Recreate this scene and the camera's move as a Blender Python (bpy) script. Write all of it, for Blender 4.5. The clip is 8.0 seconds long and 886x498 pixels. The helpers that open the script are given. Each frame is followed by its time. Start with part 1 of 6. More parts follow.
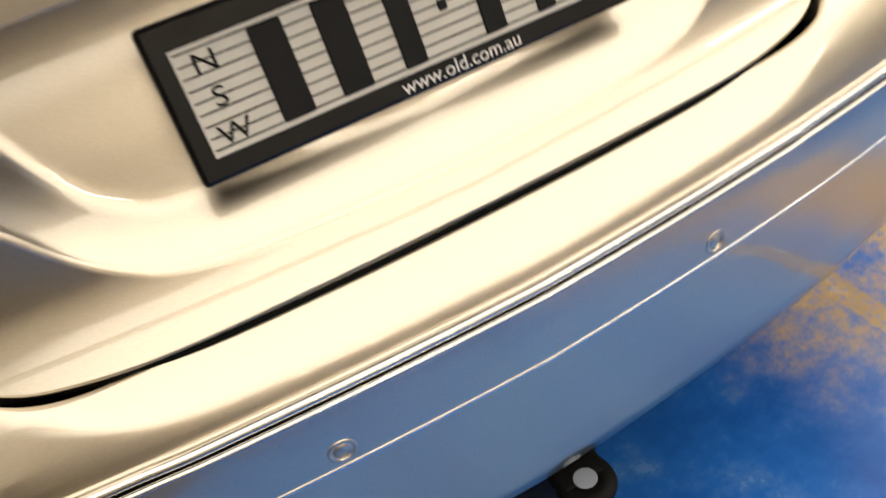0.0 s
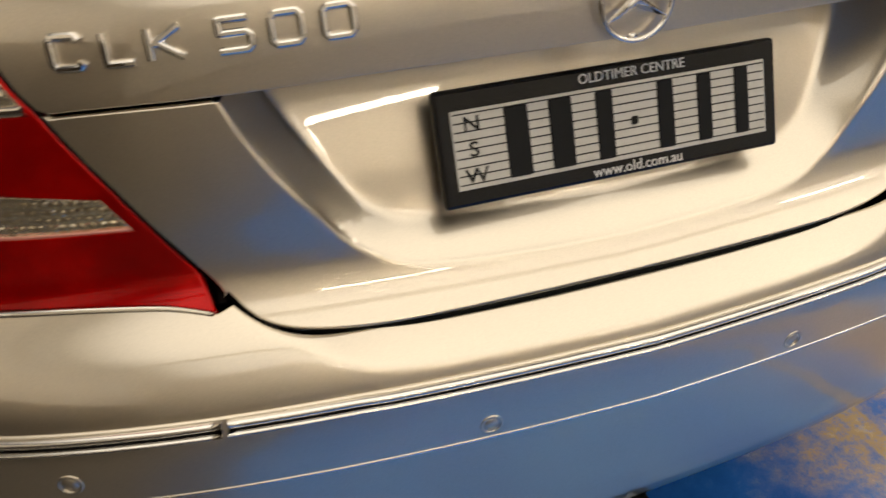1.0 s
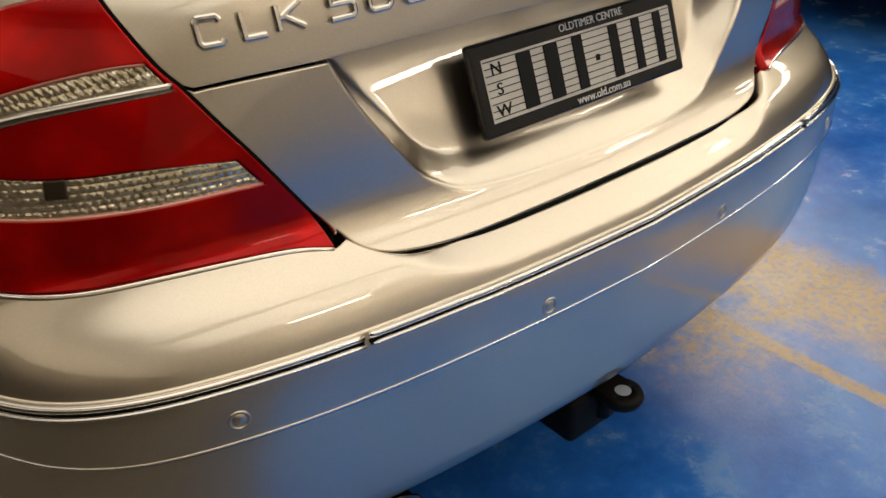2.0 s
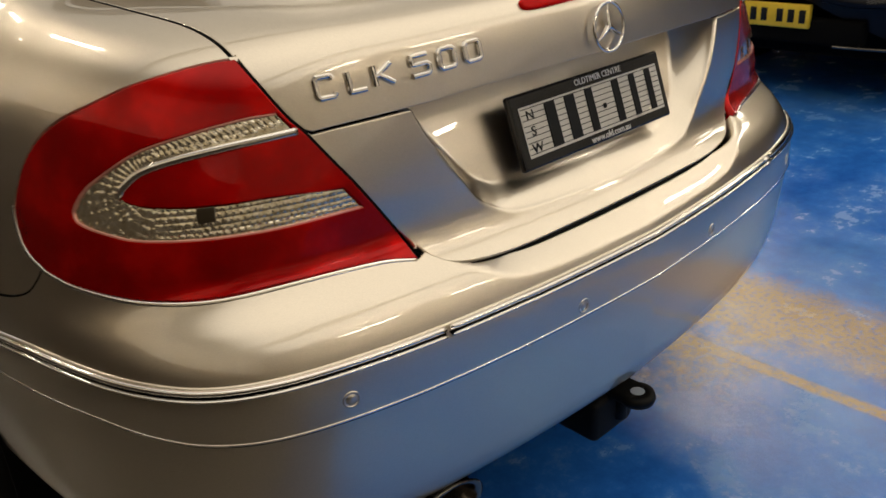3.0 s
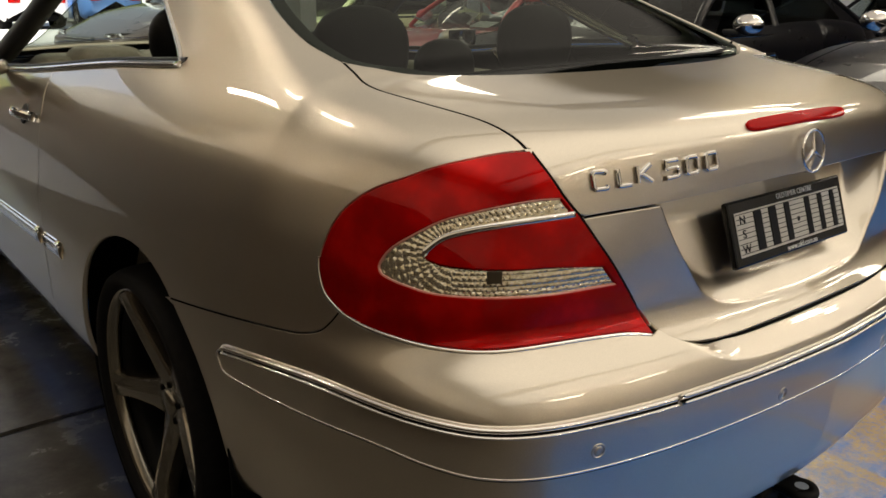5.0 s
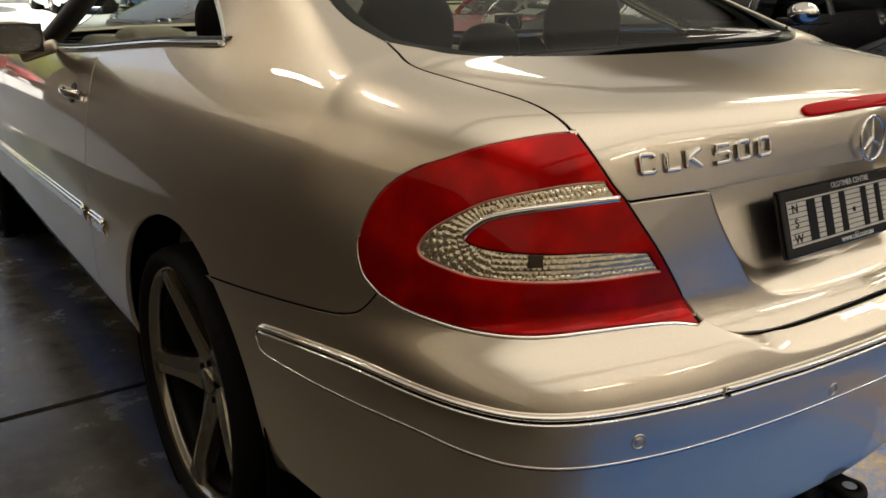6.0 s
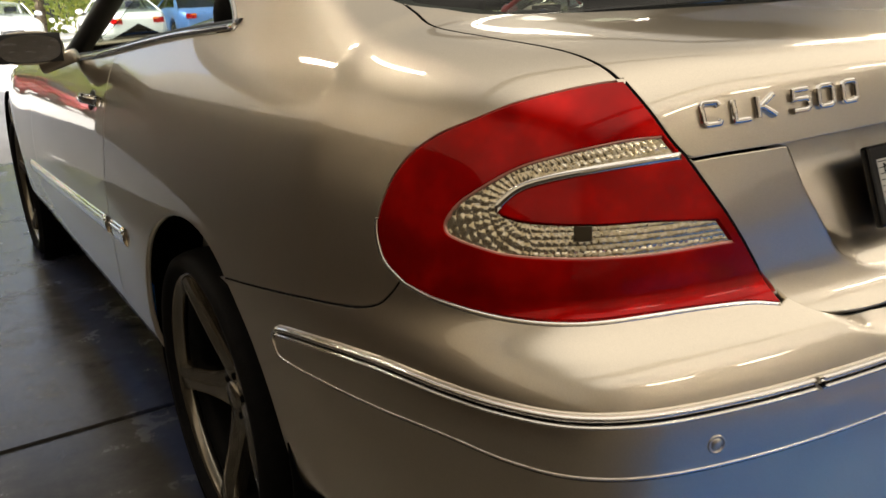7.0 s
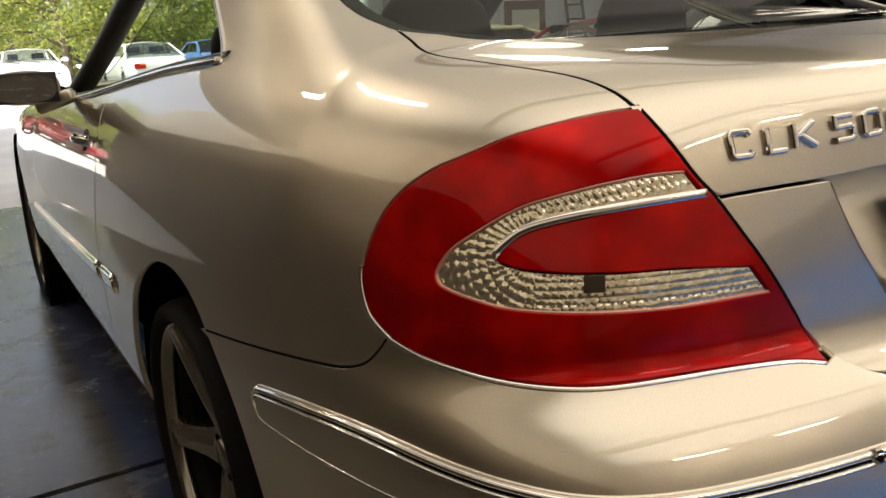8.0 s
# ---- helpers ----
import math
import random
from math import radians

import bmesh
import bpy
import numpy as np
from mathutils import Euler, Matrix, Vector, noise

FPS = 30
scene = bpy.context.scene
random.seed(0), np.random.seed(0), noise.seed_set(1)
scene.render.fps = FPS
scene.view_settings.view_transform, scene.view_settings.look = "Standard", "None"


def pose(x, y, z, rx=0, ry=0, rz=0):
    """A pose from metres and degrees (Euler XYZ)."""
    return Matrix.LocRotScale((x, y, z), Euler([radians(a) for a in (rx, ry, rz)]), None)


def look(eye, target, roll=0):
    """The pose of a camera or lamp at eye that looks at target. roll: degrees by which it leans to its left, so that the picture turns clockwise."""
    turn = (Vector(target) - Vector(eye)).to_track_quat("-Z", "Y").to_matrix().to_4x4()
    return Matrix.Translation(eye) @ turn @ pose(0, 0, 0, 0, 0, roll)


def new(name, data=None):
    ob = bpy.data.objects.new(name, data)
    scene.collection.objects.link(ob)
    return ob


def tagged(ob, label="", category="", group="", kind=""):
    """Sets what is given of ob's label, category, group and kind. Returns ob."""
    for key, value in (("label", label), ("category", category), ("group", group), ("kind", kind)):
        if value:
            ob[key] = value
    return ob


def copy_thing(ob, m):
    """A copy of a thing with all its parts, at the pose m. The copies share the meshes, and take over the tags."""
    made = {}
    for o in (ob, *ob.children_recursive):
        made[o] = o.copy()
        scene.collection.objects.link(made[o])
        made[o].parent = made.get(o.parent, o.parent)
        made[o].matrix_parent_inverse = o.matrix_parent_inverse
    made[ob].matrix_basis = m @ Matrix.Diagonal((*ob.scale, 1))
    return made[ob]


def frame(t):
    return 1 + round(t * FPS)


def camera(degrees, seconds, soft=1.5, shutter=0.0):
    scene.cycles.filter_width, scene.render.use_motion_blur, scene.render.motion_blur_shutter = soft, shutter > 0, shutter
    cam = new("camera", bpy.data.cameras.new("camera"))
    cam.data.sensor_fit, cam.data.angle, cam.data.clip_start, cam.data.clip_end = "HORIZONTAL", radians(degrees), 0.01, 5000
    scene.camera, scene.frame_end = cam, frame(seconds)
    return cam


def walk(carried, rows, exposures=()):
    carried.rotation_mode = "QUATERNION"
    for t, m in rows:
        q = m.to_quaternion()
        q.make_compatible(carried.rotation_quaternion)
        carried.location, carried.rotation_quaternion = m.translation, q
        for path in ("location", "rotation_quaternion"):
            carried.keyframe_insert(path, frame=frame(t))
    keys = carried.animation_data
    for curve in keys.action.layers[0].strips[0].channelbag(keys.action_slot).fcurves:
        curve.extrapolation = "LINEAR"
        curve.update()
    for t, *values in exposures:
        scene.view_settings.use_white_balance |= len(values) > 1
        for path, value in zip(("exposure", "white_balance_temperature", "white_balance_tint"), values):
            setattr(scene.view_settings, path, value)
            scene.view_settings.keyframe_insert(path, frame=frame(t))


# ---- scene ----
cam = camera(56.29, 8.0, shutter=0.4)
PATH = [
    (0, (-0.2056, -0.4554, 1.0733), (0.0543, 0.2764, 0.4432), -14.32),
    (0.5, (-0.2824, -0.5410, 1.1454), (-0.0145, 0.2415, 0.5834), -7.89),
    (1, (-0.3983, -0.5859, 1.1780), (-0.1326, 0.2080, 0.6311), -1.90),
    (1.5, (-0.6187, -0.5884, 1.1610), (-0.1779, 0.1276, 0.6195), -2.02),
    (3, (-1.0289, -0.7023, 1.1908), (-0.4226, -0.0274, 0.7701), -3.61),
    (3.5, (-1.2023, -0.6812, 1.2070), (-0.5426, -0.0369, 0.8201), -2.64),
    (4, (-1.3046, -0.6643, 1.2143), (-0.6533, 0.0156, 0.8773), -1.60),
    (4.5, (-1.3419, -0.6476, 1.2163), (-0.7165, 0.0769, 0.9265), -0.27),
    (5, (-1.3631, -0.6412, 1.2172), (-0.7627, 0.0993, 0.9152), 0.67),
    (6.5, (-1.3222, -0.6018, 1.1649), (-0.7861, 0.1796, 0.8456), -0.10),
    (7, (-1.2511, -0.5303, 1.1042), (-0.7390, 0.2768, 0.8103), -2.47),
    (7.5, (-1.1926, -0.4696, 1.0884), (-0.6894, 0.3554, 0.8313), -3.88),
    (8, (-1.1582, -0.4437, 1.0797), (-0.6592, 0.3868, 0.8322), -3.22),
]
walk(cam, [(t, look(eye, target, roll)) for t, eye, target, roll in PATH],
     exposures=[(0, 1.72), (0.5, 1.46), (1.2, 1.32), (3.0, 1.08), (5.0, 0.98), (6.0, 1.0), (8.0, 1.25)])

# ---- body form of the silver coupe: x across, y ahead from the tail, z up ----
def spline(xs, ys):
    """A smooth curve through a few control values."""
    xs, ys = np.array(xs, float), np.array(ys, float)
    h = np.diff(xs)
    s = np.diff(ys) / h
    m = np.concatenate([[s[0]], (s[:-1] * h[1:] + s[1:] * h[:-1]) / (h[1:] + h[:-1]), [s[-1]]])

    def f(x):
        x = np.clip(x, xs[0], xs[-1])
        i = np.clip(np.searchsorted(xs, x) - 1, 0, len(h) - 1)
        t = (x - xs[i]) / h[i]
        return ((2 * t**3 - 3 * t**2 + 1) * ys[i] + (t**3 - 2 * t**2 + t) * h[i] * m[i]
                + (3 * t**2 - 2 * t**3) * ys[i + 1] + (t**3 - t**2) * h[i] * m[i + 1])
    return f


def smax(a, b, k):
    return 0.5 * (a + b + np.sqrt((a - b) ** 2 + k * k))


def smin(a, b, k):
    return -smax(-a, -b, k)


def step(a, b, x):
    t = np.clip((x - a) / (b - a), 0, 1)
    return t * t * (3 - 2 * t)


side_plan = spline([-0.3, 0.5, 1.1, 2.0, 3.0, 3.8, 4.3, 4.7], [0.875, 0.882, 0.890, 0.884, 0.876, 0.862, 0.80, 0.68])
side_z = spline([0.15, 0.28, 0.34, 0.38, 0.43, 0.52, 0.60, 0.66, 0.78, 0.90, 0.98, 1.06, 1.15], [-0.16, -0.08, -0.032, -0.016, -0.008, -0.002, 0.0, 0.0, -0.012, -0.035, -0.065, -0.12, -0.20])
bump_z = spline([0.15, 0.34, 0.38, 0.42, 0.46, 0.52, 0.60, 0.665, 0.682, 0.70, 0.74], [0.17, 0.02, -0.034, -0.056, -0.066, -0.074, -0.078, -0.074, -0.068, -0.048, 0.02])
full_z = spline([0.15, 0.34, 0.38, 0.42, 0.46, 0.52, 0.60, 0.665, 0.70, 0.74, 0.78], [0.17, 0.02, -0.034, -0.056, -0.066, -0.074, -0.078, -0.073, -0.06, -0.03, 0.0])
trunk_z = spline([0.70, 0.75, 0.85, 0.95, 1.02, 1.06, 1.12], [0.02, 0.016, 0.008, 0.012, 0.022, 0.04, 0.08])
flare_z = spline([0.690, 0.708, 0.718, 0.728, 0.738, 0.748, 0.758, 0.768, 0.780, 0.80, 0.83], [-0.055, -0.0346, -0.0236, -0.0131, -0.0045, 0.0022, 0.0068, 0.0095, 0.0107, 0.0108, 0.0106])
deck_y = spline([0.0, 0.1, 0.3, 0.55, 1.0, 1.6, 2.3, 2.9, 3.4, 4.0, 4.4, 4.7], [1.046, 1.051, 1.073, 1.096, 1.11, 1.09, 1.055, 1.0, 0.96, 0.88, 0.78, 0.6])
roof_y = spline([0.5, 1.0, 1.4, 1.8, 2.2, 2.6, 3.0], [1.20, 1.34, 1.405, 1.415, 1.39, 1.30, 1.1])


# the bumper has a crest along its upper edge, behind which the boot lid sits
SHAPE = {"crest": False, "boot": False, "lamp": False}


def form(p):
    """Below zero inside the lower body and the cabin, zero on their skin."""
    x, y, z = np.abs(p[..., 0]), p[..., 1] + 0.005, p[..., 2] + 0.018
    side = x - side_plan(y) - side_z(z)
    up = step(0.72, 0.80, z)
    if SHAPE["crest"]:
        crest = smax(0.684 + 0 * x, 0.696 + (x - 0.31) / 1.5, 0.030)
        low = full_z(np.minimum(z, 0.78)) + 0.06 * x * x + 1.25 * (smax(np.minimum(z, 0.752) - crest, 0, 0.0035) - 0.0001)
    else:
        edge = 0.31 + 1.5 * (z - 0.696)
        wide = step(edge - 0.012, edge + 0.03, x)
        low = bump_z(np.minimum(z, 0.74)) * (1 - wide) + full_z(np.minimum(z, 0.78)) * wide + 0.06 * x * x
    if SHAPE["lamp"]:
        up = step(0.725, 0.805, z)
        low = full_z(np.minimum(z, 0.78)) + 0.06 * x * x
    if SHAPE["boot"]:
        up = step(0.77, 0.83, z)
        low = flare_z(np.minimum(z, 0.83)) + 0.02 * x * x
    rear = low * (1 - up) + trunk_z(np.maximum(z, 0.70)) * up - y
    k = 0.30 + 0.06 * step(0.64, 0.94, z)
    hull = smax(side, rear, k)
    deck = z - deck_y(y) + 0.02 * x * x
    lower = smax(hull, deck, 0.028 + 0.022 * step(0.42, 0.60, x))
    lower = smax(lower, y - 4.62 + 0.28 * x * x, 0.12)
    gs = x - 0.705 + 0.55 * (z - 1.065) + 0.03 * step(1.6, 3.0, y)
    gr = z - 1.10 - 0.40 * (y - 0.50) + 0.05 * x * x
    gt = z - roof_y(y) + 0.06 * x * x
    gf = z - 0.97 + 0.50 * (y - 2.66) + 0.1 * x * x
    cabin = smax(smax(smax(gr, gt, 0.06), gf, 0.05), gs, 0.07)
    cabin = cabin + 3.0 * np.maximum(0, 1.0 - z) ** 2 + 0.5 * step(0.56, 0.28, y)
    return smin(lower, cabin, 0.03)


def skin(o, d, far=1.2, n=90):
    """Where rays from o along d leave the body: the last crossing from inside to outside."""
    o, d = np.broadcast_arrays(np.asarray(o, float), np.asarray(d, float))
    lo, hi = np.zeros(o.shape[:-1]), np.full(o.shape[:-1], far)
    ts = np.linspace(0, far, n)
    v = np.stack([form(o + d * t) for t in ts])
    inside = v < 0
    first_out = np.argmax(~inside, axis=0)
    lo, hi = ts[np.maximum(first_out - 1, 0)], ts[first_out]
    for _ in range(24):
        mid = 0.5 * (lo + hi)
        f = form(o + d * mid[..., None])
        lo, hi = np.where(f < 0, mid, lo), np.where(f < 0, hi, mid)
    return o + d * (0.5 * (lo + hi))[..., None]


def slope(p):
    """Outward unit normal of the form at p."""
    e = 1e-4
    g = np.stack([(form(p + e * a) - form(p - e * a)) for a in np.eye(3)], -1)
    return g / np.linalg.norm(g, axis=-1, keepdims=True)


def tail_chart(uv):
    """(angle round an upright axis in degrees, height) on the tail."""
    a = np.radians(uv[..., 0])
    o = np.stack([0 * a, 0 * a + 0.9, uv[..., 1]], -1)
    return skin(o, np.stack([np.sin(a), -np.cos(a), 0 * a], -1))


def lid_chart(uv):
    """(x, angle round a crosswise axis in degrees): 0 straight back, 90 straight up."""
    a = np.radians(uv[..., 1])
    o = np.stack([uv[..., 0], 0 * a + 0.55, 0 * a + 0.70], -1)
    return skin(o, np.stack([0 * a, -np.cos(a), np.sin(a)], -1))


def side_chart(uv):
    """(y, angle round a lengthwise axis in degrees): 0 straight out to the car's left, 90 up."""
    a = np.radians(uv[..., 1])
    o = np.stack([0 * a - 0.25, uv[..., 0], 0 * a + 0.70], -1)
    return skin(o, np.stack([-np.cos(a), 0 * a, np.sin(a)], -1))


def top_chart(uv):
    """(x, y) seen from above, from within the cabin upwards."""
    o = np.stack([uv[..., 0], uv[..., 1], 0 * uv[..., 0] + 0.55], -1)
    return skin(o, np.array([0.0, 0.0, 1.0]))


def tail_uv(p):
    return np.stack([np.degrees(np.arctan2(p[..., 0], 0.9 - p[..., 1])), p[..., 2]], -1)


def lid_uv(p):
    return np.stack([p[..., 0], np.degrees(np.arctan2(p[..., 2] - 0.70, 0.55 - p[..., 1]))], -1)


def side_uv(p):
    return np.stack([p[..., 1], np.degrees(np.arctan2(p[..., 2] - 0.70, -0.25 - p[..., 0]))], -1)


def top_uv(p):
    return p[..., :2]


def nose_chart(uv):
    """(angle round an upright axis in degrees, height) on the nose."""
    a = np.radians(uv[..., 0])
    o = np.stack([0 * a, 0 * a + 3.5, uv[..., 1]], -1)
    return skin(o, np.stack([np.sin(a), np.cos(a), 0 * a], -1), 1.6)


def nose_uv(p):
    return np.stack([np.degrees(np.arctan2(p[..., 0], p[..., 1] - 3.5)), p[..., 2]], -1)
# ---- daylight ----
world = bpy.data.worlds.new("sky")
scene.world = world
world.use_nodes = True
sky = world.node_tree.nodes.new("ShaderNodeTexSky")
sky.sky_type = "NISHITA"
sky.sun_disc = False
sky.air_density, sky.dust_density = 0.8, 5.0
sky.sun_elevation, sky.sun_rotation = radians(50), radians(-100)
haze = world.node_tree.nodes.new("ShaderNodeHueSaturation")
haze.inputs["Saturation"].default_value = 0.5
world.node_tree.links.new(sky.outputs[0], haze.inputs["Color"])
world.node_tree.links.new(haze.outputs[0], world.node_tree.nodes["Background"].inputs[0])
world.node_tree.nodes["Background"].inputs[1].default_value = 0.15
sun_data = bpy.data.lights.new("sun", "SUN")
sun_data.energy, sun_data.angle, sun_data.color = 5.0, radians(0.5), (1.0, 0.95, 0.86)
sun = new("sun", sun_data)
sun.matrix_world = look((math.sin(radians(-100)) * 20, math.cos(radians(-100)) * 20, 23.8), (0, 0, 0))
# ---- building kit ----
def empty(name, x=0.0, y=0.0, z=0.0):
    ob = new(name)
    ob.location = (x, y, z)
    ob.empty_display_size = 0.1
    return ob


def mesh(name, verts, faces, material, parent=None, label="", smooth=True, normals=None):
    """One mesh object in world coordinates, under its thing or part."""
    me = bpy.data.meshes.new(name)
    me.from_pydata([tuple(map(float, v)) for v in verts], [], [tuple(int(i) for i in f) for f in faces])
    me.materials.append(material)
    me.polygons.foreach_set("use_smooth", [smooth] * len(me.polygons))
    me.update()
    if normals is not None:
        me.normals_split_custom_set_from_vertices([tuple(map(float, n)) for n in normals])
    return adopt(new(name, me), parent, label)


def adopt(ob, parent, label=""):
    if parent is not None:
        ob.parent = parent
        ob.matrix_parent_inverse = Matrix.Translation(-parent.location) if parent.parent is None else Matrix.Identity(4)
    if label:
        tagged(ob, label)
    return ob


def part(name, bm, material, parent=None, label="", smooth=True):
    """Links a bmesh as one mesh object under a thing or a part."""
    me = bpy.data.meshes.new(name)
    bm.to_mesh(me)
    bm.free()
    me.materials.append(material)
    me.polygons.foreach_set("use_smooth", [smooth] * len(me.polygons))
    return adopt(new(name, me), parent, label)


def rbox(x0, x1, y0, y1, z0, z1, r=0.01, seg=2, m=None):
    """A box with rounded edges, as a bmesh."""
    bm = bmesh.new()
    bmesh.ops.create_cube(bm, size=1.0)
    for v in bm.verts:
        v.co = Vector(((x0 + x1) / 2 + v.co.x * (x1 - x0), (y0 + y1) / 2 + v.co.y * (y1 - y0), (z0 + z1) / 2 + v.co.z * (z1 - z0)))
    if r > 0:
        bmesh.ops.bevel(bm, geom=bm.edges[:], offset=r, segments=seg, profile=0.5, affect="EDGES")
    if m is not None:
        bmesh.ops.transform(bm, matrix=m, verts=bm.verts)
    return bm


def join(*bms):
    """Several bmeshes as one."""
    out = bmesh.new()
    for b in bms:
        me = bpy.data.meshes.new("joined")
        b.to_mesh(me)
        b.free()
        out.from_mesh(me)
        bpy.data.meshes.remove(me)
    return out


def rod(a, b, r, n=10, r2=None):
    """A round bar from a to b."""
    bm = bmesh.new()
    a, b = Vector(a), Vector(b)
    bmesh.ops.create_cone(bm, cap_ends=True, segments=n, radius1=r, radius2=r if r2 is None else r2, depth=(b - a).length)
    turn = (b - a).to_track_quat("Z", "Y").to_matrix().to_4x4()
    bmesh.ops.transform(bm, matrix=Matrix.Translation((a + b) / 2) @ turn, verts=bm.verts)
    return bm


def lathe(profile, m, n=48, close=False):
    """A turned form: (radius, height) pairs turned about z, moved by m."""
    bm = bmesh.new()
    rings = []
    for i in range(n):
        a = 2 * math.pi * i / n
        rings.append([bm.verts.new(m @ Vector((r * math.cos(a), r * math.sin(a), h))) for r, h in profile])
    k = len(profile)
    for i in range(n):
        p, q = rings[i], rings[(i + 1) % n]
        for j in range(k if close else k - 1):
            f = [p[j], q[j], q[(j + 1) % k], p[(j + 1) % k]]
            if (f[0].co - f[1].co).length < 1e-7:
                f = [f[0], f[2], f[3]]
            elif (f[2].co - f[3].co).length < 1e-7:
                f = [f[0], f[1], f[2]]
            bm.faces.new(f)
    bmesh.ops.remove_doubles(bm, verts=bm.verts, dist=1e-6)
    bmesh.ops.recalc_face_normals(bm, faces=bm.faces)
    return bm


def through_points(pts, n=8, closed=False):
    """A smooth line through control points (Catmull-Rom)."""
    p = np.array(pts, float)
    p = np.concatenate([p[-1:], p, p[:2]]) if closed else np.concatenate([2 * p[:1] - p[1:2], p, 2 * p[-1:] - p[-2:-1]])
    out = []
    t = np.linspace(0, 1, n, endpoint=False)[:, None]
    for i in range(1, len(p) - 2):
        a, b, c, d = p[i - 1:i + 3]
        out.append(0.5 * (2 * b + (c - a) * t + (2 * a - 5 * b + 4 * c - d) * t**2 + (3 * b - a - 3 * c + d) * t**3))
    if not closed:
        out.append(p[-2:-1])
    return np.concatenate(out)


def sweep(path, normals, profile, closed=False):
    """A bar of one cross-section along a path: profile pairs lie across the path and along the normals."""
    path, normals = np.array(path, float), np.array(normals, float)
    tang = np.gradient(path, axis=0)
    if closed:
        tang = np.roll(path, -1, 0) - np.roll(path, 1, 0)
    tang /= np.linalg.norm(tang, axis=1, keepdims=True)
    side = np.cross(normals, tang)
    side /= np.linalg.norm(side, axis=1, keepdims=True)
    up = np.cross(tang, side)
    k, n = len(profile), len(path)
    verts = [path[i] + side[i] * a + up[i] * b for i in range(n) for a, b in profile]
    faces = [(i * k + j, ((i + 1) % n) * k + j, ((i + 1) % n) * k + (j + 1) % k, i * k + (j + 1) % k)
             for i in range(n if closed else n - 1) for j in range(k)]
    if not closed:
        faces += [tuple(range(k - 1, -1, -1)), tuple(range((n - 1) * k, n * k))]
    return verts, faces


def bead(w, h, n=7, sink=0.003):
    """A half-round cross-section, w wide and h high."""
    return [(w / 2, -sink)] + [(w / 2 * math.cos(a), h * math.sin(a)) for a in np.linspace(0, math.pi, n)] + [(-w / 2, -sink)]


def inside(q, poly):
    """Which points q lie within the polygon."""
    x, y = q[:, 0:1], q[:, 1:2]
    a, b = poly, np.roll(poly, -1, 0)
    cross = (a[:, 1] > y) != (b[:, 1] > y)
    with np.errstate(divide="ignore", invalid="ignore"):
        xs = a[:, 0] + (y - a[:, 1]) * (b[:, 0] - a[:, 0]) / (b[:, 1] - a[:, 1])
    return (np.sum(cross & (x < xs), axis=1) % 2) == 1


def reach(q, poly, closed=True):
    """How far the points q lie from the polygon's edge."""
    best = np.full(len(q), 1e9)
    a, b = poly, np.roll(poly, -1, 0)
    if not closed:
        a, b = a[:-1], b[:-1]
    for s in range(0, len(q), 4000):
        p = q[s:s + 4000, None, :]
        d = b - a
        t = np.clip(np.sum((p - a) * d, -1) / np.maximum(np.sum(d * d, -1), 1e-12), 0, 1)
        best[s:s + 4000] = np.min(np.linalg.norm(p - a - t[..., None] * d, axis=-1), axis=1)
    return best


def refine(poly, h):
    out = []
    for a, b in zip(poly, np.roll(poly, -1, 0)):
        n = max(1, int(np.ceil(np.linalg.norm(b - a) / h)))
        out.append(a + (b - a) * np.linspace(0, 1, n, endpoint=False)[:, None])
    return np.concatenate(out)


def shrink(poly, d):
    e = np.roll(poly, -1, 0) - poly
    e /= np.maximum(np.linalg.norm(e, axis=1, keepdims=True), 1e-9)
    n = np.stack([-e[:, 1], e[:, 0]], 1)
    m = n + np.roll(n, 1, 0)
    m /= np.maximum(np.sum(m * m, 1, keepdims=True), 0.6) / 2
    return poly + m * d


from mathutils.geometry import delaunay_2d_cdt

CHARTS = {
    "tail": (tail_chart, tail_uv, (0.0160, 1.0)),
    "lid": (lid_chart, lid_uv, (1.0, 0.0085)),
    "side": (side_chart, side_uv, (1.0, 0.0105)),
    "top": (top_chart, top_uv, (1.0, 1.0)),
    "nose": (nose_chart, nose_uv, (0.0170, 1.0)),
}


def outline(chart, *runs):
    """A closed line of places on the body, from runs of places, in the chart's metric plane."""
    _, uv_of, scale = CHARTS[chart]
    q = np.concatenate([uv_of(np.asarray(r)) for r in runs]) * np.array(scale)
    keep = np.linalg.norm(q - np.roll(q, 1, 0), axis=1) > 1e-4
    q = q[keep]
    area = np.sum(q[:, 0] * np.roll(q[:, 1], -1) - np.roll(q[:, 0], -1) * q[:, 1])
    return q if area > 0 else q[::-1]


def place(chart, q, lift=0.0):
    f, _, scale = CHARTS[chart]
    p = f(q / np.array(scale))
    n = slope(p)
    return p + n * lift, n


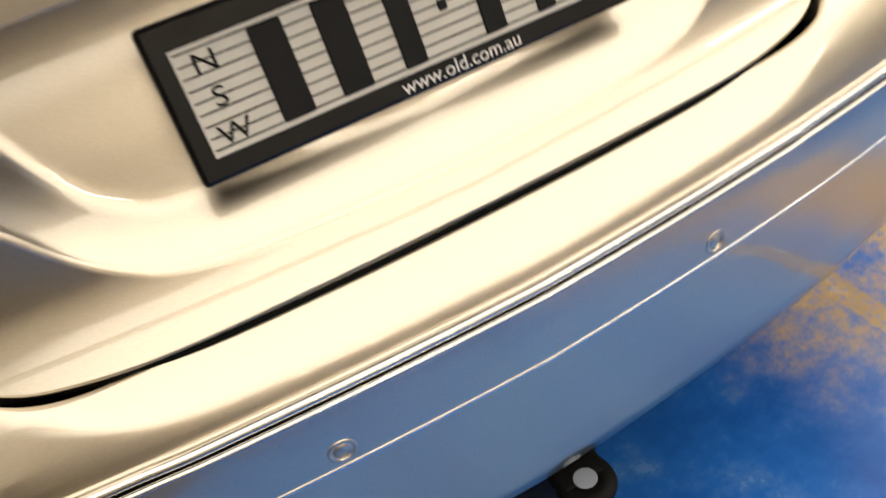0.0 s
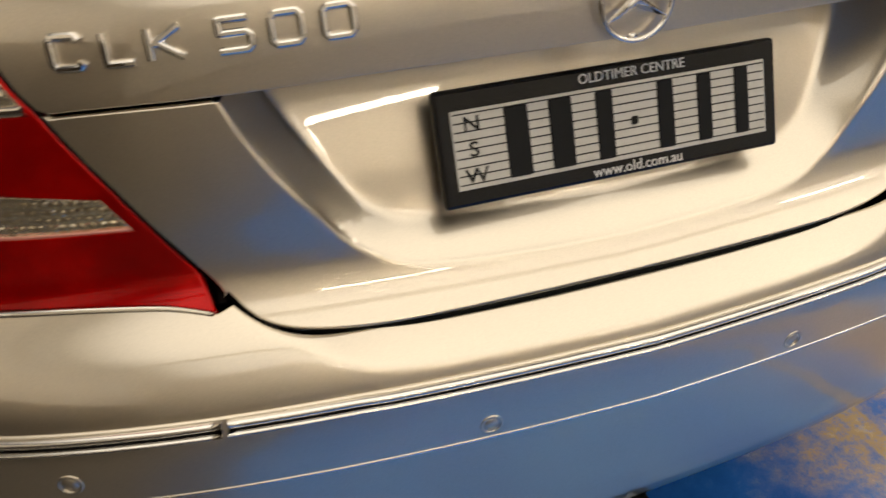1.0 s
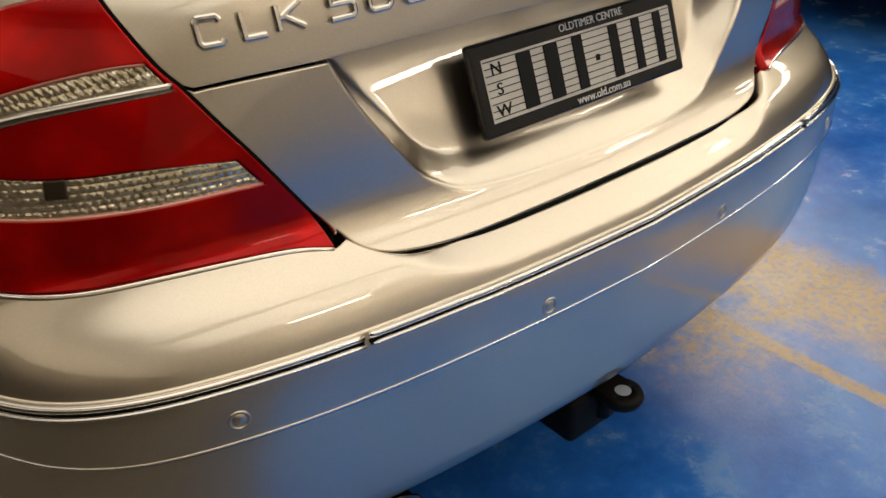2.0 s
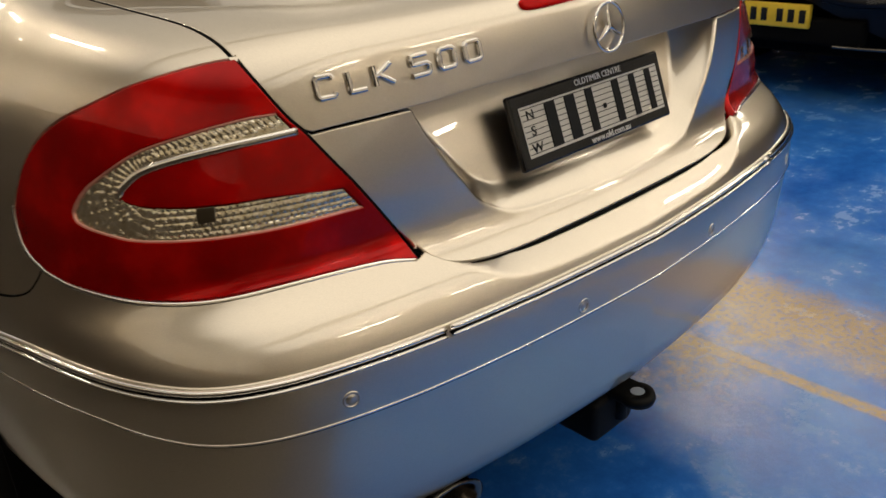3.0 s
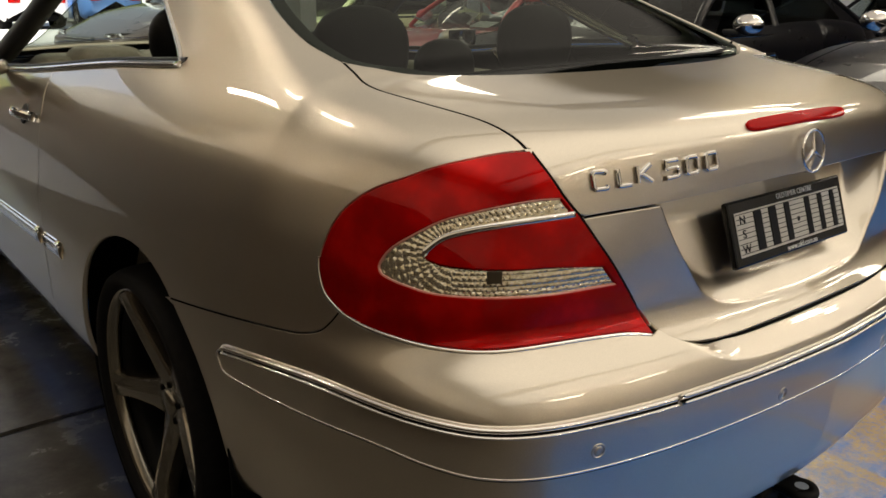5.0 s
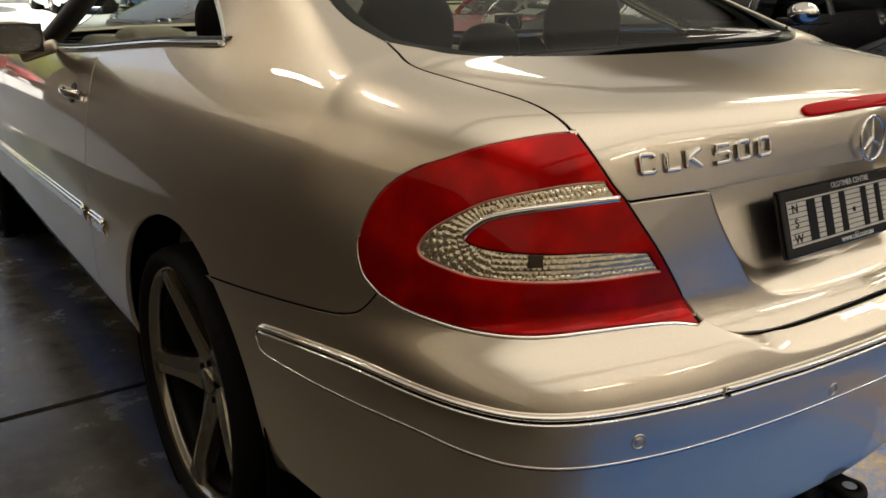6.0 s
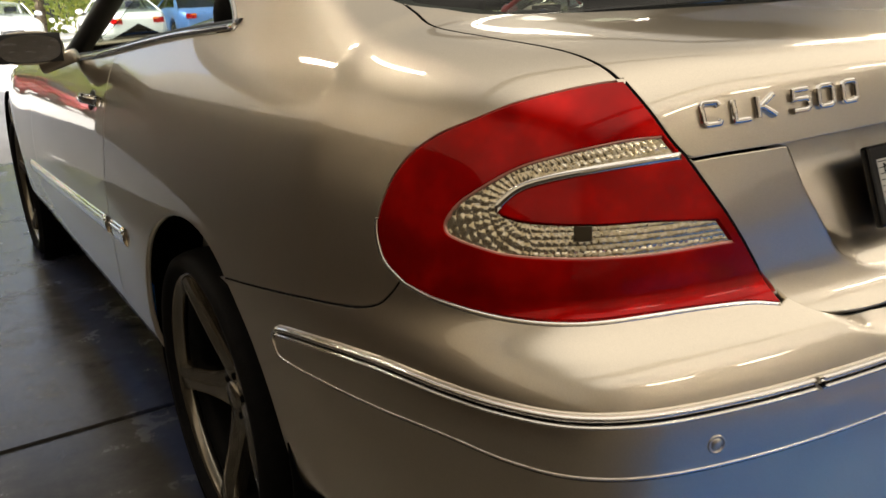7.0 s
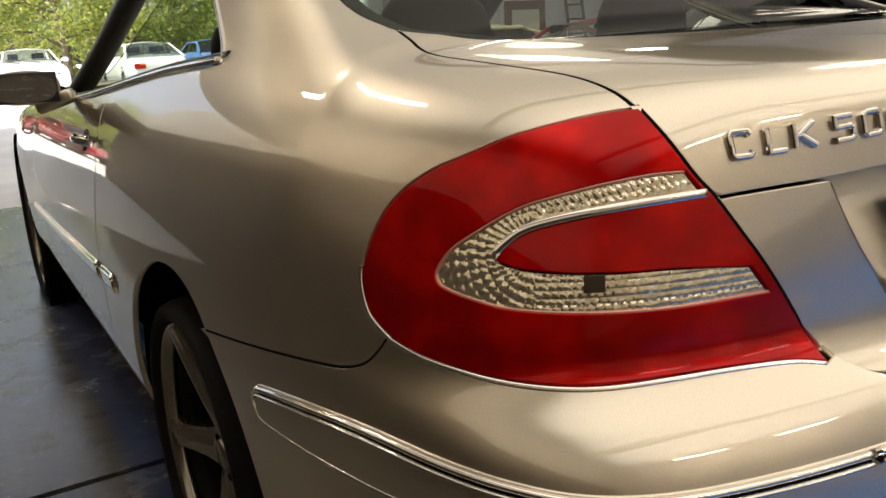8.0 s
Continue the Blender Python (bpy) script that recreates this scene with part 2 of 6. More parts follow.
def panel(name, chart, poly, material, parent=None, label="", h=0.014, gap=0.002, thick=0.012, lift=0.0,
          holes=(), extra=None, sag=None, flip=False, lip=0.0012):
    """A sheet of the body's skin within an outline, with rounded edges turned inwards."""
    poly = refine(shrink(poly, gap + lip), h * 0.8)
    loops = [poly] + [refine(shrink(hole[::-1], gap + lip), h * 0.8) for hole in holes]
    lo, hi = poly.min(0), poly.max(0)
    gx, gy = np.meshgrid(np.arange(lo[0], hi[0], h), np.arange(lo[1], hi[1], h * 0.9), indexing="ij")
    gx = gx + 0.5 * h * (np.arange(gx.shape[1]) % 2)
    g = np.stack([gx.ravel(), gy.ravel()], 1)
    if extra is not None:
        g = g[reach(g, extra, False) > 0.5 * h] if len(extra) else g
        g = np.concatenate([g, extra])

    def within(p):
        ok = inside(p, poly)
        for hole in loops[1:]:
            ok &= ~inside(p, hole)
        return ok
    g = g[within(g)]
    for lp in loops:
        g = g[reach(g, lp) > 0.45 * h]
    pts, edges, start = [], [], 0
    for lp in loops:
        k = len(lp)
        edges += [(start + i, start + (i + 1) % k) for i in range(k)]
        start += k
    allq = np.concatenate(loops + [g])
    out = delaunay_2d_cdt([Vector(map(float, p)) for p in allq], edges, [], 0, 1e-7)
    q = np.array([tuple(v) for v in out[0]])
    tri = np.array([f for f in out[2] if len(f) == 3])
    tri = tri[within(q[tri].mean(1))]
    p, n = place(chart, q, lift)
    if sag is not None:
        p, n = sag(chart, q, p, n)
    a = np.cross(p[tri[:, 1]] - p[tri[:, 0]], p[tri[:, 2]] - p[tri[:, 0]])
    wrong = np.sum(a * n[tri].mean(1), 1) < 0
    tri[wrong] = tri[wrong][:, ::-1]
    verts, norms, faces = [p], [n], tri.tolist()
    count = len(p)
    where = {tuple(np.round(v, 6)): i for i, v in enumerate(q)}
    for lp in loops:
        ids = [where.get(tuple(np.round(v, 6)), int(np.argmin(np.sum((q - v) ** 2, 1)))) for v in lp]
        ep, en = place(chart, shrink(lp, -lip), lift)
        if sag is not None:
            ep, en = sag(chart, shrink(lp, -lip), ep, en)
        outw = ep - p[ids]
        outw /= np.maximum(np.linalg.norm(outw, axis=1, keepdims=True), 1e-9)
        b1, b2 = ep - en * lip, ep - en * thick
        k = len(lp)
        verts += [b1, b2]
        n1 = outw * 0.8 + en * 0.6
        norms += [n1, outw]
        i1, i2 = count, count + k
        count += 2 * k
        for i in range(k):
            j = (i + 1) % k
            faces += [(ids[i], i1 + i, i1 + j, ids[j]), (i1 + i, i2 + i, i2 + j, i1 + j)]
    v, nn = np.concatenate(verts), np.concatenate(norms)
    nn = nn / np.maximum(np.linalg.norm(nn, axis=1, keepdims=True), 1e-9)
    f3 = [f for f in faces]
    # the skirt's winding follows its outward normals
    fixed = []
    for f in f3:
        c = np.cross(v[f[1]] - v[f[0]], v[f[2]] - v[f[0]])
        fixed.append(f if np.dot(c, nn[list(f)].mean(0)) >= 0 else f[::-1])
    if flip:
        v, nn = v * np.array([-1, 1, 1]), nn * np.array([-1, 1, 1])
        fixed = [f[::-1] for f in fixed]
    return mesh(name, v, fixed, material, parent, label, True, nn)


def mirror_x(p):
    return np.asarray(p)[::-1] * np.array([-1.0, 1.0, 1.0])


def both(p):
    """A run from the car's left, given to the middle, carried on to its right."""
    p = np.asarray(p)
    return np.concatenate([p, mirror_x(p)[1 if abs(p[-1, 0]) < 1e-6 else 0:]])
# ---- materials ----
def material(name, base=(0.5, 0.5, 0.5), rough=0.5, metal=0.0, coat=0.0, spec=0.5, trans=0.0, ior=1.5):
    m = bpy.data.materials.new(name)
    m.use_nodes = True
    b = m.node_tree.nodes["Principled BSDF"]
    b.inputs["Base Color"].default_value = (*base, 1)
    b.inputs["Roughness"].default_value = rough
    b.inputs["Metallic"].default_value = metal
    b.inputs["Coat Weight"].default_value = coat
    b.inputs["Coat Roughness"].default_value = 0.02
    b.inputs["Specular IOR Level"].default_value = spec
    b.inputs["Transmission Weight"].default_value = trans
    b.inputs["IOR"].default_value = ior
    return m


def node(m, kind, **values):
    n = m.node_tree.nodes.new(kind)
    for key, v in values.items():
        key = key.replace("_", " ")
        for s in n.inputs:
            if s.name == key:
                s.default_value = v
                break
    return n


def wire(m, a, out, b, into):
    m.node_tree.links.new(a.outputs[out], b.inputs[into])


def noise_of(m, scale, detail=4.0, rough=0.6, stretch=None):
    """A noise over the object's own coordinates, in metres."""
    co = node(m, "ShaderNodeTexCoord")
    n = node(m, "ShaderNodeTexNoise", Scale=scale, Detail=detail, Roughness=rough)
    if stretch is None:
        wire(m, co, "Object", n, "Vector")
    else:
        mp = node(m, "ShaderNodeMapping")
        mp.inputs["Scale"].default_value = stretch
        wire(m, co, "Object", mp, "Vector")
        wire(m, mp, "Vector", n, "Vector")
    return n


def ramp(m, src, out, stops):
    r = node(m, "ShaderNodeValToRGB")
    e = r.color_ramp.elements
    while len(e) < len(stops):
        e.new(0.5)
    for k, (pos, col) in zip(e, stops):
        k.position, k.color = pos, (*col, 1) if len(col) == 3 else col
    wire(m, src, out, r, "Fac")
    return r


def principled(m):
    return m.node_tree.nodes["Principled BSDF"]


def bumped(m, src, out, strength=0.2, distance=0.001):
    b = node(m, "ShaderNodeBump", Strength=strength, Distance=distance)
    wire(m, src, out, b, "Height")
    wire(m, b, "Normal", principled(m), "Normal")
    return b


def varied(name, c1, c2, scale, rough=0.5, metal=0.0, coat=0.0, bump=0.1, rough2=None, dist=0.001):
    """A surface that wanders between two colours, with fine relief."""
    m = material(name, c1, rough, metal, coat)
    n = noise_of(m, scale, 6.0, 0.65)
    r = ramp(m, n, "Fac", [(0.3, c1), (0.7, c2)])
    wire(m, r, "Color", principled(m), "Base Color")
    if rough2 is not None:
        k = ramp(m, n, "Fac", [(0.3, (rough,) * 3), (0.7, (rough2,) * 3)])
        wire(m, k, "Color", principled(m), "Roughness")
    if bump:
        f = noise_of(m, scale * 9, 4.0)
        bumped(m, f, "Fac", bump, dist)
    return m


def paint(name, base, metal, rough):
    """Metallic car paint: flakes under a clear coat, with faint orange peel."""
    m = material(name, base, rough, metal, 1.0)
    principled(m).inputs["Coat IOR"].default_value = 1.5
    fl = noise_of(m, 900.0, 2.0)
    lo = tuple(c * 0.94 for c in base)
    hi = tuple(min(1, c * 1.06) for c in base)
    wire(m, ramp(m, fl, "Fac", [(0.35, lo), (0.65, hi)]), "Color", principled(m), "Base Color")
    dust = noise_of(m, 9.0, 5.0)
    wire(m, ramp(m, dust, "Fac", [(0.35, (rough * 0.9,) * 3), (0.75, (rough * 1.15,) * 3)]), "Color", principled(m), "Roughness")
    peel = noise_of(m, 120.0, 1.0)
    b = node(m, "ShaderNodeBump", Strength=0.008, Distance=0.001)
    wire(m, peel, "Fac", b, "Height")
    wire(m, b, "Normal", principled(m), "Coat Normal")
    return m


def silver_paint(name, flake, under, rough, ior):
    """Silver paint: a soft sheen of fine flakes in a milky ground, under a sharp clear coat."""
    m = bpy.data.materials.new(name)
    m.use_nodes = True
    t = m.node_tree
    t.nodes.remove(t.nodes["Principled BSDF"])
    ground, sheen, clear = node(m, "ShaderNodeBsdfDiffuse"), node(m, "ShaderNodeBsdfAnisotropic"), node(m, "ShaderNodeBsdfAnisotropic")
    sheen.distribution = "BECKMANN"
    sheen.inputs["Roughness"].default_value = rough
    clear.inputs["Roughness"].default_value = 0.02
    clear.inputs["Color"].default_value = (1, 1, 1, 1)
    grain, wear = noise_of(m, 900.0, 2.0), noise_of(m, 3.0, 4.0)
    wire(m, ramp(m, grain, "Fac", [(0.35, tuple(c * 0.93 for c in flake)), (0.65, tuple(min(1, c * 1.07) for c in flake))]), "Color", sheen, "Color")
    wire(m, ramp(m, wear, "Fac", [(0.35, tuple(c * 0.96 for c in under)), (0.7, tuple(c * 1.04 for c in under))]), "Color", ground, "Color")
    body, coat = node(m, "ShaderNodeMixShader"), node(m, "ShaderNodeMixShader")
    body.inputs[0].default_value = 0.08
    wire(m, sheen, "BSDF", body, 1)
    wire(m, ground, "BSDF", body, 2)
    fres = node(m, "ShaderNodeFresnel", IOR=ior)
    peel = noise_of(m, 120.0, 1.0)
    wavy = node(m, "ShaderNodeBump", Strength=0.008, Distance=0.001)
    wire(m, peel, "Fac", wavy, "Height")
    wire(m, wavy, "Normal", clear, "Normal")
    wire(m, fres, "Fac", coat, 0)
    wire(m, body, "Shader", coat, 1)
    wire(m, clear, "BSDF", coat, 2)
    wire(m, coat, "Shader", t.nodes["Material Output"], "Surface")
    return m


SILVER = silver_paint("champagne_silver_paint", (0.66, 0.59, 0.475), (0.52, 0.46, 0.37), 0.385, 2.1)
CHROME = material("chrome", (0.78, 0.76, 0.73), 0.06, 1.0)
DARK_CHROME = varied("dark_chrome", (0.10, 0.09, 0.08), (0.20, 0.19, 0.17), 30, 0.2, 1.0, bump=0.05)
BLACK = varied("black_plastic", (0.012, 0.012, 0.013), (0.02, 0.02, 0.02), 40, 0.45, bump=0.15)
# black steel of the hitch, also used as shade inside the coupe's rims
HITCH_RIM_BLACK = material("black_hitch_and_rim_shade", (0.006, 0.006, 0.006), 0.6, spec=0.15)
# near-black for gaps and recesses, their shade put into the colour
GAP_SHADE = material("gap_shade", (0.004, 0.004, 0.004), 0.9, spec=0.05)
RUBBER = varied("tyre_rubber", (0.004, 0.004, 0.004), (0.009, 0.008, 0.008), 60, 0.8, bump=0.3)
principled(RUBBER).inputs["Specular IOR Level"].default_value = 0.2
ALLOY = varied("alloy", (0.27, 0.245, 0.20), (0.35, 0.32, 0.265), 30, 0.22, 0.95, 0.6, 0.0)
LEATHER = varied("dark_leather", (0.006, 0.006, 0.007), (0.012, 0.011, 0.011), 50, 0.5, bump=0.4)
principled(LEATHER).inputs["Specular IOR Level"].default_value = 0.12
TRIM = varied("grey_trim", (0.36, 0.34, 0.26), (0.44, 0.41, 0.33), 60, 0.6, bump=0.2)


def pane_glass(name, tint, gloss=0.8):
    """Thin window glass: tinted see-through with a Fresnel gloss."""
    m = bpy.data.materials.new(name)
    m.use_nodes = True
    t = m.node_tree
    t.nodes.remove(t.nodes["Principled BSDF"])
    clear, shine, mix = node(m, "ShaderNodeBsdfTransparent"), node(m, "ShaderNodeBsdfGlossy"), node(m, "ShaderNodeMixShader")
    clear.inputs["Color"].default_value = (*tint, 1)
    shine.inputs["Roughness"].default_value = 0.01
    shine.inputs["Color"].default_value = (gloss, gloss, gloss, 1)
    lw = node(m, "ShaderNodeLayerWeight", Blend=0.5)
    power, scale_ = node(m, "ShaderNodeMath"), node(m, "ShaderNodeMath")
    power.operation, scale_.operation = "POWER", "MULTIPLY_ADD"
    power.inputs[1].default_value, scale_.inputs[1].default_value, scale_.inputs[2].default_value = 5.0, 0.94, 0.06
    t.links.new(lw.outputs["Facing"], power.inputs[0])
    t.links.new(power.outputs[0], scale_.inputs[0])
    t.links.new(scale_.outputs[0], mix.inputs[0])
    t.links.new(clear.outputs[0], mix.inputs[1])
    t.links.new(shine.outputs[0], mix.inputs[2])
    t.links.new(mix.outputs[0], t.nodes["Material Output"].inputs["Surface"])
    return m


GLASS = pane_glass("tinted_glass", (0.55, 0.62, 0.56), 0.28)


def lamp_red():
    """Deep red moulded lens with reflector ribs behind it."""
    m = material("red_lamp_lens", (0.34, 0.004, 0.003), 0.26, 0.6, 1.0, 0.05)
    principled(m).inputs["Coat IOR"].default_value = 1.28
    big = noise_of(m, 14.0, 3.0, 0.5)
    r = ramp(m, big, "Fac", [(0.30, (0.30, 0.0006, 0.0005)), (0.5, (0.42, 0.001, 0.001)), (0.68, (0.64, 0.004, 0.002))])
    wire(m, r, "Color", principled(m), "Base Color")
    co = node(m, "ShaderNodeTexCoord")
    w = node(m, "ShaderNodeTexWave", Scale=110.0, Distortion=0.4)
    w.bands_direction = "Z"
    wire(m, co, "Object", w, "Vector")
    bumped(m, w, "Fac", 0.035, 0.001)
    return m


LAMP_RED = lamp_red()


def lamp_clear():
    """Clear ribbed lens over a silvered reflector, warm from the bulbs' chamber."""
    m = material("clear_ribbed_lens", (0.62, 0.56, 0.42), 0.15, 0.85, 1.0)
    n = noise_of(m, 170.0, 3.0)
    wire(m, ramp(m, n, "Fac", [(0.36, (0.58, 0.49, 0.32)), (0.5, (0.76, 0.68, 0.50)), (0.62, (0.92, 0.86, 0.72))]), "Color", principled(m), "Base Color")
    v = node(m, "ShaderNodeTexVoronoi", Scale=150.0)
    co = node(m, "ShaderNodeTexCoord")
    wire(m, co, "Object", v, "Vector")
    bumped(m, v, "Distance", 0.05, 0.002)
    return m


LAMP_CLEAR = lamp_clear()
LENS_EDGE = material("pink_lens_edge", (0.62, 0.26, 0.20), 0.2, 0.3, 1.0)
DARK_BRONZE = material("dark_bronze", (0.055, 0.042, 0.025), 0.3, 0.6)
BRAKE_RED = material("brake_light_red", (0.50, 0.004, 0.003), 0.06, 0.0, 0.0, 0.06)
PLATE_WHITE = varied("plate_white", (0.62, 0.60, 0.54), (0.70, 0.68, 0.62), 30, 0.4, bump=0.05)
PRINT_WHITE = material("white_print", (0.78, 0.77, 0.74), 0.5)
PRINT_BLACK = material("black_print", (0.010, 0.010, 0.010), 0.5, spec=0.2)
GLOSS_BLACK = material("gloss_black", (0.006, 0.006, 0.007), 0.12, 0.0, 0.0, 0.35)
# ---- the hall: floor, walls, roof ----
def slab(name, x0, x1, y0, y1, z0, z1, material_, label, category="", kind="structure", r=0.0):
    ob = part(name, rbox(x0, x1, y0, y1, z0, z1, r), material_, None, smooth=False)
    return tagged(ob, label, category or name.split("_")[0], kind=kind)


def floor_paint():
    """Concrete, painted blue on one side of the bay and worn through along broad wheel tracks."""
    m = material("painted_concrete", (0.1, 0.2, 0.4), 0.3)
    p = principled(m)
    co = node(m, "ShaderNodeTexCoord")
    sep = node(m, "ShaderNodeSeparateXYZ")
    wire(m, co, "Object", sep, "Vector")

    def math_(op, a, b=None, c=None):
        n = node(m, "ShaderNodeMath")
        n.operation = op
        for i, v in enumerate((a, b, c)):
            if v is None:
                continue
            if isinstance(v, (int, float)):
                n.inputs[i].default_value = v
            else:
                m.node_tree.links.new(v, n.inputs[i])
        return n.outputs[0]

    def band(v, lo, hi, soft):
        a = node(m, "ShaderNodeMapRange")
        a.interpolation_type = "SMOOTHSTEP"
        m.node_tree.links.new(v, a.inputs[0])
        a.inputs[1].default_value, a.inputs[2].default_value = lo - soft, lo + soft
        b = node(m, "ShaderNodeMapRange")
        b.interpolation_type = "SMOOTHSTEP"
        m.node_tree.links.new(v, b.inputs[0])
        b.inputs[1].default_value, b.inputs[2].default_value = hi - soft, hi + soft
        return math_("MULTIPLY", a.outputs[0], math_("SUBTRACT", 1.0, b.outputs[0]))

    def mix(fac, a, b):
        n = node(m, "ShaderNodeMix")
        n.data_type = "RGBA"
        for sock, v in ((n.inputs[0], fac), (n.inputs[6], a), (n.inputs[7], b)):
            if isinstance(v, tuple):
                sock.default_value = (*v, 1)
            elif isinstance(v, float):
                sock.default_value = v
            else:
                m.node_tree.links.new(v, sock)
        return n.outputs[2]
    X, Y = sep.outputs[0], sep.outputs[1]
    big, mid, fine = noise_of(m, 1.1, 4.0), noise_of(m, 5.0, 8.0, 0.72), noise_of(m, 60.0, 6.0, 0.7)
    wob = math_("MULTIPLY", math_("SUBTRACT", mid.outputs["Fac"], 0.5), 0.30)
    # blue paint in three washes
    blue = ramp(m, big, "Fac", [(0.30, (0.008, 0.072, 0.36)), (0.5, (0.020, 0.15, 0.58)), (0.68, (0.11, 0.31, 0.68))])
    blue2 = ramp(m, mid, "Fac", [(0.32, (0.006, 0.055, 0.32)), (0.52, (0.025, 0.16, 0.60)), (0.72, (0.22, 0.42, 0.68))])
    blue_c = mix(0.5, blue.outputs["Color"], blue2.outputs["Color"])
    tan = ramp(m, mid, "Fac", [(0.3, (0.30, 0.20, 0.085)), (0.6, (0.42, 0.29, 0.14)), (0.8, (0.48, 0.37, 0.22))])
    # the worn track runs ahead beside the car, with a hard edge towards it
    xw = math_("ADD", X, math_("MULTIPLY", wob, 0.9))
    track = band(xw, 0.86, 1.16, 0.07)
    line = band(math_("ADD", X, math_("MULTIPLY", wob, 0.05)), 0.695, 0.735, 0.008)
    worn = ramp(m, mid, "Fac", [(0.40, (0, 0, 0)), (0.56, (1, 1, 1))])
    patch = math_("MULTIPLY", band(xw, 0.52, 1.02, 0.12), worn.outputs["Color"])
    near = band(math_("ADD", Y, wob), 0.10, 0.55, 0.16)
    patch = math_("MULTIPLY", patch, near)
    show = math_("MINIMUM", 1.0, math_("ADD", math_("MULTIPLY", track, 0.95), math_("ADD", line, patch)))
    flake = ramp(m, fine, "Fac", [(0.30, (0.25, 0.25, 0.25)), (0.52, (1, 1, 1))])
    right = mix(math_("MULTIPLY", show, flake.outputs["Color"]), blue_c, tan.outputs["Color"])
    # bare grey concrete on the other side
    grey = ramp(m, mid, "Fac", [(0.25, (0.046, 0.042, 0.037)), (0.5, (0.11, 0.101, 0.089)), (0.75, (0.20, 0.188, 0.163))])
    grey2 = ramp(m, big, "Fac", [(0.3, (0.5, 0.5, 0.5)), (0.7, (1.0, 1.0, 1.0))])
    mulg = node(m, "ShaderNodeMix")
    mulg.data_type, mulg.blend_type = "RGBA", "MULTIPLY"
    mulg.inputs[0].default_value = 1.0
    m.node_tree.links.new(grey.outputs["Color"], mulg.inputs[6])
    m.node_tree.links.new(grey2.outputs["Color"], mulg.inputs[7])
    blue_line = band(math_("ADD", X, math_("MULTIPLY", wob, 0.3)), -0.86, -0.72, 0.03)
    left = mix(math_("MULTIPLY", blue_line, 0.45), mulg.outputs[2], (0.02, 0.05, 0.16))
    sidemask = band(math_("ADD", X, math_("MULTIPLY", wob, 0.2)), -0.62, 60.0, 0.05)
    wire_col = mix(sidemask, left, right)
    m.node_tree.links.new(wire_col, p.inputs["Base Color"])
    rr = ramp(m, mid, "Fac", [(0.3, (0.08,) * 3), (0.5, (0.18,) * 3), (0.7, (0.38,) * 3)])
    wire(m, rr, "Color", p, "Roughness")
    p.inputs["Specular IOR Level"].default_value = 0.5
    bumped(m, fine, "Fac", 0.22, 0.003)
    return m


FLOOR = floor_paint()
CREAM = varied("cream_wall", (0.78, 0.71, 0.58), (0.84, 0.77, 0.65), 2.0, 0.7, bump=0.1)
WHITE = varied("white_wall", (0.74, 0.74, 0.72), (0.80, 0.80, 0.79), 2.5, 0.6, bump=0.1)
BROWN = varied("brown_wall", (0.022, 0.013, 0.006), (0.044, 0.027, 0.013), 1.3, 0.7, bump=0.2)
BROWN_TRIM = varied("brown_trim", (0.10, 0.062, 0.030), (0.14, 0.09, 0.045), 3.0, 0.6, bump=0.2)
TAN = varied("tan_wall", (0.26, 0.21, 0.15), (0.34, 0.28, 0.20), 1.6, 0.7, bump=0.15)
CEIL = varied("white_ceiling", (0.52, 0.50, 0.44), (0.60, 0.58, 0.52), 2.0, 0.7, bump=0.1)
STEEL = varied("painted_steel", (0.40, 0.39, 0.36), (0.48, 0.47, 0.44), 6.0, 0.5, bump=0.1)
JOINT = varied("joint_tar", (0.008, 0.008, 0.008), (0.016, 0.015, 0.015), 40, 0.7, bump=0.4)



def sheeting():
    """Ribbed cream wall sheeting, streaked with grime, with an added glow to brighten reflections."""
    m = material("glowing_wall_sheet", (0.74, 0.66, 0.52), 0.6)
    p = principled(m)
    streak = noise_of(m, 1.0, 5.0, 0.6, (1.6, 1.6, 0.12))
    wire(m, ramp(m, streak, "Fac", [(0.30, (0.52, 0.40, 0.25)), (0.5, (0.76, 0.66, 0.50)), (0.7, (0.82, 0.76, 0.64))]), "Color", p, "Base Color")
    wire(m, ramp(m, streak, "Fac", [(0.30, (0.45, 0.33, 0.19)), (0.5, (0.86, 0.74, 0.56)), (0.7, (1.0, 0.91, 0.76))]), "Color", p, "Emission Color")
    # weak emission added to lift the wall's reflection in the car
    p.inputs["Emission Strength"].default_value = 0.15
    return m


GLOWING_SHEETING = sheeting()
X0, X1, Y0, Y1, H = -3.6, 13.0, -6.0, 12.5, 4.4
LOWER = 2.35
YD = 6.6
ground_bm = bmesh.new()
bmesh.ops.create_grid(ground_bm, x_segments=2, y_segments=2, size=1.0)
for v in ground_bm.verts:
    v.co = Vector((v.co.x * 150, v.co.y * 150, -0.012))
OUTSIDE = varied("pale_concrete_yard", (0.42, 0.41, 0.38), (0.56, 0.55, 0.52), 0.8, 0.8, bump=0.2)
tagged(part("ground", ground_bm, OUTSIDE, None, smooth=False), "pale sunlit concrete yard outside the hall", "ground", kind="structure")
# floor slabs with dark joints between them
for x0, x1, y0, y1 in ((X0, -0.62, Y0, 1.724), (X0, -0.62, 1.752, YD), (-0.62, 2.8, Y0, YD), (2.8, X1, Y0, Y1)):
    slab("floor", x0, x1, y0, y1, -0.10, 0.0, FLOOR, "worn concrete floor with chipped blue paint", "floor")
slab("floor_joint", X0, -0.62, 1.724, 1.752, -0.09, -0.012, JOINT, "dark joint between two floor slabs", "joint")
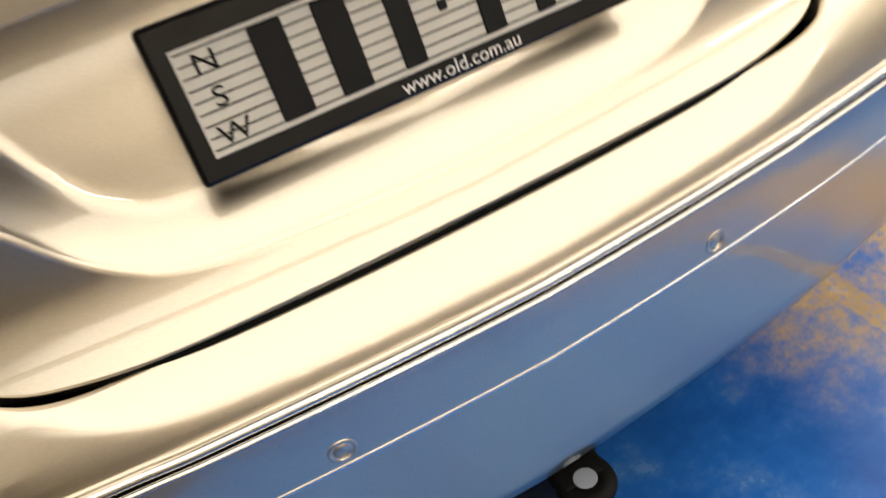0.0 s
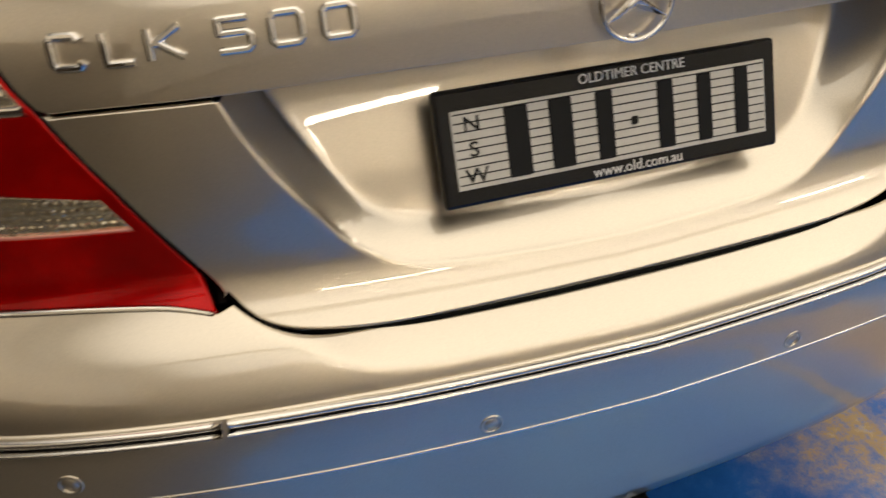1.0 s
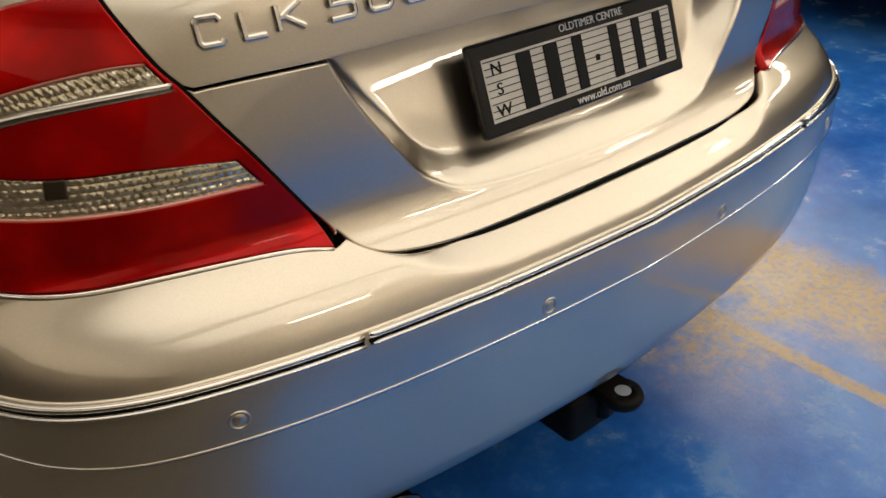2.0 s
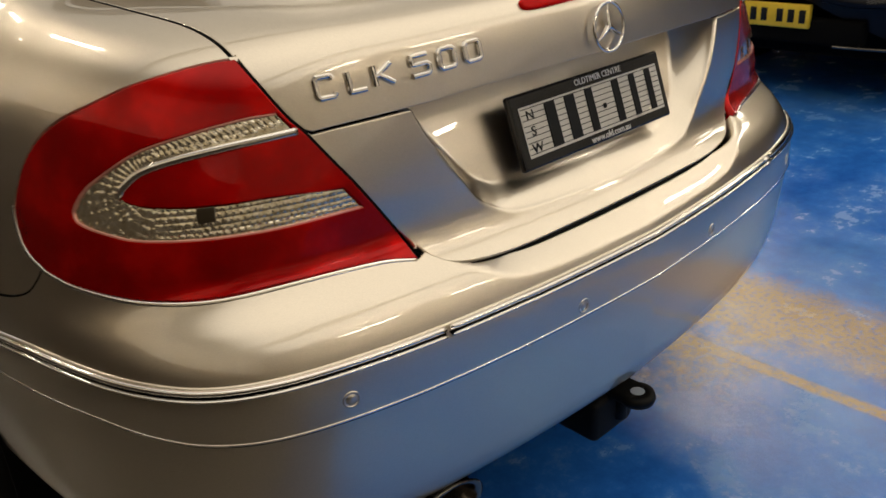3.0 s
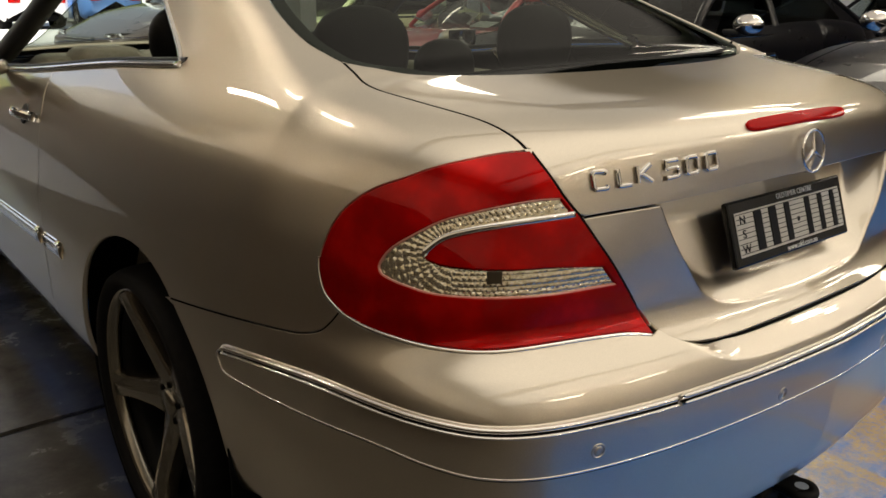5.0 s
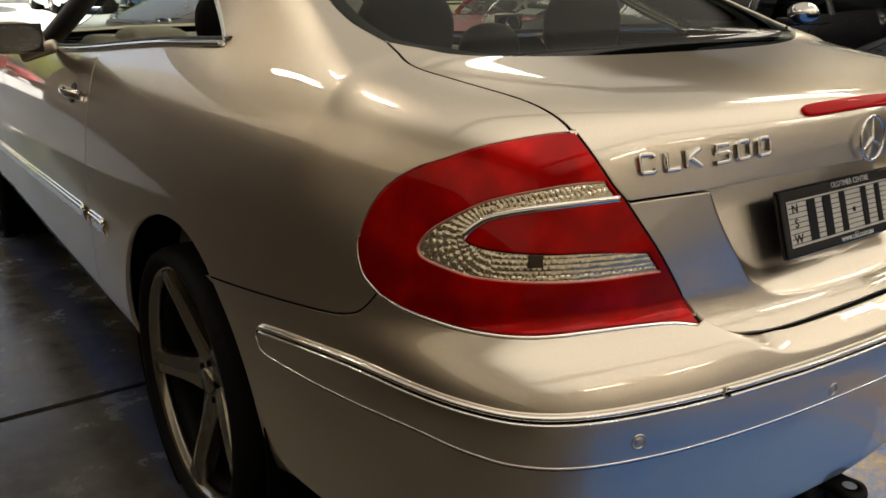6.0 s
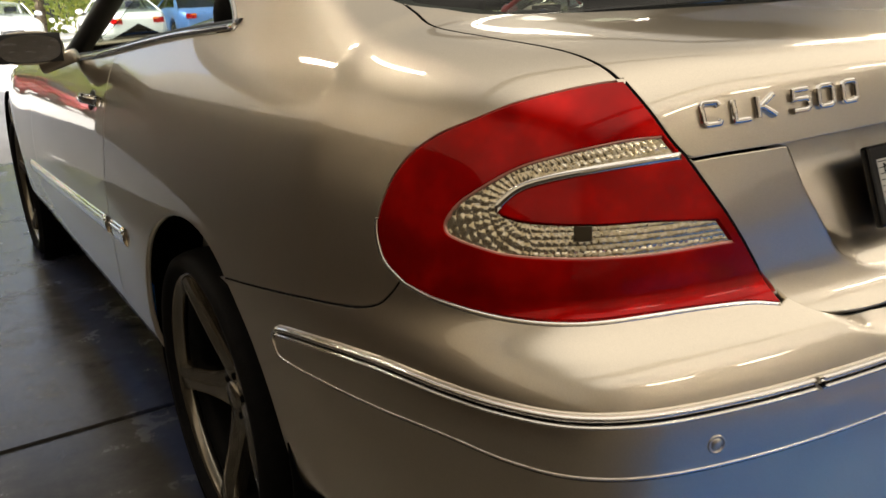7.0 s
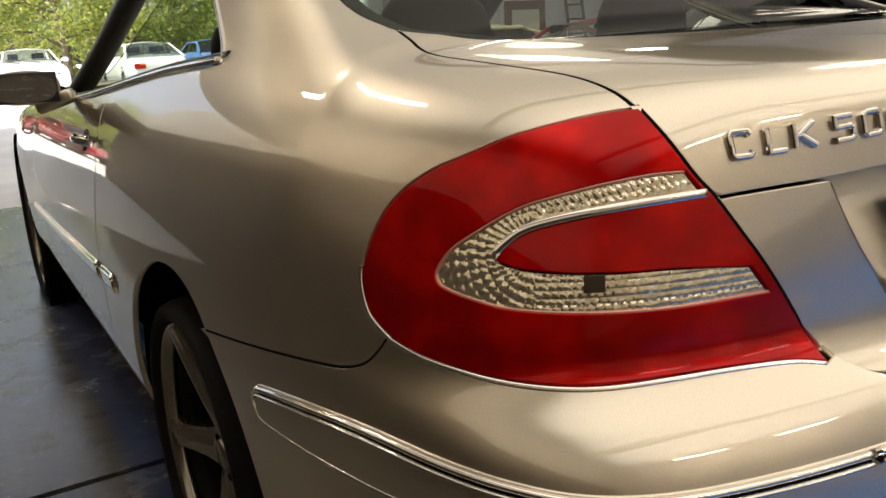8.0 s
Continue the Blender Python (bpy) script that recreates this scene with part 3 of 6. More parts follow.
slab("wall_left", X0 - 0.2, X0, Y0, YD, LOWER, H, GLOWING_SHEETING, "upper wall of ribbed cream sheeting with an added glow", "wall")
low_wall = slab("wall_left_low", X0 - 0.2, X0 + 0.02, Y0, YD, 0.0, LOWER, BROWN, "dark brown lower wall panelling", "wall")
for k in range(10):
    y = Y0 + 0.6 + k * 1.25
    part("batten", rbox(X0 + 0.021, X0 + 0.05, y - 0.05, y + 0.05, 0.0, LOWER - 0.01, 0.006, 1), BROWN_TRIM, low_wall, smooth=False)
slab("wall_back", X0 - 0.2, X1 + 0.2, Y0 - 0.2, Y0, 0.9, H, CREAM, "cream painted rear wall", "wall")
slab("wall_back_low", X0 - 0.2, X1 + 0.2, Y0 - 0.2, Y0 + 0.02, 0.0, 0.9, TAN, "tan painted lower part of the rear wall", "wall")
slab("wall_right", X1, X1 + 0.2, 6.0, Y1, 0.0, H, WHITE, "white painted side wall", "wall")
slab("wall_right_dark", X1 - 0.02, X1 + 0.2, Y0, 5.998, 0.0, H, BROWN, "dark brown side wall", "wall")
slab("wall_front", 3.4, X1 + 0.2, Y1, Y1 + 0.2, 0.0, H, WHITE, "white front wall of the deeper bay", "wall")
slab("wall_bay", 2.70, 2.90, YD + 0.002, YD + 0.8, 0.0, H, WHITE, "white wall pier beside the open roller door", "wall")
slab("wall_bay_over", 2.70, 2.90, YD + 0.802, Y1 + 0.2, 3.2, H, WHITE, "white wall over the side opening of the bay", "wall")
slab("wall_yard", X0 - 0.2, X0 + 0.02, YD + 0.002, 15.0, 0.0, LOWER, BROWN, "dark brown lower wall running on along the yard", "wall")
# unseen upper wall, added to keep the sky off the car's flank
slab("wall_yard_upper", X0 - 0.2, X0, YD + 0.202, 15.0, LOWER + 0.002, H, CREAM, "unseen cream upper wall added along the yard to keep sky light off", "wall")
slab("wall_front_over", X0 - 0.2, 2.7, YD + 0.002, YD + 0.2, 2.8, H, BROWN_TRIM, "brown wall over the open roller door", "wall")
slab("door_post", 2.55, 2.698, YD - 0.05, YD + 0.25, 0.0, 2.798, STEEL, "grey steel post of the roller door", "post")
tagged(part("roller_door", rod((X0 + 0.06, YD - 0.28, 3.10), (2.5, YD - 0.28, 3.10), 0.24, 24), STEEL, None), "grey roller door wound up over the opening", "door", kind="structure")
slab("ceiling", X0 - 0.2, 2.70, Y0 - 0.2, YD + 0.2, H, H + 0.15, CEIL, "pale sheet ceiling on steel beams", "ceiling")
slab("ceiling", 2.702, X1 + 0.2, Y0 - 0.2, Y1 + 0.2, H, H + 0.15, CEIL, "pale sheet ceiling on steel beams", "ceiling")
for y in (-3.0, 1.4, 5.8):
    slab("beam", X0, X1, y - 0.06, y + 0.06, H - 0.28, H, STEEL, "grey steel roof beam", "beam")


def glow(name, rgb, strength):
    m = bpy.data.materials.new(name)
    m.use_nodes = True
    t = m.node_tree
    t.nodes.remove(t.nodes["Principled BSDF"])
    e = node(m, "ShaderNodeEmission", Strength=strength)
    e.inputs["Color"].default_value = (*rgb, 1)
    t.links.new(e.outputs[0], t.nodes["Material Output"].inputs["Surface"])
    return m


TUBE = glow("fluorescent_tube", (1.0, 0.86, 0.66), 14.0)
BRIGHT_TUBE = glow("new_fluorescent_tube", (1.0, 0.88, 0.70), 22.0)
SKYLIGHT = glow("skylight_sheet", (1.0, 0.91, 0.74), 4.0)


def soft_edged_glow(x0, x1, y0, y1, soft, rgb, strength, fade):
    """An added fill glow, full in its middle and fading towards its edges."""
    m = glow("roof_fill_glow", rgb, strength)
    em = [n for n in m.node_tree.nodes if n.type == "EMISSION"][0]
    co, sep = node(m, "ShaderNodeTexCoord"), node(m, "ShaderNodeSeparateXYZ")
    wire(m, co, "Object", sep, "Vector")
    # the fill glow is set weaker towards the front of the hall
    front = node(m, "ShaderNodeMapRange")
    front.interpolation_type = "SMOOTHSTEP"
    front.inputs[1].default_value, front.inputs[2].default_value = fade[0], fade[1]
    front.inputs[3].default_value, front.inputs[4].default_value = strength, strength * fade[2]
    m.node_tree.links.new(sep.outputs[1], front.inputs[0])
    level_ = front.outputs[0]
    for axis, lo, hi in ((0, x0, x1), (1, y0, y1)):
        for at, inwards in ((lo, soft), (hi, -soft)):
            ease = node(m, "ShaderNodeMapRange")
            ease.interpolation_type = "SMOOTHSTEP"
            ease.inputs[1].default_value, ease.inputs[2].default_value = at, at + inwards
            m.node_tree.links.new(sep.outputs[axis], ease.inputs[0])
            times = node(m, "ShaderNodeMath")
            times.operation = "MULTIPLY"
            m.node_tree.links.new(level_, times.inputs[0])
            m.node_tree.links.new(ease.outputs[0], times.inputs[1])
            level_ = times.outputs[0]
    m.node_tree.links.new(level_, em.inputs["Strength"])
    return m


ROOF_FILL_GLOW = soft_edged_glow(-3.0, 9.2, -5.8, 13.0, 1.3, (1.0, 0.89, 0.735), 0.64, (-0.5, 3.0, 0.46))


def batten(x, y, along_y=True):
    """A twin fluorescent batten hung under the ceiling."""
    lx, ly = (0.09, 0.75) if along_y else (0.75, 0.09)
    base = tagged(empty("ceiling_light", x, y, H - 0.42), "white twin-tube fluorescent batten under the ceiling", "light", "ceiling lights")
    part("housing", rbox(x - lx, x + lx, y - ly, y + ly, H - 0.40, H - 0.34, 0.008), WHITE, base, smooth=False)
    for s in (-0.045, 0.045):
        a = (x + s, y - ly + 0.03, H - 0.42) if along_y else (x - lx + 0.03, y + s, H - 0.42)
        b = (x + s, y + ly - 0.03, H - 0.42) if along_y else (x + lx - 0.03, y + s, H - 0.42)
        part("tube", rod(a, b, 0.013, 10), BRIGHT_TUBE if along_y else TUBE, base, "lit fluorescent tube")
    for s in (-0.5, 0.5):
        e = (x, y + s, H) if along_y else (x + s, y, H)
        part("hanger", rod((e[0], e[1], H - 0.35), e, 0.006, 6), STEEL, base)
    return base


for x, y in ((-1.5, 3.6), (-2.2, 5.7), (0.2, -5.0), (2.8, -4.9), (5.4, -3.4), (5.4, -0.4), (5.4, 2.6), (8.6, -2.4), (8.6, 0.6), (8.6, 4.0), (5.4, 10.4), (9.4, 10.0)):
    batten(x, y, x < 0)
for x, y0, y1 in ((5.3, 6.95, 8.2), (7.2, 1.0, 4.0), (10.6, -3.6, -0.6)):
    W_SKY = 0.75 if y0 > 5 else 0.55
    ob = part("skylight", rbox(x - W_SKY, x + W_SKY, y0, y1, H - 0.012, H - 0.004, 0), SKYLIGHT, None, smooth=False)
    tagged(ob, "bright translucent skylight strip in the roof", "skylight", kind="structure")
    for k in range(int((y1 - y0) / 1.0) + 1):
        y = y0 + 0.02 + k * 0.98
        slab("skylight_bar", x - W_SKY - 0.03, x + W_SKY + 0.03, y - 0.025, y + 0.025, H - 0.06, H - 0.014, STEEL, "grey bar across a skylight", "bar")
# unseen glowing sheets under the ceiling, added as broad fill light
for x0, x1, y0, y1 in ((-3.0, 12.8, -5.8, YD - 0.05), (2.92, 12.8, YD - 0.046, 12.4)):
    tagged(part("roof_fill_sheet", rbox(x0, x1, y0, y1, H - 0.0035, H - 0.0005, 0), ROOF_FILL_GLOW, None, smooth=False), "broad glowing roof sheet added as soft fill light, fading at its edges", "skylight", kind="structure")
# ---- the silver coupe ----
car = tagged(empty("car", 0, 2.2, 0), "champagne silver two-door coupe with chrome trim, windows lowered", "car")


def tail_run(pts, n=8):
    return tail_chart(through_points(pts, n))


def lid_run(pts, n=8):
    return lid_chart(through_points(pts, n))


def side_run(pts, n=8):
    return side_chart(through_points(pts, n))


def top_run(pts, n=8):
    return top_chart(through_points(pts, n))


def side_at(y, z):
    """The side chart's coordinates of a place on the car's left at that length and height."""
    a = np.linspace(-45, 75, 241)
    p = side_chart(np.stack([0 * a + y, a], -1))
    return (y, float(np.interp(z, p[:, 2], a)))


# lines where the panels meet, on the car's left
LID_SIDE = lid_run([(-0.585, 97), (-0.594, 88), (-0.594, 78), (-0.585, 68), (-0.575, 59.5), (-0.558, 49), (-0.552, 43), (-0.550, 38.3)])
LAMP_IN_HIGH = tail_run([(-37.0, 1.000), (-35.5, 0.970), (-33.9, 0.934), (-32.8, 0.914)])
LAMP_IN_LOW = tail_run([(-32.8, 0.914), (-31.1, 0.876), (-29.4, 0.838), (-27.3, 0.785), (-25.2, 0.729)])
LAMP_FOOT = tail_run([(-25.2, 0.729), (-28, 0.737), (-31.7, 0.741), (-35.5, 0.742), (-40.4, 0.741), (-44.9, 0.745), (-48.5, 0.752), (-50.6, 0.757), (-52.7, 0.766)])
LAMP_OUT = tail_run([(-52.7, 0.766), (-54.6, 0.785), (-55.5, 0.808), (-55.8, 0.832), (-55.4, 0.860), (-54.5, 0.890), (-52.9, 0.918), (-50.6, 0.942), (-48, 0.959), (-45.1, 0.977), (-41.5, 0.991), (-38.8, 0.998), (-37.0, 1.000)])
LID_FOOT = lid_run([(-0.391, 4.2), (-0.376, 2.2), (-0.356, 0.9), (-0.32, 0.1), (-0.25, -0.4), (-0.13, -0.35), (0, -0.2)])
LID_SPLIT = lid_run([(-0.499, 25.3), (-0.37, 24.4), (-0.25, 24.2), (0, 23.9)])
SEAM = side_run([(0.80, -3.65), (0.66, -1.9), (0.504, 0.2), (0.43, 1.2), (0.382, 2.0), (0.348, 3.3), (0.331, 5.2), (0.319, 7.3)])
ARCH_Y, ARCH_Z, ARCH_R = 0.985, 0.352, 0.372


def arch(a0, a1, n=24, yc=ARCH_Y):
    return side_chart(np.array([side_at(yc - ARCH_R * math.cos(a), ARCH_Z + ARCH_R * math.sin(a)) for a in np.radians(np.linspace(a0, a1, n))]))


ARCH_SPLIT = math.degrees(math.asin((0.658 - ARCH_Z) / ARCH_R))
BELT = side_run([(1.0, 37.7), (1.15, 36.2), (1.30, 34.8), (1.50, 32.4), (1.72, 29.6), (1.95, 27.2), (2.25, 25.2), (2.55, 24.0)])
WINDOW_REAR = side_run([(1.0, 37.7), (1.02, 39.5), (1.13, 45.2), (1.27, 52.0), (1.38, 57.0), (1.50, 61.5)])
GLASS_SIDE = top_run([(-0.490, 1.28), (-0.523, 1.12), (-0.553, 0.952), (-0.582, 0.820), (-0.596, 0.700), (-0.588, 0.612)])
GLASS_FOOT = top_run([(-0.585, 0.596), (-0.54, 0.545), (-0.45, 0.495), (-0.30, 0.452), (-0.15, 0.432), (0, 0.427)])
LOW = 0.367


def level(a0, a1, z, n):
    return tail_chart(np.stack([np.linspace(a0, a1, n), np.full(n, z)], -1))


# boot lid: the upper shell
boot = panel("boot_lid", "lid", outline("lid", LID_SIDE, LAMP_IN_HIGH, both(LID_SPLIT), mirror_x(np.concatenate([LID_SIDE, LAMP_IN_HIGH])), both(GLASS_FOOT)[::-1]),
             SILVER, car, "silver boot lid with a sharp rear lip", 0.013, 0.002, 0.085)

# boot lid: the lower shell with the hollow for the number plate
HOLLOW = lid_run([(-0.368, 24.4), (-0.352, 20.2), (-0.332, 16.2), (-0.305, 11.8), (-0.280, 8.0), (-0.258, 5.9), (-0.225, 4.1), (-0.17, 3.3), (-0.08, 2.9), (0, 2.8)])
HOLLOW = outline("lid", both(HOLLOW), lid_chart(np.array([(0.368, 34.0), (-0.368, 34.0)])))


HOLLOW_LINES = np.concatenate([shrink(refine(HOLLOW, 0.006), d) for d in (-0.003, 0.0005, 0.003, 0.006, 0.012, 0.019, 0.025, 0.029, 0.033, 0.037, 0.042)])


def hollow(chart, q, p, n):
    """Sinks the middle of the lower lid; the floor leans inwards to its top."""
    def sink(qq, pp):
        d = np.where(inside(qq, HOLLOW), reach(qq, HOLLOW), 0)
        deep = 0.024 + 0.42 * np.clip(pp[:, 2] - 0.745, 0, 0.2)
        out = pp.copy()
        t = np.clip(d / 0.038, 0, 1)
        out[:, 1] += deep * (smin(1.25 * t, 1.0 + 0 * t, 0.12) - smin(0.0, 1.0, 0.12)) / (smin(1.25, 1.0, 0.12) - smin(0.0, 1.0, 0.12)) * step(-0.02, 0.10, t)
        return out
    e = 1e-4
    base = sink(q, p)
    du = sink(q + (e, 0), place(chart, q + (e, 0))[0]) - base
    dv = sink(q + (0, e), place(chart, q + (0, e))[0]) - base
    m = np.cross(du, dv)
    m *= np.sign(np.sum(m * n, 1, keepdims=True))
    return base, m / np.linalg.norm(m, axis=1, keepdims=True)


LOWER_EDGE = outline("lid", both(LID_SPLIT), mirror_x(LAMP_IN_LOW[::-1]), both(LID_FOOT)[::-1], LAMP_IN_LOW[::-1])
SHAPE["boot"] = True
lower = panel("lower_boot_panel", "lid", LOWER_EDGE,
              SILVER, car, "lower boot panel with a hollow for the number plate", 0.0085, 0.002, 0.012, sag=hollow, extra=HOLLOW_LINES)
SHAPE["boot"] = False

# rear bumper
def on_tail(x, z):
    """The place on the car's tail at that width and height."""
    a, b = np.full(len(x), -0.3), np.full(len(x), 0.75)
    for _ in range(40):
        m_ = (a + b) / 2
        out = form(np.stack([x, m_, z], -1)) > 0
        a, b = np.where(out, m_, a), np.where(out, b, m_)
    return np.stack([x, a, z], -1)


SHELF_LINES = []
SHAPE["crest"] = True
shelf_x = np.linspace(-0.42, 0.42, 210)
for off in (-0.014, -0.009, -0.0055, -0.0028, 0.0, 0.0028, 0.0055, 0.009, 0.014):
    shelf_z = smax(0.684 + 0 * shelf_x, 0.696 + (np.abs(shelf_x) - 0.31) / 1.5, 0.030) - 0.018 + off
    SHELF_LINES.append(tail_uv(on_tail(shelf_x, shelf_z)) * np.array(CHARTS["tail"][2]))
SHELF_LINES = np.concatenate(SHELF_LINES)


def raised(run):
    """The bumper's upper edge: its crest carried up until it meets the boot lid."""
    out = []
    for p_ in run:
        most = 0.030 * min(1.0, max(0.0, (0.392 - abs(p_[0])) / 0.05))
        z_ = p_[2] + np.linspace(0, most, 16)
        q_ = on_tail(np.full(16, p_[0]), z_)
        y_ = np.maximum.accumulate(q_[:, 1])
        z_hit = float(np.interp(p_[1] - 0.009, y_, z_))
        away = 0.0032 * float(step(0.391, 0.380, abs(p_[0]))) * float(step(0.10, 0.33, abs(p_[0])))
        out.append(on_tail(np.array([p_[0] + 0.6 * away * np.sign(p_[0])]), np.array([z_hit - away]))[0])
    out = np.array(out)
    soft_ = out.copy()
    for _ in range(30):
        soft_[1:-1] = (soft_[:-2] + 2 * soft_[1:-1] + soft_[2:]) / 4
    return soft_


rear_bumper = panel("rear_bumper", "tail", outline("tail", arch(-2, ARCH_SPLIT), SEAM, LAMP_FOOT[::-1], both(raised(LID_FOOT[2:])), mirror_x(LAMP_FOOT[::-1]),
                    mirror_x(SEAM), mirror_x(arch(-2, ARCH_SPLIT)), level(65.5, -65.5, LOW, 40)), SILVER, car, "silver rear bumper with a chrome rub strip", 0.0095, 0.0006, 0.040, lip=0.0014, extra=SHELF_LINES)
SHAPE["crest"] = False

for flip in (False, True):
    foot = side_chart(np.array([side_at(y, 0.325) for y in (1.355, 1.45, 1.55, 1.637)]))
    shut = side_chart(np.array([side_at(1.637, 0.40), side_at(1.622, 0.50), side_at(1.618, 0.64), side_at(1.645, 0.80), side_at(1.672, 0.92), (1.705, 29.8)]))
    belt_back = BELT[BELT[:, 1] < 1.70][::-1]
    quarter = panel("quarter_panel", "side", outline("side", arch(ARCH_SPLIT, 184), foot, shut, belt_back, WINDOW_REAR[1:], GLASS_SIDE, LID_SIDE, LAMP_OUT[::-1], SEAM[::-1]),
                    SILVER, car, "", 0.016, flip=flip)
    # door
    shut2 = side_chart(np.array([(1.705, 29.8), side_at(1.672, 0.92), side_at(1.645, 0.80), side_at(1.618, 0.64), side_at(1.622, 0.50), side_at(1.637, 0.40), side_at(1.637, 0.325)]))
    dfoot = side_chart(np.array([side_at(y, 0.325) for y in np.linspace(1.7, 2.88, 12)]))
    dfront = side_chart(np.array([side_at(2.90, 0.36), side_at(2.93, 0.55), side_at(2.92, 0.75), side_at(2.86, 0.90), (2.70, 23.6)]))
    belt_door = np.concatenate([BELT[BELT[:, 1] > 1.71], side_chart(np.array([(2.60, 23.8)]))])[::-1]
    door = panel("door", "side", outline("side", shut2, dfoot, dfront, belt_door), SILVER, car, "", 0.03, flip=flip)
    # front wing
    afront = arch(-4, 184, 30, 3.765)
    wing = panel("front_wing", "side", outline("side", dfront[::-1], side_chart(np.array([side_at(2.90, 0.325), side_at(3.3, 0.325)])), afront[afront[:, 2] > 0.33],
                 side_chart(np.array([side_at(4.18, 0.40), side_at(4.20, 0.62), (4.2, 4), (4.0, 14), (3.7, 21), (3.3, 24), (2.9, 24.5)]))), SILVER, car, "", 0.03, flip=flip)

bonnet = panel("bonnet", "top", outline("top", top_chart(np.array([(x, 2.62 + 0.08 * (0.5 - x * x)) for x in np.linspace(-0.72, 0.72, 15)])),
               top_chart(np.array([(0.71, 3.2), (0.68, 3.7), (0.62, 4.1), (0.52, 4.32), (0.3, 4.42), (0, 4.45), (-0.3, 4.42), (-0.52, 4.32), (-0.62, 4.1), (-0.68, 3.7), (-0.71, 3.2)]))), SILVER, car, "", 0.035)
nose = panel("front_bumper", "nose", outline("nose", nose_chart(np.array([(a, 0.30) for a in np.linspace(-52, 52, 20)])), nose_chart(np.array([(a, 0.765) for a in np.linspace(52, -52, 20)]))), SILVER, car, "", 0.035)

panel("grille", "nose", outline("nose", nose_chart(np.array([(a, 0.53) for a in np.linspace(-17, 17, 8)])), nose_chart(np.array([(a, 0.71) for a in np.linspace(21, -21, 8)]))), GLOSS_BLACK, nose, "black front grille", 0.03, 0.0, 0.02, 0.004)
for s in (-1, 1):
    for a0, ra in ((30, 6.5), (42, 5.0)):
        ell = np.array([(s * a0 + ra * math.cos(t), 0.635 + 0.012 * ra * math.sin(t)) for t in np.linspace(0, 2 * math.pi, 28, endpoint=False)])
        panel("headlamp", "nose", outline("nose", nose_chart(ell)), CHROME, nose, "oval headlamp", 0.02, 0.0, 0.02, 0.005)

# roof, glass and pillars
roof = panel("roof", "top", outline("top", top_run([(-0.49, 1.285), (-0.25, 1.24), (0, 1.225), (0.25, 1.24), (0.49, 1.285)]), top_run([(0.565, 1.50), (0.565, 1.68), (0.555, 1.84)]),
             top_run([(0.54, 1.86), (0.3, 1.80), (0, 1.78), (-0.3, 1.80), (-0.54, 1.86)]), top_run([(-0.555, 1.84), (-0.565, 1.68), (-0.565, 1.50)])), SILVER, car, "", 0.03)
rear_glass = panel("rear_window", "top", outline("top", both(GLASS_FOOT), mirror_x(GLASS_SIDE), top_run([(0.49, 1.28), (0.25, 1.235), (0, 1.22), (-0.25, 1.235), (-0.49, 1.28)]), GLASS_SIDE),
                   GLASS, car, "tinted rear window with a black border", 0.03, 0.004, 0.004, -0.003)
rear_glass.visible_shadow = False
band = np.concatenate([both(GLASS_FOOT), mirror_x(GLASS_SIDE), top_run([(0.49, 1.28), (0.25, 1.235), (0, 1.22), (-0.25, 1.235), (-0.49, 1.28)]), GLASS_SIDE])
bq = outline("top", band)
panel("glass_border", "top", bq, GLOSS_BLACK, rear_glass, "black rear window border", 0.02, 0.003, 0.003, -0.006, holes=[shrink(refine(bq, 0.03), 0.032)])
windscreen = panel("windscreen", "top", outline("top", top_run([(-0.54, 1.88), (-0.3, 1.82), (0, 1.80), (0.3, 1.82), (0.54, 1.88)]), top_run([(0.60, 2.15), (0.66, 2.4), (0.70, 2.6)]),
                   top_run([(0.69, 2.62), (0.4, 2.68), (0, 2.70), (-0.4, 2.68), (-0.69, 2.62)]), top_run([(-0.70, 2.6), (-0.66, 2.4), (-0.60, 2.15)])), GLASS, car, "", 0.05, 0.004, 0.004)
windscreen.visible_shadow = False

# dark inner shell, seen only through the gaps; its near-black stands for shade
for name, chart, us, vs in (("inner_tail", tail_chart, np.linspace(-60, 60, 61), np.linspace(0.40, 0.985, 24)), ("inner_deck", lid_chart, np.linspace(-0.60, 0.60, 31), np.linspace(30, 92, 24))):
    U, V = np.meshgrid(us, vs, indexing="ij")
    P = chart(np.stack([U, V], -1))
    P = P - slope(P) * (0.10 if name == "inner_tail" else 0.04)
    k = U.shape[1]
    mesh(name, P.reshape(-1, 3), [(i * k + j, i * k + j + 1, (i + 1) * k + j + 1, (i + 1) * k + j) for i in range(U.shape[0] - 1) for j in range(k - 1)], GAP_SHADE, car)
for s in (-1, 1):
    for y0, y1, z0, z1 in ((0.44, 0.62, 0.45, 0.90), (0.62, 1.40, 0.76, 0.92), (1.40, 3.36, 0.36, 0.90)):
        part("inner_side", rbox(s * 0.74 - 0.02, s * 0.74 + 0.02, y0, y1, z0, z1, 0), GAP_SHADE, car)
    # wells in near-black: the shade inside the arches is in the colour
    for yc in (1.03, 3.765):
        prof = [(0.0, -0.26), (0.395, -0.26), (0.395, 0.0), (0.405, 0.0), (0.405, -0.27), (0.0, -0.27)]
        part("wheel_well", lathe(prof, Matrix.Translation((s * 0.84, yc - (0.03 if yc < 2 else 0), 0.36)) @ Euler((0, s * math.pi / 2, 0)).to_matrix().to_4x4(), 40), GAP_SHADE, car)
# near-black as well, for the shade beneath the car
part("underbody", rbox(-0.66, 0.66, 0.12, 4.3, 0.24, 0.34, 0.02), GAP_SHADE, car)
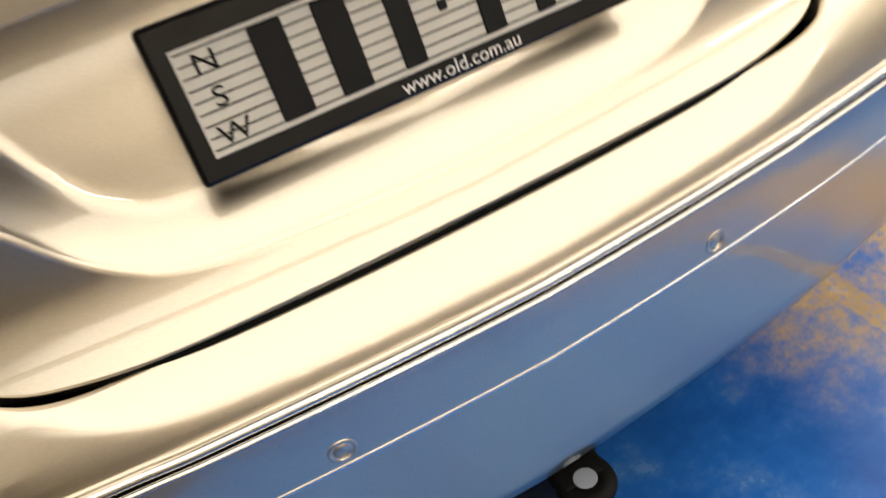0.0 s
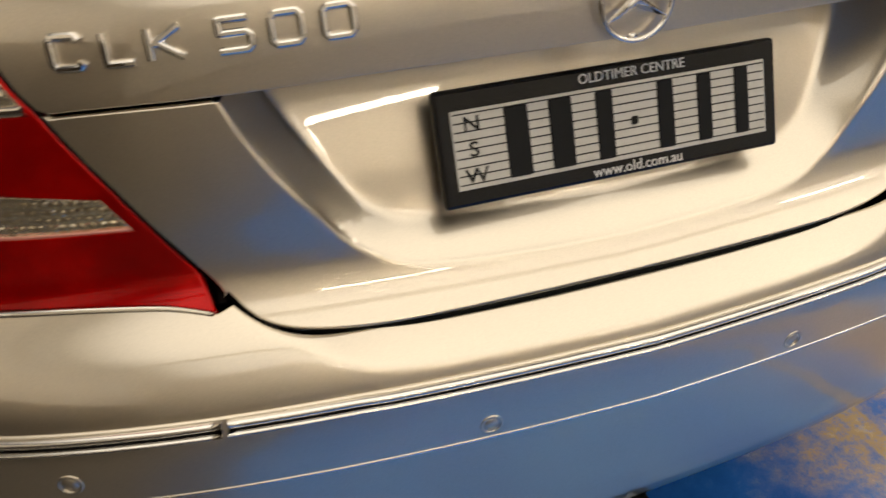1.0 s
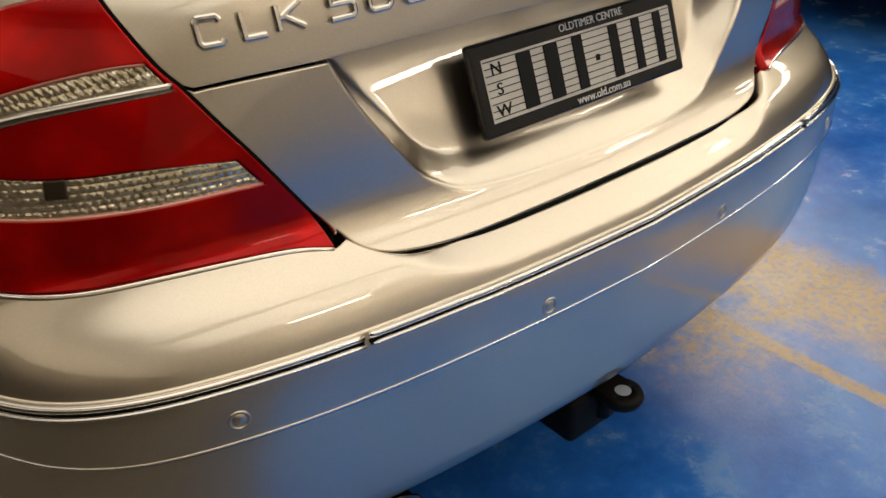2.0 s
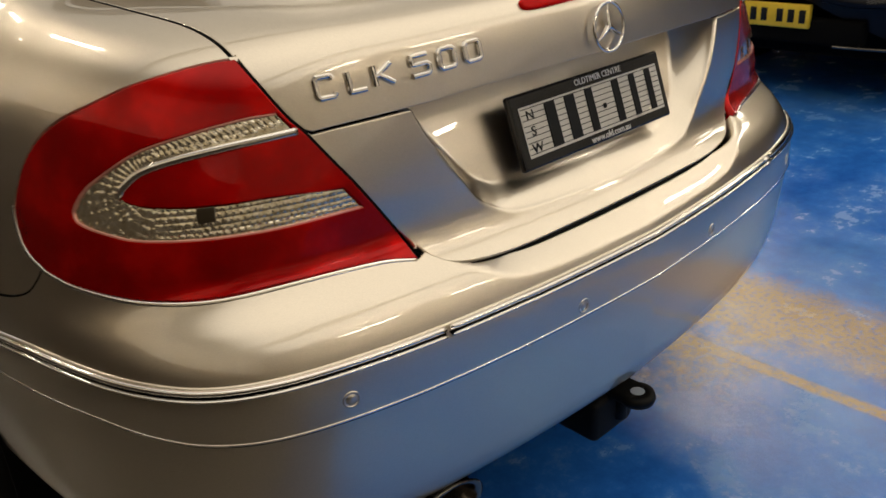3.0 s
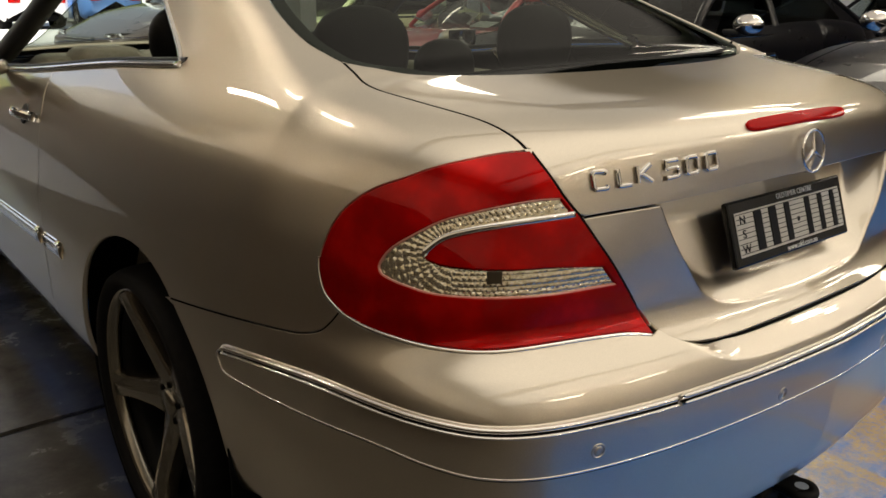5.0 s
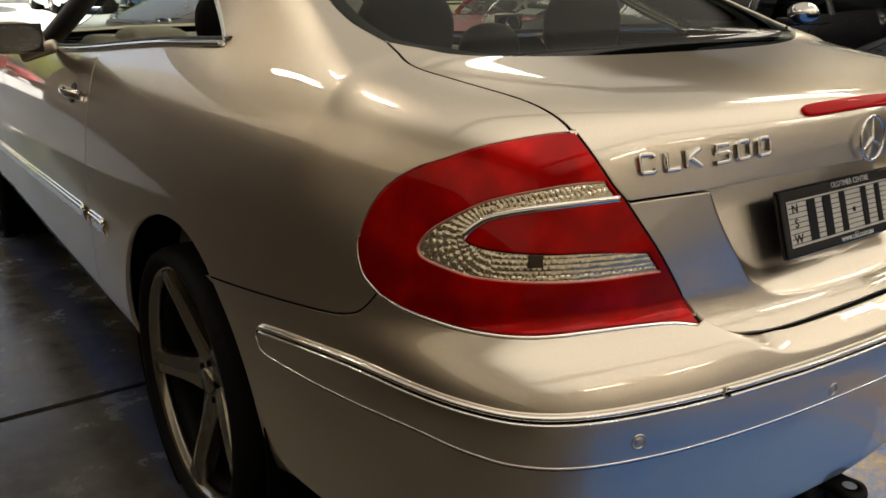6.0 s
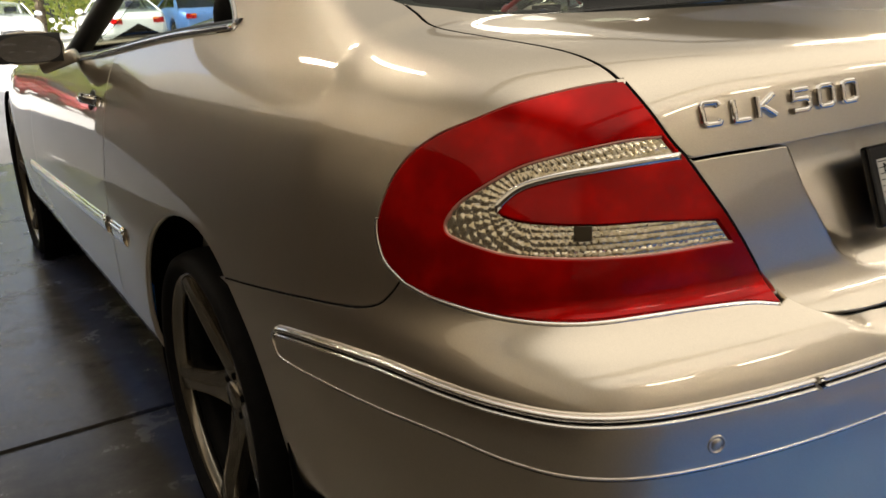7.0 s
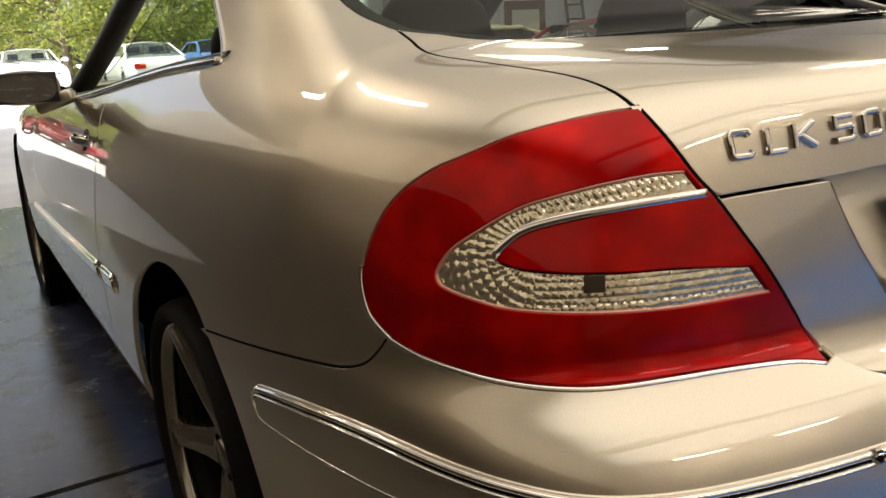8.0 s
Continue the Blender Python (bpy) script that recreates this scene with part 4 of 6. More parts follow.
# ---- lamps, trim and fittings of the coupe ----
LAMP = np.concatenate([LAMP_IN_HIGH, LAMP_IN_LOW[1:], LAMP_FOOT[1:], LAMP_OUT[1:-1]])
CLEAR_OUT = tail_run([(-34.5, 0.938), (-36.7, 0.937), (-40.0, 0.929), (-43.3, 0.916), (-45.0, 0.905), (-46.7, 0.889), (-48.6, 0.868), (-49.6, 0.846), (-49.5, 0.833), (-48.6, 0.826),
                      (-46.7, 0.819), (-45.0, 0.814), (-41.7, 0.811), (-38.5, 0.809), (-35.1, 0.808), (-31.4, 0.809), (-29.1, 0.809)])
CLEAR_IN = tail_run([(-30.4, 0.838), (-35.1, 0.845), (-38.5, 0.846), (-41.7, 0.848), (-44.0, 0.851), (-45.3, 0.856), (-45.7, 0.861), (-45.3, 0.871), (-44.0, 0.886), (-41.6, 0.897),
                     (-38.4, 0.905), (-35.0, 0.910), (-33.2, 0.912)])


def ribs(chart, q, p, n):
    """Moulded prisms: slanting ribs over a plain row above, cells round the bend, small squares below."""
    k = CHARTS[chart][2][0]
    bend = np.array([-43.4 * k, 0.868])

    def cell(u, v, seed):
        """A pillow in each cell, every one tipped its own way."""
        iu, iv = np.floor(u), np.floor(v)
        fu, fv = u - iu - 0.5, v - iv - 0.5
        tip = np.sin(iu * 12.99 + iv * 78.23 + seed) * 0.5
        tilt = np.sin(iu * 39.35 + iv * 11.13 + seed) * 0.5
        return 0.5 - 1.6 * (fu * fu + fv * fv) + 0.55 * (tip * fu + tilt * fv)

    def raise_(qq):
        pp, nn = place(chart, qq, -0.003)
        d = qq - bend
        over = d[:, 1] - 0.030 - 0.15 * d[:, 0]
        upper = np.where(over > 0.006, cell((d[:, 0] + 0.7 * over) / 0.0072, over / 0.011, 1.0), 0.25 * cell(d[:, 0] / 0.03, over / 0.014, 2.0))
        lower = cell(d[:, 0] / 0.0078 + 0.5 * (np.floor(d[:, 1] / 0.0072) % 2), d[:, 1] / 0.0072, 3.0)
        round_ = cell(np.arctan2(d[:, 1], -d[:, 0]) * 6.5, np.linalg.norm(d, axis=1) / 0.0098, 4.0)
        h = np.where(d[:, 0] < 0.0, round_, np.where(d[:, 1] > 0, upper, lower))
        return pp + nn * (0.0011 * h)[:, None]
    e = 4e-4
    base = raise_(q)
    m = np.cross(raise_(q + (e, 0)) - base, raise_(q + (0, e)) - base)
    m *= np.sign(np.sum(m * n, 1, keepdims=True))
    return base, m / np.linalg.norm(m, axis=1, keepdims=True)


SHAPE["crest"] = SHAPE["lamp"] = True
for flip in (False, True):
    clear = outline("tail", CLEAR_OUT, CLEAR_IN)
    lamp = panel("tail_lamp", "tail", outline("tail", LAMP), LAMP_RED, car, "red tail lamp with a clear hooked lens", 0.010, 0.0008, 0.03, 0.001, holes=[clear], flip=flip)
    fx = np.array([-1.0, 1, 1]) if flip else np.ones(3)
    edge_run = CLEAR_IN[CLEAR_IN[:, 2] > 0.858]
    edge_n = slope(edge_run)
    v, f = sweep((edge_run + edge_n * 0.0005 + np.array([0, 0, 0.004])) * fx, edge_n * fx, bead(0.009, 0.0022, 7, 0.003))
    mesh("bright_edge", v, f, CHROME, lamp, "bright inner edge of the clear lens")
    rim_p = CLEAR_OUT[np.concatenate([[True], np.linalg.norm(np.diff(CLEAR_OUT, axis=0), axis=1) > 1e-3])]
    rim_n = slope(rim_p)
    v, f = sweep((rim_p - rim_n * 0.0012) * fx, rim_n * fx, bead(0.0034, 0.0016, 7, 0.003))
    mesh("lens_edge", v, f, LENS_EDGE, lamp, "pale pink moulded edge of the clear lens")
    panel("clear_lens", "tail", clear, LAMP_CLEAR, lamp, "clear ribbed lens insert", 0.0017 if not flip else 0.009, 0.0004, 0.01, 0.0, sag=ribs, flip=flip)

    holder = tail_chart(np.array([(-40.6, 0.829), (-39.4, 0.829), (-39.4, 0.846), (-40.6, 0.846)]))
    panel("bulb_holder", "tail", outline("tail", holder), DARK_BRONZE, lamp, "dark bulb holder behind the clear lens", 0.006, 0.0, 0.004, 0.0012, flip=flip)

SHAPE["lamp"] = False
for flip in (False, True):
    fx = np.array([-1.0, 1, 1]) if flip else np.ones(3)
    lip_uv = tail_uv(np.concatenate([LAMP_FOOT[1:], LAMP_OUT[1:26]]))
    mid_uv = np.array([-40.0, 0.86])
    away_uv = (lip_uv - mid_uv) * np.array([0.0145, 1.0])
    away_uv /= np.linalg.norm(away_uv, axis=1, keepdims=True)
    lip_p = tail_chart(lip_uv + away_uv * 0.0032 / np.array([0.0145, 1.0]))
    keep = np.concatenate([[True], np.linalg.norm(np.diff(lip_p, axis=0), axis=1) > 1e-3])
    lip_p = lip_p[keep]
    lip_n = slope(lip_p)
    v, f = sweep(lip_p * fx, lip_n * fx, bead(0.0056, 0.0013, 7, 0.003))
    mesh("lamp_surround", v, f, SILVER, rear_bumper, "rolled painted edge round the lamp")
SHAPE["crest"] = False

# solid dark strips for the shade in the gaps between the panels
for flip in (False, True):
    fx = np.array([-1.0, 1, 1]) if flip else np.ones(3)
    for run, wid in ((LID_SIDE, 0.0042), (np.concatenate([LAMP_IN_HIGH, LAMP_IN_LOW[1:]]), 0.0056), (SEAM, 0.0024)):
        keep = np.concatenate([[True], np.linalg.norm(np.diff(run, axis=0), axis=1) > 1e-4])
        p = run[keep]
        n = slope(p)
        v, f = sweep((p - n * 0.0004) * fx, n * fx, [(wid / 2, -0.004), (wid / 2, 0.0), (-wid / 2, 0.0), (-wid / 2, -0.004)])
        mesh("panel_gap", v, f, GAP_SHADE, car)
foot = both(LID_FOOT)
foot = foot[np.concatenate([[True], np.linalg.norm(np.diff(foot, axis=0), axis=1) > 1e-4])]
foot_n = slope(foot)
v, f = sweep(foot + foot_n * 0.0002 - np.array([0, 0, 0.0020]), foot_n, [(0.0020, -0.006), (0.0020, 0.0), (-0.0020, 0.0), (-0.0020, -0.006)])
mesh("panel_gap", v, f, GAP_SHADE, car)

# bumper rub strip with its chrome
STRIP = through_points([(-69.0, 0.634), (-66.5, 0.641), (-62.2, 0.651), (-57, 0.661), (-53, 0.6645), (-49, 0.662), (-44.6, 0.656), (-40.8, 0.650), (-36.5, 0.648), (-30, 0.649), (-20, 0.649), (-10, 0.649), (0, 0.649)], 6)
GROOVE = through_points([(-69.9, 0.604), (-68.6, 0.592), (-62.3, 0.596), (-54.6, 0.605), (-49.0, 0.608), (-44.5, 0.596), (-41.3, 0.586), (-37, 0.580), (-30, 0.580), (-20, 0.580), (-10, 0.580), (0, 0.580)], 6)


def mirror_uv(q):
    return np.concatenate([q, q[::-1][1:] * np.array([-1, 1])])


top_line = mirror_uv(STRIP) + np.array([0, 0.009])
pad = panel("rub_strip", "tail", outline("tail", tail_chart(top_line), tail_chart(mirror_uv(GROOVE))[::-1]), SILVER, rear_bumper, "silver bumper rub strip", 0.012, 0.0, 0.007, 0.0040, lip=0.0022)
strip_all = mirror_uv(STRIP)
for name, a0, a1 in (("chrome_strip", -69.0, -24.6), ("chrome_strip", -24.3, 24.3), ("chrome_strip", 24.6, 69.0)):
    sel = np.stack([np.linspace(a0, a1, 80), np.interp(np.linspace(a0, a1, 80), strip_all[:, 0], strip_all[:, 1])], -1)
    v_all, f_all = [], []
    for dz, w, hgt in ((0.0030, 0.0084, 0.0050), (-0.0055, 0.0058, 0.0060)):
        p = tail_chart(sel + np.array([0, dz]))
        n = slope(p)
        v, f = sweep(p + n * 0.0040, n, bead(w, hgt, 7))
        f_all += [tuple(i + len(v_all) for i in ff) for ff in f]
        v_all += list(v)
    mesh(name, v_all, f_all, CHROME, rear_bumper, "chrome strip on the bumper")
    p = tail_chart(sel + np.array([0, -0.0020]))
    v, f = sweep(p + slope(p) * 0.0042, slope(p), bead(0.0036, 0.001, 5))
    mesh("strip_joint", v, f, GAP_SHADE, rear_bumper)


groove_all = mirror_uv(GROOVE)
end_l = through_points([(-69.0, 0.634), (-70.1, 0.626), (-70.3, 0.614), (-69.9, 0.604)], 5)
rim_line = np.concatenate([end_l[:-1], groove_all, (end_l[::-1] * np.array([-1, 1]))[1:]])
p = tail_chart(rim_line)
p = np.concatenate([p[:1], p[1:][np.linalg.norm(np.diff(p, axis=0), axis=1) > 1e-4]])
v, f = sweep(p + slope(p) * 0.0038, slope(p), bead(0.0036, 0.0012, 7, 0.004))
mesh("strip_edge", v, f, SILVER, rear_bumper, "raised edge of the rub strip")
p2 = p - np.array([0, 0, 0.0040])
v, f = sweep(p2 + slope(p2) * 0.0006, slope(p2), bead(0.0030, 0.0006, 5, 0.002))
mesh("strip_gap", v, f, GAP_SHADE, rear_bumper)


def disc_on(name, p, n, rings, material_, parent, label=""):
    q = Vector(n).to_track_quat("Z", "Y").to_matrix().to_4x4()
    return part(name, lathe(rings, Matrix.Translation(Vector(p)) @ q, 28), material_, parent, label)


for a, z in ((-10.5, 0.597), (10.4, 0.597), (-32.0, 0.607), (32.0, 0.607)):
    p = tail_chart(np.array([[a, z]]))
    n = slope(p)[0]
    s = disc_on("parking_sensor", p[0] + n * 0.003, n, [(0.0, 0.0012), (0.0072, 0.0012), (0.0078, 0.0), (0.0078, -0.004)], SILVER, rear_bumper, "round parking sensor")
    disc_on("sensor_ring", p[0] + n * 0.003, n, [(0.0086, -0.004), (0.0086, 0.0012), (0.0100, 0.0022), (0.0118, 0.0014), (0.0122, -0.004)], SILVER, rear_bumper)
    disc_on("sensor_gap", p[0] + n * 0.0022, n, [(0.0, 0.0), (0.0088, 0.0)], GAP_SHADE, rear_bumper)


def face_at(x, z):
    """The boot lid's rear face at x, z, and its normal."""
    x, z = np.broadcast_arrays(np.asarray(x, float), np.asarray(z, float))
    p = skin(np.stack([x, 0 * x + 0.5, z], -1), np.array([0.0, -1.0, 0.0]))
    return p, slope(p)


# raised chrome characters of the model badge, drawn as strokes
STROKES = {
    "C": [[(1, 0.84), (0.88, 1), (0.12, 1), (0, 0.86), (0, 0.14), (0.12, 0), (0.88, 0), (1, 0.16)]],
    "L": [[(0.02, 1), (0.02, 0), (1, 0)]],
    "K": [[(0.04, 1), (0.04, 0)], [(0.96, 1), (0.12, 0.48), (0.30, 0.52), (1, 0)]],
    "5": [[(0.96, 1), (0.04, 1), (0.04, 0.56), (0.86, 0.56), (1, 0.44), (1, 0.12), (0.88, 0), (0, 0)]],
    "0": [[(0.14, 1), (0.86, 1), (1, 0.86), (1, 0.14), (0.86, 0), (0.14, 0), (0, 0.14), (0, 0.86), (0.14, 1)]],
}
BAR = [(0.0037, -0.002), (0.0036, 0.0030), (0.0026, 0.0050), (0.0012, 0.0057), (-0.0012, 0.0057), (-0.0026, 0.0050), (-0.0036, 0.0030), (-0.0037, -0.002)]
for ch, f0, f1 in (("C", 0.0, 0.115), ("L", 0.165, 0.275), ("K", 0.30, 0.435), ("5", 0.525, 0.655), ("0", 0.70, 0.825), ("0", 0.875, 1.0)):
    vs, fs = [], []
    for line in STROKES[ch]:
        dense = []
        for a, b in zip(line[:-1], line[1:]):
            m = max(2, int(np.hypot((b[0] - a[0]) * 0.028, (b[1] - a[1]) * 0.025) / 0.0025))
            dense += [(a[0] + (b[0] - a[0]) * t, a[1] + (b[1] - a[1]) * t) for t in np.linspace(0, 1, m, endpoint=False)]
        dense = np.array(dense + [line[-1]])
        x0, x1 = -0.486 + 0.240 * f0 + 0.003, -0.486 + 0.240 * f1 - 0.003
        x = x0 + (x1 - x0) * dense[:, 0]
        z = 0.9465 + 0.010 * (x + 0.486) / 0.24 + 0.0235 * dense[:, 1]
        p, n = face_at(x, z)
        v, f = sweep(p, n, BAR)
        fs += [tuple(i + len(vs) for i in ff) for ff in f]
        vs += list(v)
    mesh("badge_letter", vs, fs, CHROME, boot, "raised chrome character", smooth=False)

# round emblem: a ring with three tapered arms
ec, en_ = face_at(0.0, 0.958)
ec, en_ = Vector(ec + en_ * 0.007), Vector(en_)
turn = en_.to_track_quat("Z", "Y").to_matrix().to_4x4()
emb = Matrix.Translation(ec) @ turn
up_dir = turn.inverted() @ Vector((0, 0, 1))
phase = math.atan2(up_dir.y, up_dir.x)
ring = [(0.0355 + 0.0026 * math.cos(a), 0.0026 * math.sin(a)) for a in np.linspace(0, 2 * math.pi, 10, endpoint=False)]
arms = [lathe(ring, emb, 56, True)]
for k in range(3):
    a = phase + k * 2 * math.pi / 3
    d, e = Vector((math.cos(a), math.sin(a), 0)), Vector((-math.sin(a), math.cos(a), 0))
    bm = bmesh.new()
    tip = [bm.verts.new(emb @ (d * 0.0345 + e * s * 0.0008 + Vector((0, 0, 0)))) for s in (-1, 1)]
    mid = [bm.verts.new(emb @ (d * 0.004 + e * s * 0.0062)) for s in (-1, 1)]
    ridge0, ridge1 = bm.verts.new(emb @ Vector((0, 0, 0.004))), bm.verts.new(emb @ (d * 0.0345 + Vector((0, 0, 0.0016))))
    back = bm.verts.new(emb @ Vector((0, 0, -0.002)))
    for f in ((tip[0], ridge1, ridge0, mid[0]), (ridge1, tip[1], mid[1], ridge0), (mid[0], back, tip[0]), (tip[1], back, mid[1]), (tip[0], back, tip[1], ridge1)):
        try:
            bm.faces.new(f)
        except ValueError:
            pass
    bmesh.ops.recalc_face_normals(bm, faces=bm.faces)
    arms.append(bm)
arms.append(rod(ec - en_ * 0.012 - Vector((0, 0, 0.034)), ec - Vector((0, 0, 0.034)), 0.004))
part("emblem", join(*arms), CHROME, boot, "round chrome emblem with three arms")

# third brake light in the lip
bl = []
for a in np.linspace(0, 2 * math.pi, 60, endpoint=False):
    bl.append((0.156 * np.sign(math.cos(a)) * abs(math.cos(a)) ** 0.22, 33.4 + 1.15 * np.sign(math.sin(a)) * abs(math.sin(a)) ** 0.6))
panel("brake_light", "lid", outline("lid", lid_chart(np.array(bl))), BRAKE_RED, boot, "slim red high-level brake light", 0.006, 0.0, 0.012, 0.0055, lip=0.003)

# number plate in its dealer frame
plate_m = Matrix.Translation((0.0065, 0.0745, 0.8305)) @ Euler((math.radians(90 - 19), 0, 0)).to_matrix().to_4x4()
PW, PH = 0.374, 0.112
frame_bm = rbox(-PW / 2, PW / 2, -PH / 2, PH / 2, -0.006, 0.006, 0.004, 2, plate_m)
number_plate = part("number_plate", frame_bm, GLOSS_BLACK, car, "white number plate in a black dealer frame", smooth=False)
part("plate_face", rbox(-0.172, 0.172, -0.039, 0.036, 0.0062, 0.0072, 0.0004, 1, plate_m), PLATE_WHITE, number_plate, "white plate with thin black lines", smooth=False)
for i in range(9):
    y = -0.034 + i * 0.0083
    part("plate_line", rbox(-0.170, 0.170, y - 0.0006, y + 0.0006, 0.0073, 0.0076, 0, 1, plate_m), PRINT_BLACK, number_plate, smooth=False)
for x0, x1 in ((-0.128, -0.086), (-0.082, -0.040), (-0.032, 0.004), (0.036, 0.072), (0.082, 0.116), (0.126, 0.160)):
    part("plate_bar", rbox(x0 + 0.009, x1 - 0.009, -0.035, 0.032, 0.0073, 0.0088, 0.001, 1, plate_m), PRINT_BLACK, number_plate, smooth=False)
part("plate_bar", rbox(0.015, 0.022, -0.006, 0.002, 0.0073, 0.0085, 0.001, 1, plate_m), PRINT_BLACK, number_plate, smooth=False)


def lettering(text, size, m, material_, parent, depth=0.0006):
    """Flat raised words in the built-in font."""
    cu = bpy.data.curves.new("words", "FONT")
    cu.body, cu.size, cu.extrude, cu.align_x, cu.align_y, cu.resolution_u = text, size, depth, "CENTER", "CENTER", 3
    tmp = new("words", cu)
    me = bpy.data.meshes.new_from_object(tmp.evaluated_get(bpy.context.evaluated_depsgraph_get()))
    bpy.data.objects.remove(tmp)
    me.transform(m)
    me.materials.clear()
    me.materials.append(material_)
    return adopt(new("lettering", me), parent)


lettering("OLDTIMER CENTRE", 0.0135, plate_m @ Matrix.Translation((0.02, 0.0455, 0.0064)), PRINT_WHITE, number_plate)
lettering("www.old.com.au", 0.0150, plate_m @ Matrix.Translation((0.02, -0.0470, 0.0064)), PRINT_WHITE, number_plate)
for ch, y in (("N", 0.022), ("S", -0.002), ("W", -0.027)):
    lettering(ch, 0.020, plate_m @ Matrix.Translation((-0.152, y, 0.0076)) @ Matrix.Diagonal((1.15, 1, 1, 1)), PRINT_BLACK, number_plate)

# tailpipes and tow hitch under the bumper
for s in (-1,):
    pm = Matrix.Translation((-0.41, 0.022, 0.322)) @ Euler((math.radians(90), 0, 0)).to_matrix().to_4x4() @ Matrix.Diagonal((1.55, 0.85, 1, 1))
    pipe = part("tailpipe", lathe([(0.046, -0.30), (0.046, 0.0), (0.050, 0.006), (0.046, 0.010), (0.040, 0.004), (0.040, -0.25)], pm, 32), DARK_CHROME, car, "oval tailpipe of dark chrome")
    part("pipe_inside", lathe([(0.0, -0.10), (0.040, -0.10)], pm, 24), GAP_SHADE, pipe)
tongue = rbox(0.014, 0.076, -0.012, 0.30, 0.292, 0.312, 0.008, 3)
ring_m = Matrix.Translation((0.045, -0.005, 0.302))
hitch = part("tow_hitch", join(tongue, lathe([(0.013, -0.009), (0.031, -0.009), (0.034, 0.0), (0.031, 0.009), (0.013, 0.009)], ring_m, 28, True), rbox(-0.03, 0.088, 0.03, 0.22, 0.215, 0.30, 0.012, 2),
                                 rod((0.045, 0.03, 0.24), (0.045, 0.03, 0.30), 0.013, 12)), HITCH_RIM_BLACK, car, "black steel tow hitch under the bumper")
# pale disc on the tongue, painting the light seen through its hole
part("hitch_hole_disc", lathe([(0.0, 0.0), (0.013, 0.0)], Matrix.Translation((0.045, -0.006, 0.3122)), 20), material("painted_hole_light", (0.35, 0.40, 0.48), 0.5), hitch)

# side mouldings, belt trim, handle, mirror
side_line = np.array([side_at(y, 0.588 - 0.040 * (y - 1.45)) for y in np.linspace(1.455, 3.10, 60)])
for flip in (False, True):
    fx = np.array([-1.0, 1, 1]) if flip else np.ones(3)
    for lo, hi, host in ((0, 6, "side_moulding"), (7, 60, "side_moulding")):
        p = side_chart(side_line[lo:hi])
        n = slope(p)
        v, f = sweep(p * fx, n * fx, bead(0.046, 0.008, 9))
        mould = mesh(host, v, f, SILVER, car, "silver side moulding with a chrome line")
        v, f = sweep((p + n * 0.006 + np.array([0, 0, 0.013])) * fx, n * fx, bead(0.008, 0.005, 6))
        mesh("chrome_line", v, f, CHROME, mould)
    n = slope(BELT)
    lift = np.array([0, 0, 0.006])
    v, f = sweep((BELT + lift) * fx, n * fx, bead(0.014, 0.006, 7))
    mesh("belt_trim", v, f, CHROME, car, "chrome belt trim under the side windows")
    v, f = sweep((BELT + np.array([0.016, 0, 0.012])) * fx, n * fx, bead(0.014, 0.008, 7))
    mesh("window_seal", v, f, BLACK, car, "black window seal")
    n = slope(WINDOW_REAR)
    v, f = sweep((WINDOW_REAR + np.array([0.0, 0.006, 0])) * fx, n * fx, bead(0.012, 0.006, 7, 0.02))
    mesh("window_trim", v, f, CHROME, car, "chrome trim round the side window")
    # windscreen pillar
    pp = np.array([(-0.560, 1.80, 1.372), (-0.585, 1.95, 1.310), (-0.620, 2.12, 1.215), (-0.660, 2.32, 1.105), (-0.700, 2.50, 1.010), (-0.735, 2.66, 0.930)])
    pp = through_points(pp, 5)
    nn = np.tile(np.array([[-0.75, 0.25, 0.6]]), (len(pp), 1))
    v, f = sweep(pp * fx, nn * fx, [(0.062 * math.cos(a), 0.034 * math.sin(a)) for a in np.linspace(0, 2 * math.pi, 14, endpoint=False)])
    mesh("windscreen_pillar", v, f, BLACK, car, "black windscreen pillar")
    # roof rail over the door opening
    rail = through_points([(-0.560, 1.46, 1.352), (-0.566, 1.62, 1.368), (-0.560, 1.82, 1.366)], 5)
    v, f = sweep(rail * fx, np.tile([[-0.8, 0, 0.6]], (len(rail), 1)) * fx, [(0.03 * math.cos(a), 0.02 * math.sin(a)) for a in np.linspace(0, 2 * math.pi, 10, endpoint=False)])
    mesh("roof_rail", v, f, SILVER, car)
    # door handle
    hp = side_chart(np.array([side_at(y, 0.880 - 0.02 * (y - 1.7)) for y in np.linspace(1.70, 1.90, 15)]))
    hn = slope(hp)
    off = 0.030 * np.sin(np.linspace(0.25, math.pi - 0.25, 15))[:, None]
    v, f = sweep((hp + hn * off) * fx, hn * fx, [(0.013 * math.cos(a), 0.008 * math.sin(a)) for a in np.linspace(0, 2 * math.pi, 12, endpoint=False)])
    handle = mesh("door_handle", v, f, CHROME, car, "chrome door handle")
    hc, hcn = hp[8], hn[8]
    m4 = Matrix.Translation(Vector((hc + hcn * 0.002) * fx)) @ Vector(hcn * fx).to_track_quat("Z", "Y").to_matrix().to_4x4() @ Matrix.Diagonal((1.0, 1.0, 1, 1))
    # black disc on the door's skin, standing for shade in the handle cup
    part("handle_recess_shade", lathe([(0.0, 0.0), (0.020, 0.0), (0.026, 0.002), (0.028, 0.0), (0.028, -0.004)], m4, 28), BLACK, handle)
    # door mirror
    s = -1 if not flip else 1
    mm = Matrix.Translation((s * 0.925, 2.085, 1.008)) @ Euler((0, 0, s * math.radians(8))).to_matrix().to_4x4()
    shell = bmesh.new()
    bmesh.ops.create_uvsphere(shell, u_segments=28, v_segments=18, radius=1.0)
